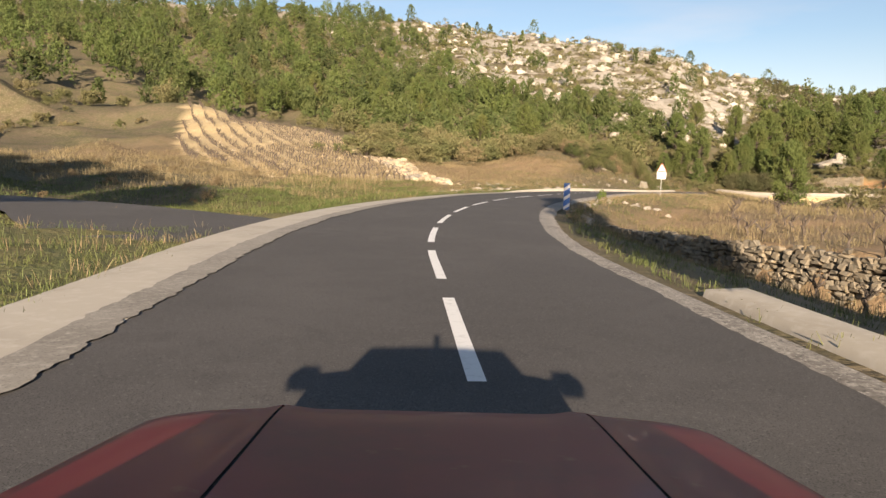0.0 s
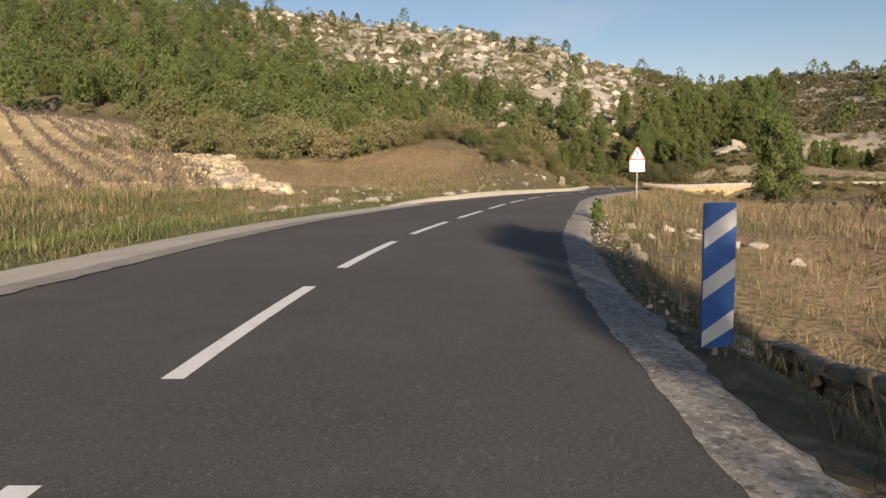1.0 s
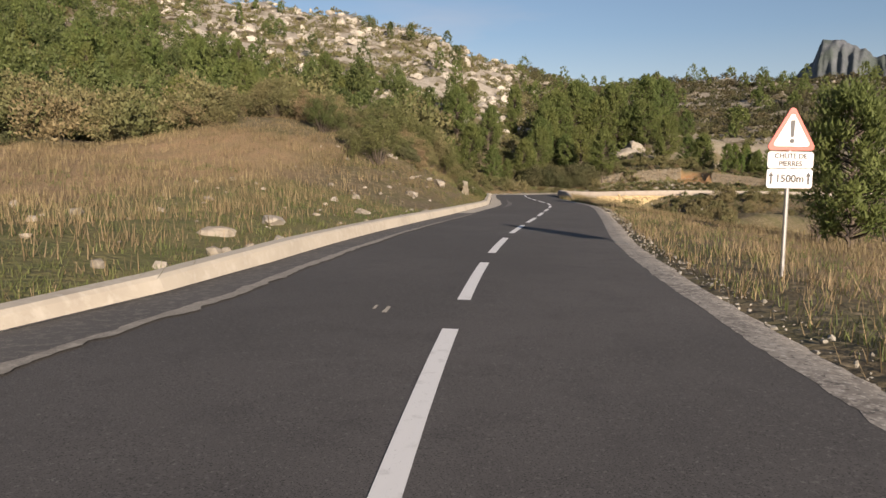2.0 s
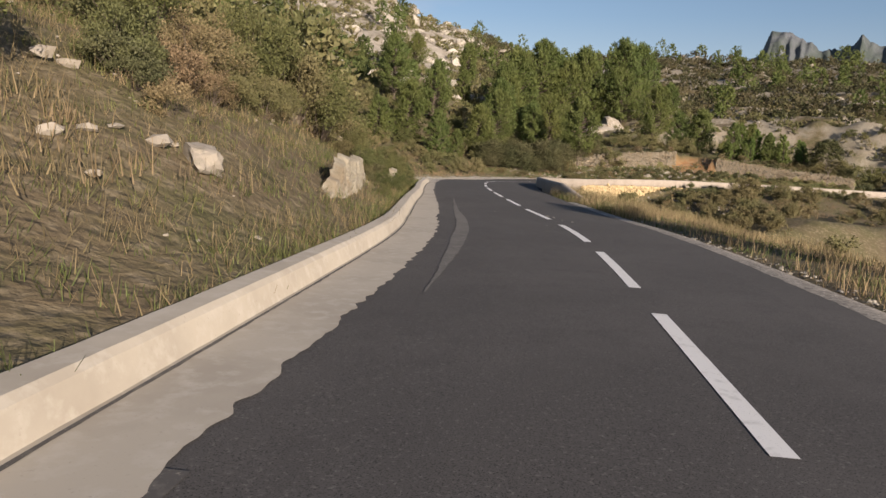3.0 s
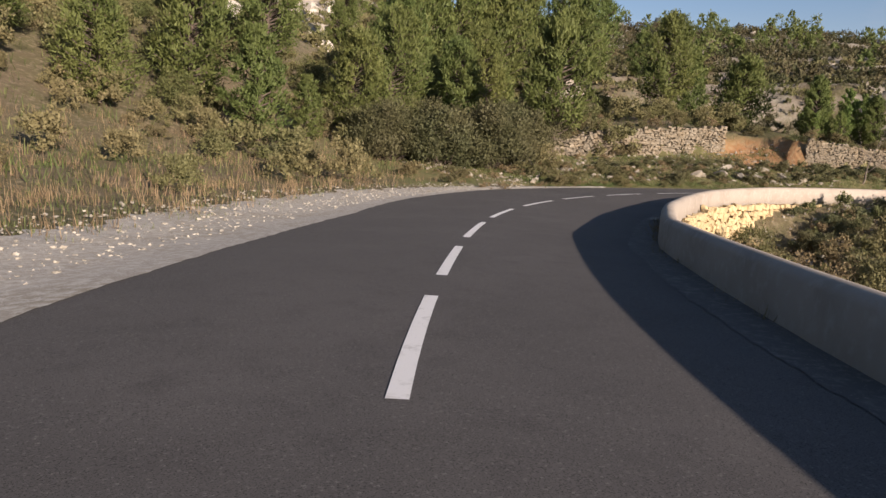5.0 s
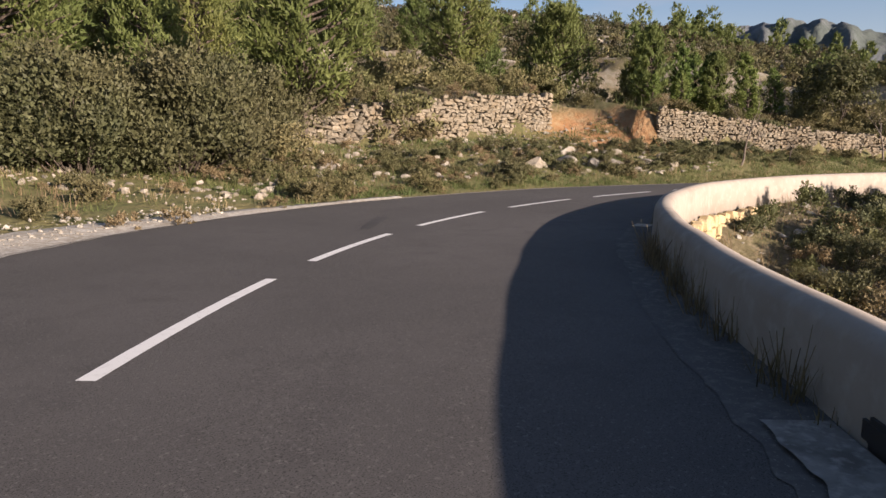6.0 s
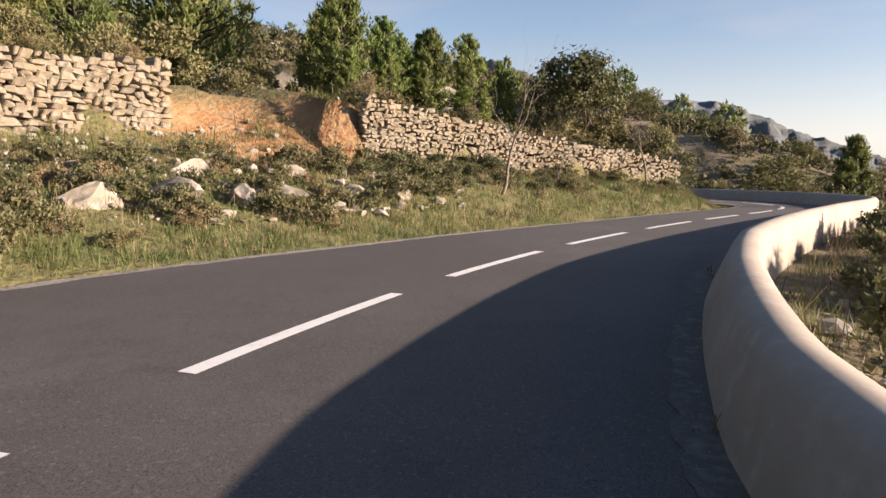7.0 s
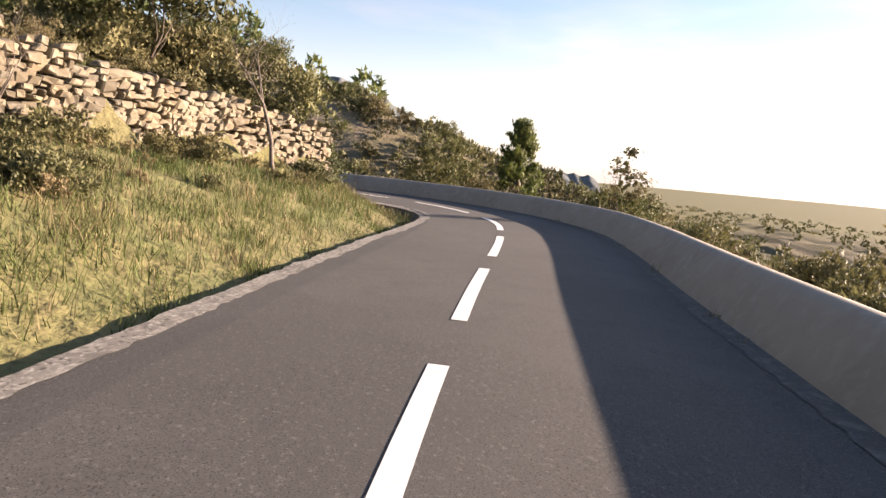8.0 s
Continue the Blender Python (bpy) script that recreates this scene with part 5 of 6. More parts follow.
# both ridges get their haze from the rock's blue-grey tint
mountain("backdrop", "limestone crag on the skyline, tinted blue-grey for haze", [(45.5, 7.5), (47.0, 8.6), (47.8, 9.2), (48.3, 10.7), (49.4, 10.6), (51.0, 9.9), (51.6, 9.3), (53.5, 9.4), (54.2, 10.2), (55, 9.6), (57.5, 9.6), (60, 9.0), (66, 8.4)], 1500, 500, 2.0)
mountain("backdrop", "long dark limestone mountain, tinted for haze, falling towards the plain", [(60, 8.0), (66, 8.6), (73, 9.0), (77.5, 9.1), (81, 8.0), (84, 6.9), (89, 5.6), (94, 5.6), (97, 5.2), (101, 3.3), (105.5, 1.8), (110, 0.2), (116, -0.3)], 760, 420, 7.0, -20)

# ---- road sign and marker post ----
def cylinder(r, h, seg=12):
    bm = bmesh.new()
    bmesh.ops.create_cone(bm, cap_ends=True, segments=seg, radius1=r, radius2=r, depth=h)
    bmesh.ops.translate(bm, verts=bm.verts, vec=(0, 0, h / 2))
    return bm


def plate(outline, thick, y=0.0):
    """A flat plate in the x-z plane, from its outline, facing -y."""
    bm = bmesh.new()
    vs = [bm.verts.new((x, y, z)) for x, z in outline]
    face = bm.faces.new(vs)
    ext = bmesh.ops.extrude_face_region(bm, geom=[face])
    bmesh.ops.translate(bm, verts=[v for v in ext["geom"] if isinstance(v, bmesh.types.BMVert)], vec=(0, thick, 0))
    bmesh.ops.recalc_face_normals(bm, faces=bm.faces)
    return bm


def rounded(w, h, r, cx=0.0, cz=0.0, n=4):
    out = []
    for qx, qz, a0 in ((1, 1, 0), (-1, 1, 90), (-1, -1, 180), (1, -1, 270)):
        for k in range(n + 1):
            a = radians(a0 + 90 * k / n)
            out.append((cx + qx * (w / 2 - r) + r * math.cos(a), cz + qz * (h / 2 - r) + r * math.sin(a)))
    return out


def tri_outline(side, r, cz):
    """A triangle with rounded corners, one corner up."""
    out, hgt = [], side * 0.866
    for ang in (90, 210, 330):
        cx, cy = math.cos(radians(ang)) * (hgt * 2 / 3 - 2 * r), math.sin(radians(ang)) * (hgt * 2 / 3 - 2 * r)
        for k in range(6):
            a = radians(ang - 60 + 120 * k / 5)
            out.append((cx + r * math.cos(a), cz + cy + r * math.sin(a)))
    return out


def lettering(text, size, x, z, parent, y=-0.006):
    cu = bpy.data.curves.new("lettering", "FONT")
    cu.body, cu.size, cu.align_x, cu.align_y, cu.extrude = text, size, "CENTER", "CENTER", 0.001
    cu.offset = size * 0.022
    tmp = bpy.data.objects.new("lettering", cu)
    scene.collection.objects.link(tmp)
    me = bpy.data.meshes.new_from_object(tmp.evaluated_get(bpy.context.evaluated_depsgraph_get()))
    bpy.data.objects.remove(tmp)
    me.transform(pose(x, y, z, 90, 0, 0))
    me.materials.clear()
    me.materials.append(BLACK)
    return put("lettering", me, parent)


sx, sy = 13.78, 38.42
sign = thing("road_sign", "white triangular falling-rocks warning sign with text panels on a post", "road sign", (sx, sy, G(sx, sy)), -17)
up = 0.30 - G(sx, sy)
part("post", cylinder(0.03, 2.42 + up, 10), STEEL, sign)
tz = up + 2.05
tri = part("triangle", plate(tri_outline(0.74, 0.05, tz), 0.02, -0.05), SIGN_RED, sign, "white warning triangle with a red border")
part("face", plate(tri_outline(0.56, 0.035, tz), 0.004, -0.055), WHITE, tri)
bm = plate([(-0.02, tz - 0.03), (0.02, tz - 0.03), (0.035, tz + 0.20), (-0.035, tz + 0.20)], 0.003, -0.059)
part("exclamation_bar", bm, BLACK, tri)
part("exclamation_dot", plate([(0.032 * math.cos(a), tz - 0.085 + 0.032 * math.sin(a)) for a in np.linspace(0, 6.28, 13)[:-1]], 0.003, -0.059), BLACK, tri)
panel = part("text_panel", plate(rounded(0.66, 0.23, 0.04, 0, up + 1.70), 0.02, -0.05), WHITE, sign)
lettering("CHUTE DE", 0.098, 0, up + 1.752, panel, -0.054)
lettering("PIERRES", 0.098, 0, up + 1.645, panel, -0.054)
panel = part("distance_panel", plate(rounded(0.66, 0.27, 0.04, 0, up + 1.44), 0.02, -0.05), WHITE, sign)
lettering("1500m", 0.15, 0, up + 1.435, panel, -0.054)
for x in (-0.27, 0.27):
    part("arrow", plate([(x - 0.014, up + 1.36), (x + 0.014, up + 1.36), (x + 0.014, up + 1.47), (x + 0.04, up + 1.47), (x, up + 1.53), (x - 0.04, up + 1.47), (x - 0.014, up + 1.47)], 0.003, -0.053), BLACK, panel)

mx, my = 2.6, 13.16
mark = thing("marker_post", "blue and white striped bend marker board on a steel post", "marker post", (mx, my, -0.15), -4)
part("post", cylinder(0.03, 1.15, 10), STEEL, mark)
board = part("board", plate(rounded(0.235, 1.02, 0.02, 0, 0.67), 0.02, -0.045), BLUE, mark, "blue reflective board")
for k in range(3):
    z0 = 0.20 + k * 0.36
    lo, hi = 0.163, 1.177
    stripe = [(-0.115, z0 - 0.06), (0.115, z0 + 0.10), (0.115, z0 + 0.23), (-0.115, z0 + 0.07)]
    stripe = [(x, min(hi, max(lo, z))) for x, z in stripe]
    part("stripe", plate(stripe, 0.003, -0.0485), WHITE, board, "white reflective stripe")


# ---- pebbles ----
def pebbles(name, label, places, sizes, seed, mat):
    """Many small broken stones lying on the ground, in one mesh; places: x, y, z arrays."""
    rng_ = np.random.RandomState(seed)
    g = (1 + 5 ** 0.5) / 2
    base = np.array([(-1, g, 0), (1, g, 0), (-1, -g, 0), (1, -g, 0), (0, -1, g), (0, 1, g), (0, -1, -g), (0, 1, -g), (g, 0, -1), (g, 0, 1), (-g, 0, -1), (-g, 0, 1)], float) / 1.9
    tris = np.array([(a, b, c) for a, b, c in itertools.combinations(range(12), 3) if max(np.linalg.norm(base[a] - base[b]), np.linalg.norm(base[b] - base[c]), np.linalg.norm(base[a] - base[c])) < 1.1])
    turned = np.array([np.dot(np.cross(base[b] - base[a], base[c] - base[a]), base[a]) < 0 for a, b, c in tris])
    tris[turned] = tris[turned][:, ::-1]
    n = len(places[0])
    p = np.stack(places, 1)
    v = base[None] * rng_.uniform(0.7, 1.15, (n, 12, 1)) * rng_.uniform(0.6, 1.3, (n, 1, 3)) + rng_.normal(0, 0.08, (n, 12, 3))
    a = rng_.uniform(0, 6.28, n)
    c, s_ = np.cos(a)[:, None], np.sin(a)[:, None]
    v = np.stack([v[:, :, 0] * c - v[:, :, 1] * s_, v[:, :, 0] * s_ + v[:, :, 1] * c, v[:, :, 2] * 0.65], 2)
    k = sizes[0] + (sizes[1] - sizes[0]) * rng_.uniform(0, 1, n) ** 3
    v = v * k[:, None, None] + p[:, None, :] + np.array([0, 0, 0.25]) * k[:, None, None]
    f = tris[None] + (np.arange(n) * 12)[:, None, None]
    put(name, mesh_from(name, v.reshape(-1, 3), f.reshape(-1, 3).tolist(), mat), None, label, "stones", "stuff")


def strewn(n, s0, s1, d0, d1, seed, lift=0.0):
    """Random places beside the road, d0 to d1 metres left of its line."""
    rng_ = np.random.RandomState(seed)
    s = rng_.uniform(s0, s1, n)
    d = np.array([d0(q) for q in s]) + rng_.uniform(0, 1, n) * np.array([d1(q) - d0(q) for q in s])
    x = np.interp(s, LINE_S, LINE[:, 0]) + d * np.interp(s, LINE_S, LEFT[:, 0])
    y = np.interp(s, LINE_S, LINE[:, 1]) + d * np.interp(s, LINE_S, LEFT[:, 1])
    return x, y, land(x, y)[0] + lift


pebbles("gravel", "white limestone gravel and stones on the shoulder", strewn(3800, 168, 201, lambda s: edge_l(s) + 0.45, lambda s: shoulder_d(s, 1) + 0.5, 61, 0.05), (0.010, 0.05), 62, PALESTONE)
def on_rubble(n, seed):
    r_ = np.random.RandomState(seed)
    u, w = r_.uniform(0, 1, n) ** 1.3 * 3, r_.uniform(-0.1, 1.15, n)
    ax, ay = (np.interp(u, range(4), [p[c] for p in ridge]) for c in (0, 1))
    bx, by = (np.interp(u, range(4), [p[c] for p in foot]) for c in (0, 1))
    x, y = ax + (bx - ax) * w + r_.normal(0, 0.4, n), ay + (by - ay) * w + r_.normal(0, 0.4, n)
    return x, y, land(x, y)[0]


pebbles("rubble", "tan broken stones covering the bank below the vineyard", on_rubble(1500, 71), (0.06, 0.42), 72, DRYRUBBLE)
vr = np.random.RandomState(73)
px_, py_ = vr.uniform(-47, -3, 8000), vr.uniform(38, 118, 8000)
pk_ = inside(VINE, px_, py_)
pebbles("vineyard_stones", "pale stones strewn over the vineyard's earth", (px_[pk_], py_[pk_], land(px_[pk_], py_[pk_])[0]), (0.03, 0.16), 74, DRYRUBBLE)
pebbles("gravel", "small pale stones along the crumbled road edge", strewn(2600, 84, 150, lambda s: -edge_r(s) - 0.9, lambda s: -edge_r(s) - 0.05, 63, 0.03), (0.01, 0.045), 64, PALESTONE)
pebbles("gravel", "pale stones scattered over the bank below the wall", strewn(1500, 200, 220, lambda s: edge_l(s) + 1.5, lambda s: edge_l(s) + 9, 65), (0.03, 0.17), 66, OUTCROP)
pebbles("gravel", "loose pale stones in the gully below the parapet", strewn(1100, 188, 216, lambda s: pd(s) - 9, lambda s: pd(s) - 0.8, 67), (0.04, 0.2), 68, PALESTONE)
pebbles("gravel", "stones scattered in the weeds behind the kerb", strewn(300, 96, 168, lambda s: edge_l(s) + 1.6, lambda s: edge_l(s) + 9, 69), (0.03, 0.2), 70, OUTCROP)

# ---- the red car, standing where the drive begins ----
def loft(rows, mat, name, parent, label="", smooth=True):
    """A skin over rows of points, each row with as many points as the next."""
    n, vs, fs = len(rows[0]), [], []
    for r in rows:
        vs += [tuple(p) for p in r]
    for i in range(len(rows) - 1):
        for k in range(n - 1):
            a = i * n + k
            fs.append((a, a + 1, a + n + 1, a + n))
    return put(name, mesh_from(name, vs, fs, mat, smooth), parent, label)


def red_car():
    cx, cy, cz, hd = PATH[0][1], PATH[0][2], PATH[0][3] - 1.228, 1.0
    car = thing("car", "dusty dark red roadster with a black soft top", "car", (cx, cy, cz), hd)
    # bonnet and wings: one arched skin with rounded front corners, y ahead, and its two shut lines
    stations = [(0.45, 0.80, 0.775), (0.9, 0.80, 0.71), (1.38, 0.80, 0.645), (1.7, 0.795, 0.605), (1.88, 0.79, 0.58), (1.97, 0.78, 0.562), (2.02, 0.765, 0.54), (2.06, 0.73, 0.46), (2.07, 0.72, 0.38)]
    height = lambda x, half, z: z - 0.035 * (abs(x) / half) ** 5 + 0.012 * math.exp(-((abs(x) - 0.42) / 0.05) ** 2)
    cut_l = lambda y: -0.385 - 0.05 * (y - 1.15)
    cut_r = lambda y: 0.425 + 0.03 * (y - 1.15)
    for nm in ("bonnet", "left_wing", "right_wing"):
        rows = []
        for y, half, z in stations:
            lo, hi = {"bonnet": (cut_l(y) + 0.004, cut_r(y) - 0.004), "left_wing": (-half, cut_l(y) - 0.004), "right_wing": (cut_r(y) + 0.004, half)}[nm]
            rows.append([(x, y, height(x, half, z)) for x in np.linspace(lo, hi, 21)])
        loft(rows, CARPAINT, nm, car, "dusty red bonnet with dirt stains" if nm == "bonnet" else "red front wing")
    for cut in (cut_l, cut_r):
        loft([[(cut(y) + d, y, height(cut(y), half, z) - 0.006) for d in (-0.012, 0, 0.012)] for y, half, z in stations], RUBBER, "shut_line", car, "dark shut line of the bonnet")
    for side in (-1, 1):
        rows = []
        for y in np.linspace(-2.0, 2.08, 26):
            half = 0.80 if y < 0.5 else float(np.interp(y, [0.5, 1.38, 1.88, 2.06], [0.80, 0.80, 0.79, 0.72]))
            top = float(np.interp(y, [-2.0, -1.6, 0.45, 0.9, 1.38, 1.88, 2.08], [0.78, 0.82, 0.735, 0.67, 0.605, 0.54, 0.40]))
            rows.append([(side * half * k, y, z) for k, z in ((0.97, 0.2), (1.02, 0.4), (1.02, top - 0.12), (1.0, top))])
        loft(rows, CARPAINT, "side_panel", car)
    loft([[(x, 2.06 + 0.03 * (1 - (x / 0.58) ** 2), z) for x in np.linspace(-0.58, 0.58, 9)] for z in (0.2, 0.32, 0.44)], CARPAINT, "bumper", car)
    loft([[(x, -2.0, z) for x in np.linspace(-0.78, 0.78, 5)] for z in (0.25, 0.5, 0.78)], CARPAINT, "rear_panel", car)
    loft([[(x, y, 0.80) for x in np.linspace(-0.78, 0.78, 5)] for y in (-2.0, -1.5, -1.2)], CARPAINT, "boot_lid", car)
    # cabin, just under the eye
    roof = [(-1.3, 0.80, 0.62), (-0.95, 1.13, 0.54), (-0.4, 1.215, 0.51), (-0.10, 1.21, 0.51)]
    loft([[(x * h, y, z - 0.03 * x * x) for x in np.linspace(-1, 1, 9)] for y, z, h in roof], CANVAS, "soft_top", car, "black fabric soft top")
    loft([[(x * h, y, z) for x in np.linspace(-1, 1, 9)] for y, z, h in ((-0.10, 1.195, 0.51), (0.46, 0.775, 0.68))], GLASS, "windscreen", car, "dark sloping windscreen")
    for side in (-1, 1):
        loft([[(side * 0.51, -0.10, 1.18), (side * 0.68, 0.44, 0.79)], [(side * 0.52, -0.5, 1.18), (side * 0.72, -0.5, 0.80)], [(side * 0.53, -0.95, 1.10), (side * 0.70, -1.25, 0.80)]], GLASS, "side_window", car)
        bm = bmesh.new()
        bmesh.ops.create_cube(bm, size=1)
        bmesh.ops.scale(bm, vec=(0.20, 0.10, 0.13), verts=bm.verts)
        bmesh.ops.bevel(bm, geom=list(bm.edges), offset=0.03, segments=2, affect="EDGES")
        bmesh.ops.translate(bm, vec=(side * 0.87, 0.18, 0.92), verts=bm.verts)
        part("wing_mirror", bm, CARPAINT, car)
        for y in (-1.25, 1.05):
            bm = bmesh.new()
            bmesh.ops.create_cone(bm, cap_ends=True, segments=28, radius1=0.29, radius2=0.29, depth=0.19)
            bmesh.ops.bevel(bm, geom=[e for e in bm.edges if len(e.link_faces) == 2 and e.calc_face_angle() > 1], offset=0.03, segments=2, affect="EDGES")
            bmesh.ops.rotate(bm, verts=bm.verts, matrix=Matrix.Rotation(radians(90), 3, "Y"))
            bmesh.ops.translate(bm, vec=(side * 0.69, y, 0.29), verts=bm.verts)
            wheel = part("wheel", bm, RUBBER, car, "black tyre")
            bm = bmesh.new()
            bmesh.ops.create_cone(bm, cap_ends=True, segments=20, radius1=0.19, radius2=0.17, depth=0.02)
            bmesh.ops.rotate(bm, verts=bm.verts, matrix=Matrix.Rotation(radians(90), 3, "Y"))
            bmesh.ops.translate(bm, vec=(side * 0.79, y, 0.29), verts=bm.verts)
            part("rim", bm, STEEL, wheel, "silver wheel rim")
    loft([[(x, y, 0.24) for x in (-0.7, 0, 0.7)] for y in (-1.95, 0, 1.8)], RUBBER, "floor_pan", car)
    bm = bmesh.new()
    bmesh.ops.create_cube(bm, size=1)
    bmesh.ops.scale(bm, vec=(0.05, 0.04, 0.13), verts=bm.verts)
    bmesh.ops.bevel(bm, geom=list(bm.edges), offset=0.008, segments=1, affect="EDGES")
    bmesh.ops.translate(bm, vec=(0, -0.12, 1.245), verts=bm.verts)
    part("roof_mount", bm, RUBBER, car, "small black mount on the roof")


red_car()

# ---- trees and shrubs that can be told apart ----
def bare_tree(height, seed, spread=0.9, mat=None):
    """Trunk with forking bare limbs."""
    rng = random.Random(seed)
    bits = []

    def limb(p, d, length, r, level):
        pts, rad = [p], [r]
        for k in range(4):
            d = (d + Vector((rng.gauss(0, 0.16), rng.gauss(0, 0.16), rng.gauss(0, 0.08)))).normalized()
            p = p + d * length / 4
            pts.append(p)
            rad.append(r * (1 - 0.11 * (k + 1)))
        bits.append(tube([tuple(q) for q in pts], rad, 6 if level < 2 else 4))
        if level < 4:
            for k in range(3 if level else 4):
                a = pts[rng.choice((2, 3, 4, 4))]
                e = (d + Vector((rng.uniform(-1, 1), rng.uniform(-1, 1), rng.uniform(-0.1, 0.9))) * spread).normalized()
                limb(a, e, length * rng.uniform(0.55, 0.85), rad[-1] * 0.62, level + 1)
    limb(Vector((0, 0, -0.1)), Vector((rng.uniform(-0.2, 0.2), rng.uniform(-0.2, 0.2), 1)), height * 0.42, 0.014 * height, 0)
    v, f = joined(bits)
    return v, f


def lone_bare(x, y, h, seed, label):
    v, f = bare_tree(h, seed)
    ob = thing("bare_tree", label, "tree", (x, y, G(x, y)), 0)
    put("trunk", mesh_from("bare_tree", v, f, DEADWOOD, True), ob)
    return ob


lone_bare(79.0, 112.72, 3.6, 5, "leaning leafless shrub tree on the grassy bank")
lone_bare(88.5, 108.74, 3.6, 23, "leafless young tree before the terrace wall")
lone_bare(82.4, 111.6, 1.9, 12, "thin leafless sapling on the bank")
lone_bare(101.0, 100.4, 2.6, 15, "leafless tree beyond the parapet")


def broadleaf(height, width, seed, leaf, mat, puffs=46, per=46, sparse=0.12):
    """Trunk with forked limbs, and a rounded uneven crown."""
    rng = np.random.RandomState(seed)
    v, f = bare_tree(height * 0.9, seed, 1.0)
    centres, spread = [], []
    for i in range(puffs):
        a, e = rng.uniform(0, 6.28), rng.uniform(-0.5, 1)
        r = width * 0.46 * math.sqrt(max(0.05, 1 - e * e * 0.9)) * rng.uniform(0.4, 1.05)
        centres.append((math.cos(a) * r, math.sin(a) * r, height * (0.60 + 0.34 * e)))
        w = width * sparse * rng.uniform(0.5, 1.0)
        spread.append((w, w, w * 0.7))
    return mesh_from("trunk", v, f, BARK, True), quads_mesh("crown", tufts(centres, spread, leaf, per, rng, (0, 0, height * 0.5)), mat)


OAKS = [broadleaf(4.6, 4.8, 3, 0.10, OAK, 84, 70, 0.08), broadleaf(3.0, 2.4, 4, 0.10, OLIVE, 26, 34), broadleaf(5.5, 5.5, 6, 0.16, SHRUB, 60, 60)]
plant("oak_tree", OAKS[0], 91.5, 111.6, 0.92, "dark spreading holm oak above the terrace wall", "tree")
SLIM = broadleaf(5.0, 2.2, 14, 0.12, OLIVE, 24, 34)
plant("small_tree", SLIM, 90.6, 99.9, (2.5 - G(90.6, 99.9)) / 5.0, "light grey-green small tree beyond the parapet", "tree")
plant("pine_tree", PINES[3], 106.0, 96.6, (4.0 - G(106.0, 96.6)) / 6.0, "young pine beyond the parapet", "tree")
for x, y, h, i in ((84.5, 125.5, 7.0, 2), (80, 129, 8.0, 0), (84.6, 119.2, 4.6, 3), (88.2, 117.0, 3.8, 3), (65.4, 124.6, 8.5, 1), (91.5, 123, 6.5, 3), (95.5, 121.5, 5.0, 2), (88, 133, 7, 1),
                   (97, 158, 14, 0), (103, 161, 13, 1), (91, 160, 14.5, 0), (86, 163, 13.5, 1), (79, 158, 14.5, 0), (73, 154, 13.5, 1), (82.5, 156, 12, 2), (94, 154, 10, 2), (69, 150, 11, 2), (46.5, 123.4, 5.5, 3), (44.5, 128, 7, 2), (49.8, 125.7, 3.4, 3), (53.6, 128.6, 6, 2), (57.4, 131.3, 7.5, 0), (60, 135, 8.5, 1), (51, 136, 8, 0), (40, 124, 5, 2), (36, 130, 6, 2), (47.5, 141, 9, 1), (64, 133, 6.5, 2), (104, 140, 7, 1), (112, 133, 6, 3)):
    plant("pine_tree", PINES[i], x, y, h / (9, 10, 7, 6)[i], "green Aleppo pine on the stony slope", "tree", "pines round the bend")
for k, (x, y, z) in enumerate(list(zip(*scatter(260, -64, 80, 36, 95, lambda x, y, s, d, a, r, u, k: (np.abs(d) > 20) & (k < np.where(a < -30, 0.5, 0.16)) & ~inside(VINE, x, y) & (np.hypot(x - 87, y - 151) > 9), 44)))[:60]):
    plant("pine_tree", PINES[k % 4], float(x), float(y), 0.55 + 0.4 * ((k * 7) % 10) / 10, "green Aleppo pine on the stony slope", "tree", "pines round the bend")
# trees whose long shadows fall across the road's edge
for x, y, h in ((3.7, -9.4, 8.4), (4.6, -12.6, 7.6), (5.8, -10.5, 6.0), (7.0, -13.0, 6.4), (6.4, -17.0, 7.0)):
    plant("pine_tree", PINES[1], x, y, h / 10, "slim dark pine beside the road", "tree", "pines by the ditch")
# unseen pines added for their crowns' shade on the field beyond the side road
UMBRELLA = pine_meshes(9.5, 8.5, 9, low=0.55)
for x, y, h in ((-17, -9, 8.5), (-23, -7, 9), (-29, -10, 9.5), (-36, -8, 9), (-43, -6, 9.5)):
    plant("pine_tree", UMBRELLA, x, y, h / 9.5, "tall bare-trunked umbrella pine added out of view to shade the field", "tree", "umbrella pines by the side road")
BIG = shrub_meshes(4.0, 5.6, 31, 0.16, DUNBUSH, 110, 84)
MAQUIS = [shrub_meshes(1.5, 2.4, 32, 0.09, OLIVE, 22, 62), shrub_meshes(2.4, 3.2, 33, 0.10, SHRUB, 30, 72), shrub_meshes(0.9, 1.5, 34, 0.065, WEED, 18, 52), shrub_meshes(2.8, 3.6, 35, 0.085, IVY, 36, 96)]
for x, y, k in ((59.3, 122.8, 1.0), (62.4, 124.4, 0.95), (56.4, 122.9, 0.95), (53.4, 124.2, 0.85), (65.2, 125.8, 0.8)):
    plant("shrub", BIG, x, y, k, "large dark evergreen bush beside the road", "shrub", "bushes at the bend", z=ground_z(x, y) - 0.45 * k, names=("stem", "foliage"))
rng = random.Random(12)


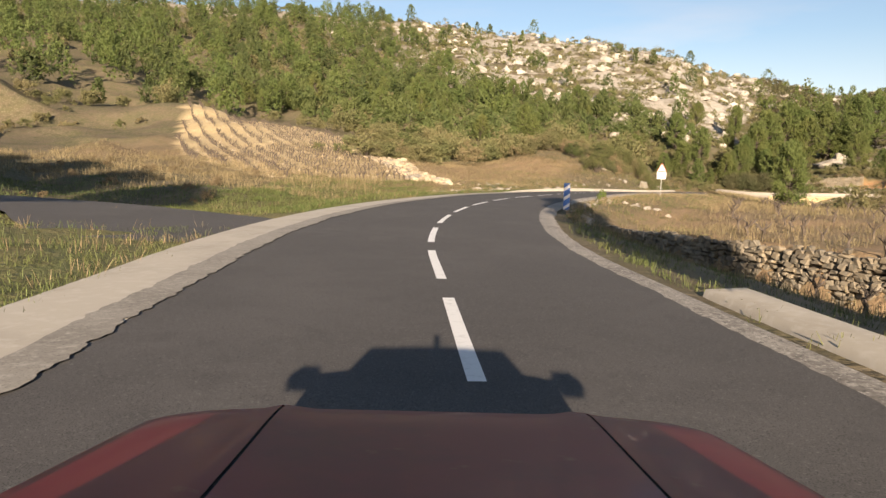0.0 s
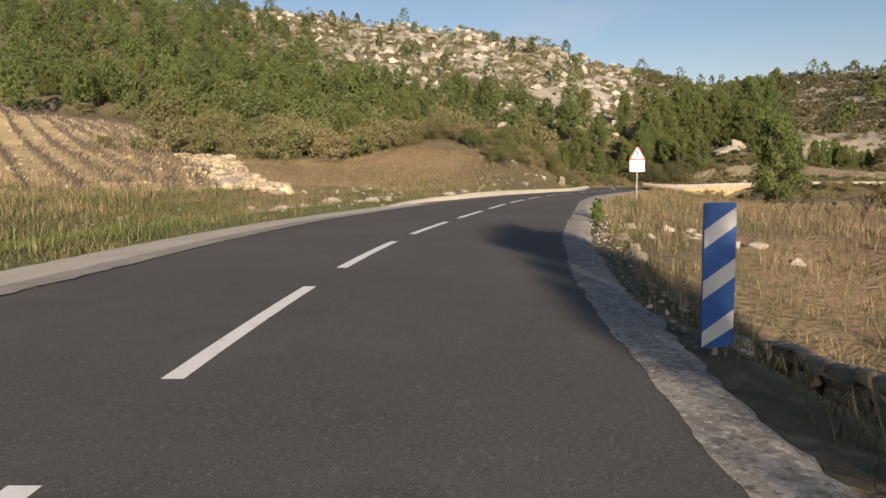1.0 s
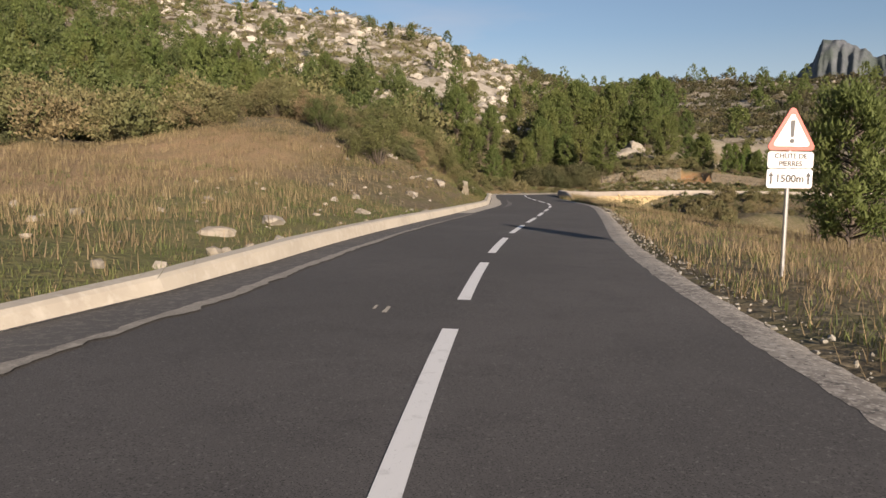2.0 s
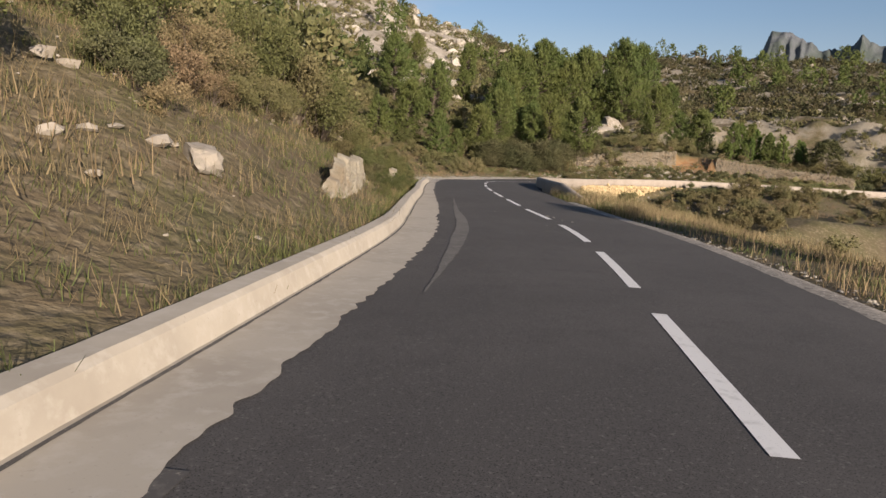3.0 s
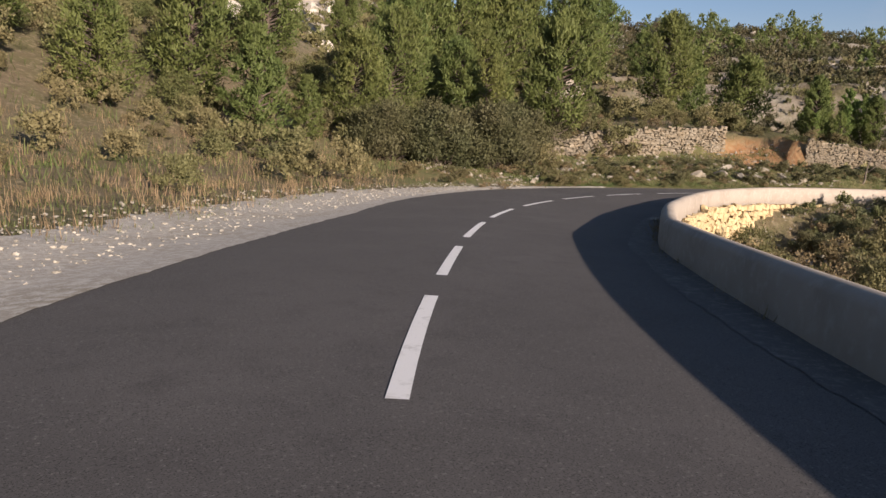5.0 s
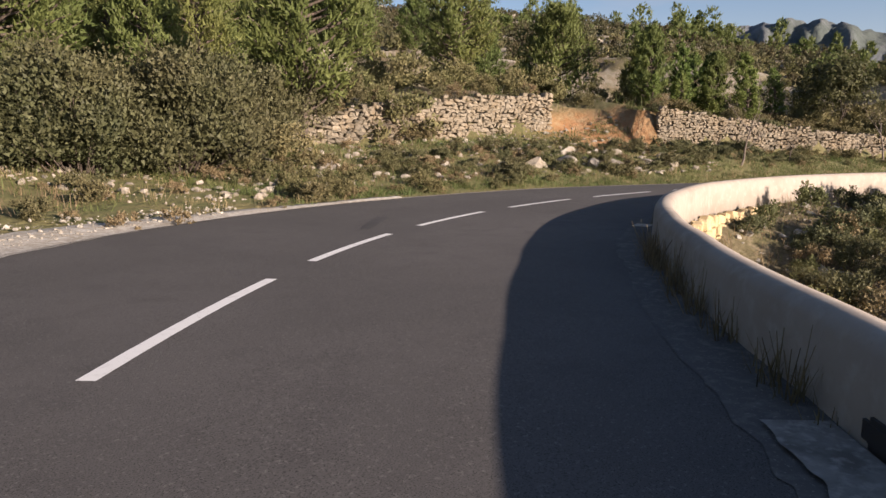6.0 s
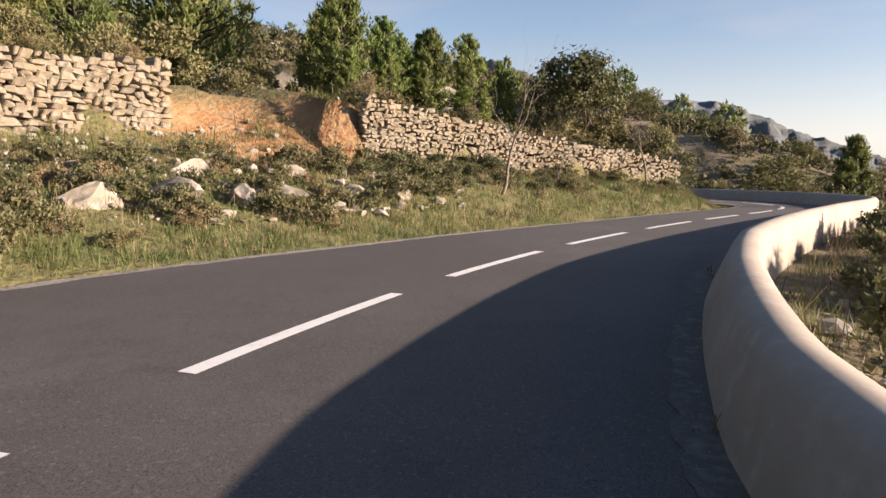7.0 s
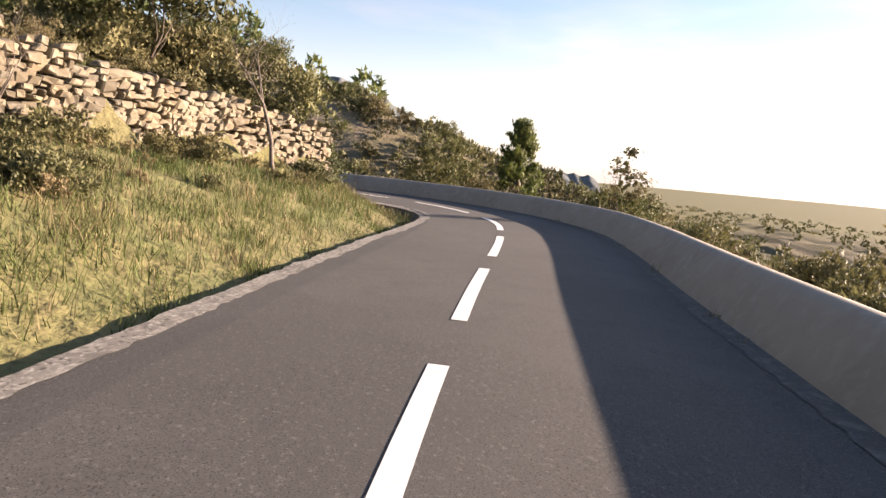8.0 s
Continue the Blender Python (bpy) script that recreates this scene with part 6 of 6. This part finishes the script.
def thicket(n, place, kinds, lo, hi, label, thin=4):
    """Many alike bushes as one growth."""
    held = {}
    for k in range(n):
        x, y = place(k)
        me = rng.choice(kinds)[1]
        q = np.empty(len(me.vertices) * 3, np.float32)
        me.vertices.foreach_get("co", q)
        a, b = rng.uniform(0, 6.28), rng.uniform(lo, hi)
        q = q.reshape(-1, 3, 3)[k % thin::thin]
        q = ((q - q.mean(1, keepdims=True)) * thin ** 0.5 + q.mean(1, keepdims=True)).reshape(-1, 3) * b
        q = np.stack([q[:, 0] * math.cos(a) - q[:, 1] * math.sin(a) + x, q[:, 0] * math.sin(a) + q[:, 1] * math.cos(a) + y, q[:, 2] + G(x, y) - 0.06], 1)
        held.setdefault(me.materials[0], []).append(q.reshape(-1, 3, 3))
    for mat, qs in held.items():
        put("bushes", quads_mesh("bushes", np.concatenate(qs), mat), None, label, "bushes", "stuff")


def many(n, place, kinds, lo, hi, label, group):
    for k in range(n):
        x, y = place(k)
        plant("shrub", rng.choice(kinds), x, y, rng.uniform(lo, hi), label, "shrub", group, names=("stem", "foliage"))
def by_road(s0, s1, d0, d1):
    def pick(k):
        s = rng.uniform(s0, s1)
        p = road_point(s, rng.uniform(d0, d1))
        return float(p[0]), float(p[1])
    return pick
DRYBUSH = [shrub_meshes(2.0, 2.6, 36, 0.075, WEED, 28, 60), shrub_meshes(1.3, 2.0, 37, 0.075, OLIVE, 24, 60)]
many(50, by_road(138, 164, 6.6, 9.0), [DRYBUSH[0], DRYBUSH[1], MAQUIS[0], MAQUIS[1], MAQUIS[2]], 0.35, 0.75, "dry olive-brown bush on the bank behind the kerb", "dry bushes on the bank")
thicket(40, by_road(118, 168, 17, 34), [SHRUBS[2], MAQUIS[1], DRYBUSH[0], SHRUBS[0]], 0.8, 1.5, "tall tangled bush on the slope above the road")
many(64, by_road(134, 166, 6.6, 17), [MAQUIS[1], DRYBUSH[0], MAQUIS[0], MAQUIS[3], DRYBUSH[1]], 0.5, 1.15, "tangled olive-green bush on the bank above the road", "bushes on the bank")
many(26, by_road(150.5, 166, 4.3, 6.4), [MAQUIS[0], MAQUIS[2], MAQUIS[3], DRYBUSH[1]], 0.3, 0.62, "low straggling weed bush behind the kerb", "weeds behind the kerb")
many(9, by_road(156.5, 160.5, 3.7, 4.6), [MAQUIS[3], MAQUIS[0]], 0.28, 0.42, "dark green bush leaning over the kerb", "green bushes at the kerb")
thicket(60, lambda k: (rng.uniform(-8, 24), rng.uniform(82, 106)), [SHRUBS[0], SHRUBS[2], MAQUIS[1]], 0.8, 1.7, "rounded green shrub at the foot of the hill")
def behind_vines(k):
    a, b = ((-75, 94), (-46, 106)) if k % 3 == 0 else ((-40, 120), (-17, 97)) if k % 3 == 1 else ((-17, 97), (-8, 70))
    u, w = rng.random(), rng.uniform(0, 7)
    return a[0] + (b[0] - a[0]) * u + w * 0.4, a[1] + (b[1] - a[1]) * u + w


thicket(46, behind_vines, [SHRUBS[0], SHRUBS[2], SHRUBS[1], MAQUIS[1]], 0.6, 1.5, "rounded green shrub above the vineyard")
thicket(16, lambda k: (rng.uniform(-62, -44), rng.uniform(70, 92)), [SHRUBS[0], SHRUBS[1], MAQUIS[2]], 0.6, 1.3, "green shrub on the terrace beside the vineyard")
thicket(30, lambda k: (rng.uniform(-34, -14), rng.uniform(19, 44)), [MAQUIS[2], DRYBUSH[0]], 0.25, 0.45, "brown withered bush in the rough field")
thicket(64, by_road(200, 234, 14.5, 22), [MAQUIS[0], MAQUIS[1], DRYBUSH[1], SHRUBS[1]], 0.5, 1.15, "grey-green bush on the terrace above the wall")
def behind_wall(k):
    wall = TERRACES[k % 2]
    u = rng.random() * (len(wall) - 1.001)
    i, w = int(u), u - int(u)
    ax, ay, bx, by = *wall[i][:2], *wall[i + 1][:2]
    n, d = math.hypot(bx - ax, by - ay), rng.uniform(0.6, 2.4)
    return ax + (bx - ax) * w - (by - ay) / n * d, ay + (by - ay) * w + (bx - ax) / n * d


many(34, behind_wall, [MAQUIS[0], DRYBUSH[1], MAQUIS[2], DRYBUSH[0]], 0.3, 0.6, "low olive-brown bush along the top of the terrace wall", "bushes on the wall's top")
SAPLING = pine_meshes(6, 3.2, 7, leaf=0.36, low=0.05, puffs=52, mat=BRIGHT)
for x, y, top in ((89.0, 115.4, 7.0), (88.4, 117.2, 6.9), (88.0, 118.6, 7.6), (87.6, 120.6, 8.4), (86.4, 118.2, 6.4), (85.0, 117.6, 5.8), (91.5, 114.6, 6.3), (83.4, 118.6, 5.6), (90.2, 118.8, 7.4), (93.0, 116.4, 6.6)):
    plant("pine_tree", SAPLING, x, y, max(1.6, top - G(x, y)) / 6, "bright green young pine above the terrace wall", "tree", "young pines on the terrace")
def slope_place(lo, hi, near, far):
    def pick(k):
        a, r = radians(rng.uniform(lo, hi)), rng.uniform(near, far)
        return OX + r * math.sin(a), OY + r * math.cos(a)
    return pick


def off_road(place, least, both=False):
    def pick(k):
        for _ in range(20):
            x, y = place(k)
            s, d = along(np.array([x]), np.array([y]))
            if (abs(d[0]) if both else d[0]) > least and not inside(CLEAR, np.array([x]), np.array([y]))[0]:
                return x, y
        return x, y
    return pick


thicket(190, off_road(slope_place(-40, 88, 30, 80), 11), [MAQUIS[0], MAQUIS[1], DRYBUSH[1], SHRUBS[0], MAQUIS[2]], 0.35, 1.1, "olive and brown scrub round the bend")
thicket(150, off_road(slope_place(66, 108, 62, 125), 6, True), [MAQUIS[0], MAQUIS[1], SHRUBS[0], MAQUIS[3]], 0.6, 1.3, "dark green scrub beyond the wall's end")
thicket(110, by_road(236, 262, 3.2, 9.5), [MAQUIS[0], MAQUIS[1], DRYBUSH[1], SHRUBS[1]], 0.4, 0.85, "green scrub on the spur inside the far bend")
thicket(240, off_road(slope_place(62, 106, 58, 130), 5, True), [MAQUIS[0], DRYBUSH[1], MAQUIS[1], MAQUIS[3]], 0.45, 0.79, "low scrub beside the far bend")
many(18, by_road(147, 162, 6.2, 10), [MAQUIS[3], DRYBUSH[0], MAQUIS[1], DRYBUSH[0]], 0.8, 1.25, "tall tangled bramble and dry twigs on the bank", "brambles on the bank")
thicket(80, by_road(148, 172, 7.5, 16), [DRYBUSH[1], MAQUIS[0], MAQUIS[2], MAQUIS[1]], 0.5, 0.79, "olive undergrowth on the bank", 2)
thicket(90, by_road(140, 176, 14, 40), [MAQUIS[1], SHRUBS[0], DRYBUSH[0], MAQUIS[3]], 0.6, 1.2, "dense bushes up the slope above the bend")
thicket(170, off_road(slope_place(-60, 30, 16, 66), 11), [MAQUIS[1], DRYBUSH[1], MAQUIS[0], SHRUBS[0]], 0.5, 0.79, "olive bushes covering the slope outside the bend")
thicket(80, by_road(217, 236, 3.8, 7.2), [MAQUIS[0], MAQUIS[2], DRYBUSH[1]], 0.15, 0.30, "small bushes at the foot of the terrace wall")
thicket(70, by_road(150, 178, 9, 30), [MAQUIS[0], MAQUIS[1], DRYBUSH[1], SHRUBS[0]], 0.5, 1.2, "olive scrub on the slope above the bend")
thicket(230, by_road(203, 240, 3.9, 8.8), [MAQUIS[2], MAQUIS[0], DRYBUSH[1], MAQUIS[0]], 0.2, 0.46, "low brown and grey-green tufts on the bank")
thicket(80, by_road(198, 218, 4.4, 9.5), [MAQUIS[0], MAQUIS[2], DRYBUSH[1], MAQUIS[2]], 0.22, 0.55, "low grey-green cushion bush on the stony bank")
thicket(170, by_road(184, 232, -20, -5.4), [MAQUIS[0], MAQUIS[1], SHRUBS[1], DRYBUSH[0], MAQUIS[2]], 0.4, 0.95, "green-brown bush on the slope below the parapet")
thicket(70, by_road(207, 230, -6.2, -3.9), [MAQUIS[0], SHRUBS[1], DRYBUSH[1], MAQUIS[0]], 0.3, 0.6, "green-brown low bushes along the outer side of the parapet")
many(28, by_road(198, 214, -9.0, -5.4), [MAQUIS[0], MAQUIS[2], DRYBUSH[1], MAQUIS[0]], 0.45, 0.8, "green-brown bush standing behind the parapet", "bushes behind the parapet")
many(16, by_road(186, 201, -10, -5.5), [MAQUIS[1], DRYBUSH[0], MAQUIS[0]], 0.6, 1.0, "green-brown bush in the gully below the parapet", "bushes in the gully")
thicket(16, by_road(118, 160, -30, -14), [MAQUIS[0], MAQUIS[1]], 0.5, 1.0, "dark green bush beyond the dry field")
thicket(30, by_road(168, 198, 7.5, 20), [MAQUIS[0], MAQUIS[1], SHRUBS[1]], 0.4, 1.0, "bush in the clearing outside the bend")
thicket(34, by_road(222, 240, 8.0, 13), [MAQUIS[0], DRYBUSH[1], MAQUIS[2]], 0.35, 0.7, "bush on the bank by the wall's end")
thicket(34, by_road(122, 137, 27, 40), [MAQUIS[0], MAQUIS[1], SHRUBS[0], DRYBUSH[1]], 0.5, 1.1, "rounded olive bush at the upper edge of the dry field")
thicket(70, lambda k: (rng.uniform(34, 56), rng.uniform(124, 148)), [MAQUIS[1], SHRUBS[0], DRYBUSH[1], MAQUIS[3]], 0.6, 1.2, "olive undergrowth beneath the pines outside the bend")
thicket(190, off_road(lambda k: (rng.uniform(60, 106), rng.uniform(121, 142)), 9, True), [MAQUIS[0], DRYBUSH[1], MAQUIS[2], MAQUIS[1]], 0.3, 0.7, "low olive and brown scrub on the terraces")
many(9, by_road(147.2, 151.5, 3.7, 4.2), [MAQUIS[3], MAQUIS[2]], 0.14, 0.25, "green bramble sprawling at the foot of the cut rock", "brambles at the rock's foot")
many(12, by_road(153.2, 160.5, 3.55, 3.9), [MAQUIS[3], MAQUIS[2], MAQUIS[0]], 0.12, 0.26, "low bramble and dry weeds between the kerb and the rocks", "weeds behind the kerb")
thicket(60, by_road(151, 172, 5.5, 14), [DRYBUSH[1], MAQUIS[2], MAQUIS[0], MAQUIS[3]], 0.45, 0.85, "mixed olive and straw-brown bushes on the bank before the bend", 2)
plant("shrub", SHRUBS[1], -11.0, 66.0, 0.9, "round yellow-green bush at the vineyard's corner", "shrub", names=("stem", "foliage"))
JUNIPER = shrub_meshes(1.2, 0.7, 41, 0.05, BRIGHT, 30, 90)
for x, y, k in ((6.5, 25.0, 0.62), (6.9, 26.0, 0.5), (6.1, 24.0, 0.35)):
    plant("shrub", JUNIPER, x, y, k, "bright green young pine bush at the road's edge", "shrub", names=("stem", "foliage"))


# ---- vines ----
def vine_mesh(seed, height=0.6):
    rng = random.Random(seed)
    bits = [tube([(0, 0, -0.1), (rng.uniform(-.05, .05), rng.uniform(-.05, .05), height * 0.3), (rng.uniform(-.1, .1), rng.uniform(-.1, .1), height * 0.6)], [0.06, 0.05, 0.055], 5)]
    for k in range(6):
        a = rng.uniform(0, 6.28)
        bits.append(tube([(0, 0, height * 0.55), (0.15 * math.cos(a), 0.15 * math.sin(a), height * 0.8), (0.28 * math.cos(a + .3), 0.28 * math.sin(a + .3), height * rng.uniform(0.9, 1.25))], [0.03, 0.02, 0.006], 4))
    return joined(bits)


def vines(name, label, places, seed, height):
    kinds_ = [vine_mesh(seed + i, height) for i in range(4)]
    bits = []
    rng = random.Random(seed)
    for x, y in places:
        v, f = kinds_[rng.randrange(4)]
        z = G(x, y)
        k, a = rng.uniform(0.7, 1.25), rng.uniform(0, 6.28)
        c, s_ = math.cos(a) * k, math.sin(a) * k
        bits.append(([(p[0] * c - p[1] * s_ + x, p[0] * s_ + p[1] * c + y, p[2] * k + z) for p in v], f))
    put(name, mesh_from(name, *joined(bits), BARK), None, label, "vines", "stuff")


rows_ = []
vx, vy = np.array([-0.42, 0.907]), np.array([0.907, 0.42])
for i in range(-22, 26):
    for k in range(0, 90):
        p = np.array([-20, 52]) + vy * i * 1.9 + vx * (k - 18) * 1.15
        rows_.append(p)
rows_ = np.array(rows_)
rows_ = rows_[inside(VINE, rows_[:, 0], rows_[:, 1])]
rows_ = rows_[np.random.RandomState(2).uniform(0, 1, len(rows_)) < 0.92]
vines("vine_rows", "rows of pruned leafless vines in the stony vineyard", rows_, 3, 0.65)
fp = []
for i in range(14):
    for k in range(26):
        p = road_point(64 + k * 3.0 + (i % 2), -10.0 - i * 2.1)
        fp.append((float(p[0]), float(p[1])))
vines("old_vines", "neglected leafless vine stumps in the dry field", [p for p in fp if random.Random(int(p[0] * 97 + p[1] * 13)).random() < 0.7], 9, 0.6)


# ---- grass and weeds ----
def blades(name, label, places, height, width, mat, seed, per=7, spread=0.14, bend=0.5):
    """Tufts of bent blades; places: x, y, z arrays."""
    rng = np.random.RandomState(seed)
    x, y, z = (np.repeat(np.asarray(a, float), per) for a in places)
    n = len(x)
    x, y = x + rng.normal(0, spread, n), y + rng.normal(0, spread, n)
    h = height * rng.uniform(0.45, 1.3, n) * np.repeat(rng.uniform(0.6, 1.25, n // per), per)
    a = rng.uniform(0, 6.28, n)
    lean = bend * h * rng.uniform(0.1, 1.0, n)
    dx, dy = np.cos(a) * lean, np.sin(a) * lean
    b = a + 1.57 + rng.normal(0, 0.4, n)
    wx, wy = np.cos(b) * width, np.sin(b) * width
    base = np.stack([x, y, z - 0.04], 1)
    q = np.stack([base - np.stack([wx, wy, 0 * wx], 1), base + np.stack([wx, wy, 0 * wx], 1),
                  base + np.stack([dx * 0.9 + wx * 0.35, dy * 0.9 + wy * 0.35, h], 1), base + np.stack([dx * 0.9 - wx * 0.35, dy * 0.9 - wy * 0.35, h], 1)], 1)
    put(name, quads_mesh(name, q, mat), None, label, "grass", "stuff")


def verge(n, s0, s1, d0, d1, seed, power=1.5):
    """Places beside the road; d from the asphalt's edge, left plus, denser near it."""
    rng = np.random.RandomState(seed)
    s = rng.uniform(s0, s1, n)
    k = rng.uniform(0, 1, n) ** power
    d = d0 + (d1 - d0) * k
    e = np.where(d > 0, table(EDGE_L, s), -table(EDGE_R, s))
    x = np.interp(s, LINE_S, LINE[:, 0]) + (d + e) * np.interp(s, LINE_S, LEFT[:, 0])
    y = np.interp(s, LINE_S, LINE[:, 1]) + (d + e) * np.interp(s, LINE_S, LEFT[:, 1])
    patch = waves(x, y, 3.5, seed + 40)
    ok = patch + rng.uniform(-0.5, 0.9, n) > -0.05
    x, y = x[ok], y[ok]
    return x, y, land(x, y)[0]


green = lambda *a: blades("grass", "yellow-green grass on the verge", *a)
straw = lambda *a: blades("dry_grass", "tall straw-coloured dry grass", *a)
weed = lambda *a: blades("dry_weeds", "brown withered weeds", *a)
green(verge(7500, 58, 128, 1.2, 13, 51), 0.13, 0.007, GRASS, 61, 11, 0.12, 0.9)
straw(verge(1500, 58, 128, 1.3, 16, 52), 0.22, 0.006, STRAW, 62, 9, 0.10, 0.8)
weed(verge(5200, 98, 136, 3.0, 42, 53, 1.0), 0.30, 0.009, WEED, 63, 10, 0.22, 0.7)
green(verge(3400, 60, 152, -0.9, -6.0, 54), 0.15, 0.007, GRASS, 64, 10, 0.12, 0.9)
straw(verge(3400, 78, 156, -0.8, -8, 55), 0.24, 0.006, STRAW, 65, 10, 0.12, 0.8)
weed(verge(7500, 60, 156, -5, -42, 56, 1.0), 0.30, 0.009, WEED, 66, 10, 0.22, 0.7)
straw(verge(3400, 112, 137, 5.0, 28, 153, 1.0), 0.30, 0.008, STRAW, 163, 9, 0.2, 0.7)
straw(verge(420, 147, 158.5, -0.30, -1.5, 181, 1.0), 0.36, 0.006, STRAW, 182, 14, 0.12, 0.9)
green(verge(420, 147, 158.5, -0.25, -1.4, 183, 1.0), 0.26, 0.006, GRASS, 184, 14, 0.12, 0.9)
straw(verge(5200, 60, 156, -5, -40, 57, 1.0), 0.30, 0.008, STRAW, 67, 8, 0.2, 0.7)
green(verge(4200, 132, 168, 1.1, 9, 58), 0.14, 0.005, GRASS, 68, 12, 0.13, 1.1)
straw(verge(2400, 132, 170, 1.1, 14, 59), 0.20, 0.004, STRAW, 69, 12, 0.14, 1.2)
weed(verge(2600, 132, 168, 1.3, 16, 60, 1.0), 0.22, 0.005, WEED, 70, 12, 0.2, 1.2)
straw(verge(3200, 164, 200, 2.4, 14, 71, 1.0), 0.32, 0.007, STRAW, 72, 9, 0.14, 0.8)
green(verge(2600, 166, 205, 2.0, 12, 73, 1.0), 0.16, 0.008, GRASS, 74, 10, 0.13, 0.9)
green(verge(17000, 202, 246, 0.35, 8.5, 75, 1.2), 0.15, 0.006, GRASS, 76, 12, 0.10, 1.1)
straw(verge(700, 204, 246, 0.6, 8, 175, 1.0), 0.24, 0.004, STRAW, 176, 26, 0.12, 1.0)
straw(verge(3600, 200, 246, 0.4, 9, 77, 1.1), 0.2, 0.006, STRAW, 78, 9, 0.11, 0.8)
straw(verge(2400, 154, 180, -0.9, -11, 379, 1.1), 0.42, 0.006, STRAW, 380, 12, 0.14, 0.9)
green(verge(4200, 158, 245, -0.9, -9, 79, 1.2), 0.2, 0.006, GRASS, 80, 9, 0.13, 0.9)
straw(verge(3200, 156, 245, -0.8, -12, 81, 1.1), 0.32, 0.007, STRAW, 82, 9, 0.13, 0.8)
rv = [np.array(a) for a in (rows_[:, 0], rows_[:, 1])]
weed((rv[0], rv[1], land(rv[0], rv[1])[0]), 0.28, 0.012, VINETWIG, 83, 6, 0.14, 0.8)
sr = np.random.RandomState(84)
fx, fy = sr.uniform(-44, -7, 9000), sr.uniform(15, 48, 9000)
fk = (along(fx, fy)[1] > 9) & (waves(fx, fy, 6, 91) + sr.uniform(-0.6, 0.6, 9000) > 0)
lush = fy < 27 + 5 * waves(fx, fy, 14, 92)
straw((fx[fk & ~lush], fy[fk & ~lush], land(fx[fk & ~lush], fy[fk & ~lush])[0]), 0.4, 0.012, STRAW, 85, 7, 0.2, 0.7)
green((fx[lush], fy[lush], land(fx[lush], fy[lush])[0]), 0.2, 0.012, GRASS, 86, 8, 0.25, 0.9)
gx_, gy_ = sr.uniform(-14, -3, 6000), sr.uniform(12, 42, 6000)
gk_ = along(gx_, gy_)[1] > 4.8
green((gx_[gk_], gy_[gk_], land(gx_[gk_], gy_[gk_])[0]), 0.17, 0.010, GRASS, 87, 9, 0.2, 0.9)
# weeds in the joint at the parapet's foot and along the kerb's back
for s0, s1, dd, n, h, seed in ((191.8, 199.5, 0.10, 44, 0.34, 301), (184, 190, 0.06, 14, 0.16, 305), (203.5, 205.5, 0.06, 10, 0.25, 302), (176, 250, 0.05, 40, 0.12, 303)):
    w_ = np.random.RandomState(seed)
    ws = w_.uniform(s0, s1, n)
    wp = np.array([road_point(float(q), pd(float(q)) + flare(float(q)) + dd) for q in ws])
    weed((wp[:, 0], wp[:, 1], wp[:, 2]), h, 0.006, WEED if seed % 2 else STRAW, seed, 14, 0.06, 0.8)
wk = np.random.RandomState(310).uniform(KERB0 + 2, KERB1, 260)
wp = np.array([road_point(float(q), kd(float(q)) + 0.42) for q in wk])
wp = wp[waves(wp[:, 0], wp[:, 1], 5.0, 312) > 0.0]
straw((wp[:, 0], wp[:, 1], wp[:, 2] + 0.03), 0.24, 0.005, GRASS, 311, 14, 0.10, 1.0)
# black blocks on the parapet above the slabs, painting the drain holes' inner shade
for ds, wide_, high_ in ((202.9, 0.17, 0.2), (190.9, 0.34, 0.16)):
    hole = bmesh.new()
    bmesh.ops.create_cube(hole, size=1)
    bmesh.ops.bevel(hole, geom=list(hole.edges), offset=0.2, segments=2, affect="EDGES")
    hp, hq = road_point(ds, pd(ds) + 0.006, 0.10), road_point(ds + 0.2, pd(ds + 0.2) + 0.006, 0.10)
    drain = part("drain_hole_shade", hole, BLACK, None)
    drain.matrix_basis = pose(float(hp[0]), float(hp[1]), float(hp[2]), 0, 0, math.degrees(math.atan2(hq[1] - hp[1], hq[0] - hp[0]))) @ Matrix.Diagonal((wide_, 0.03, high_, 1))
    tagged(drain, "black block painting the shade of a drain opening at the parapet's foot", "drain")
straw(verge(2600, 146, 178, 4, 28, 321, 1.0), 0.26, 0.007, STRAW, 322, 10, 0.2, 1.1)
sg = np.random.RandomState(331)
ga, gr = np.radians(sg.uniform(-60, 108, 10000)), sg.uniform(18, 125, 10000)
hx, hy = OX + gr * np.sin(ga), OY + gr * np.cos(ga)
hd = along(hx, hy)[1]
hk = ((hd > 9) | ((np.abs(hd) > 6) & (hx > 94))) & ~inside(CLEAR, hx, hy)
straw((hx[hk], hy[hk], land(hx[hk], hy[hk])[0]), 0.38, 0.016, GRASS, 332, 6, 0.3, 0.9)
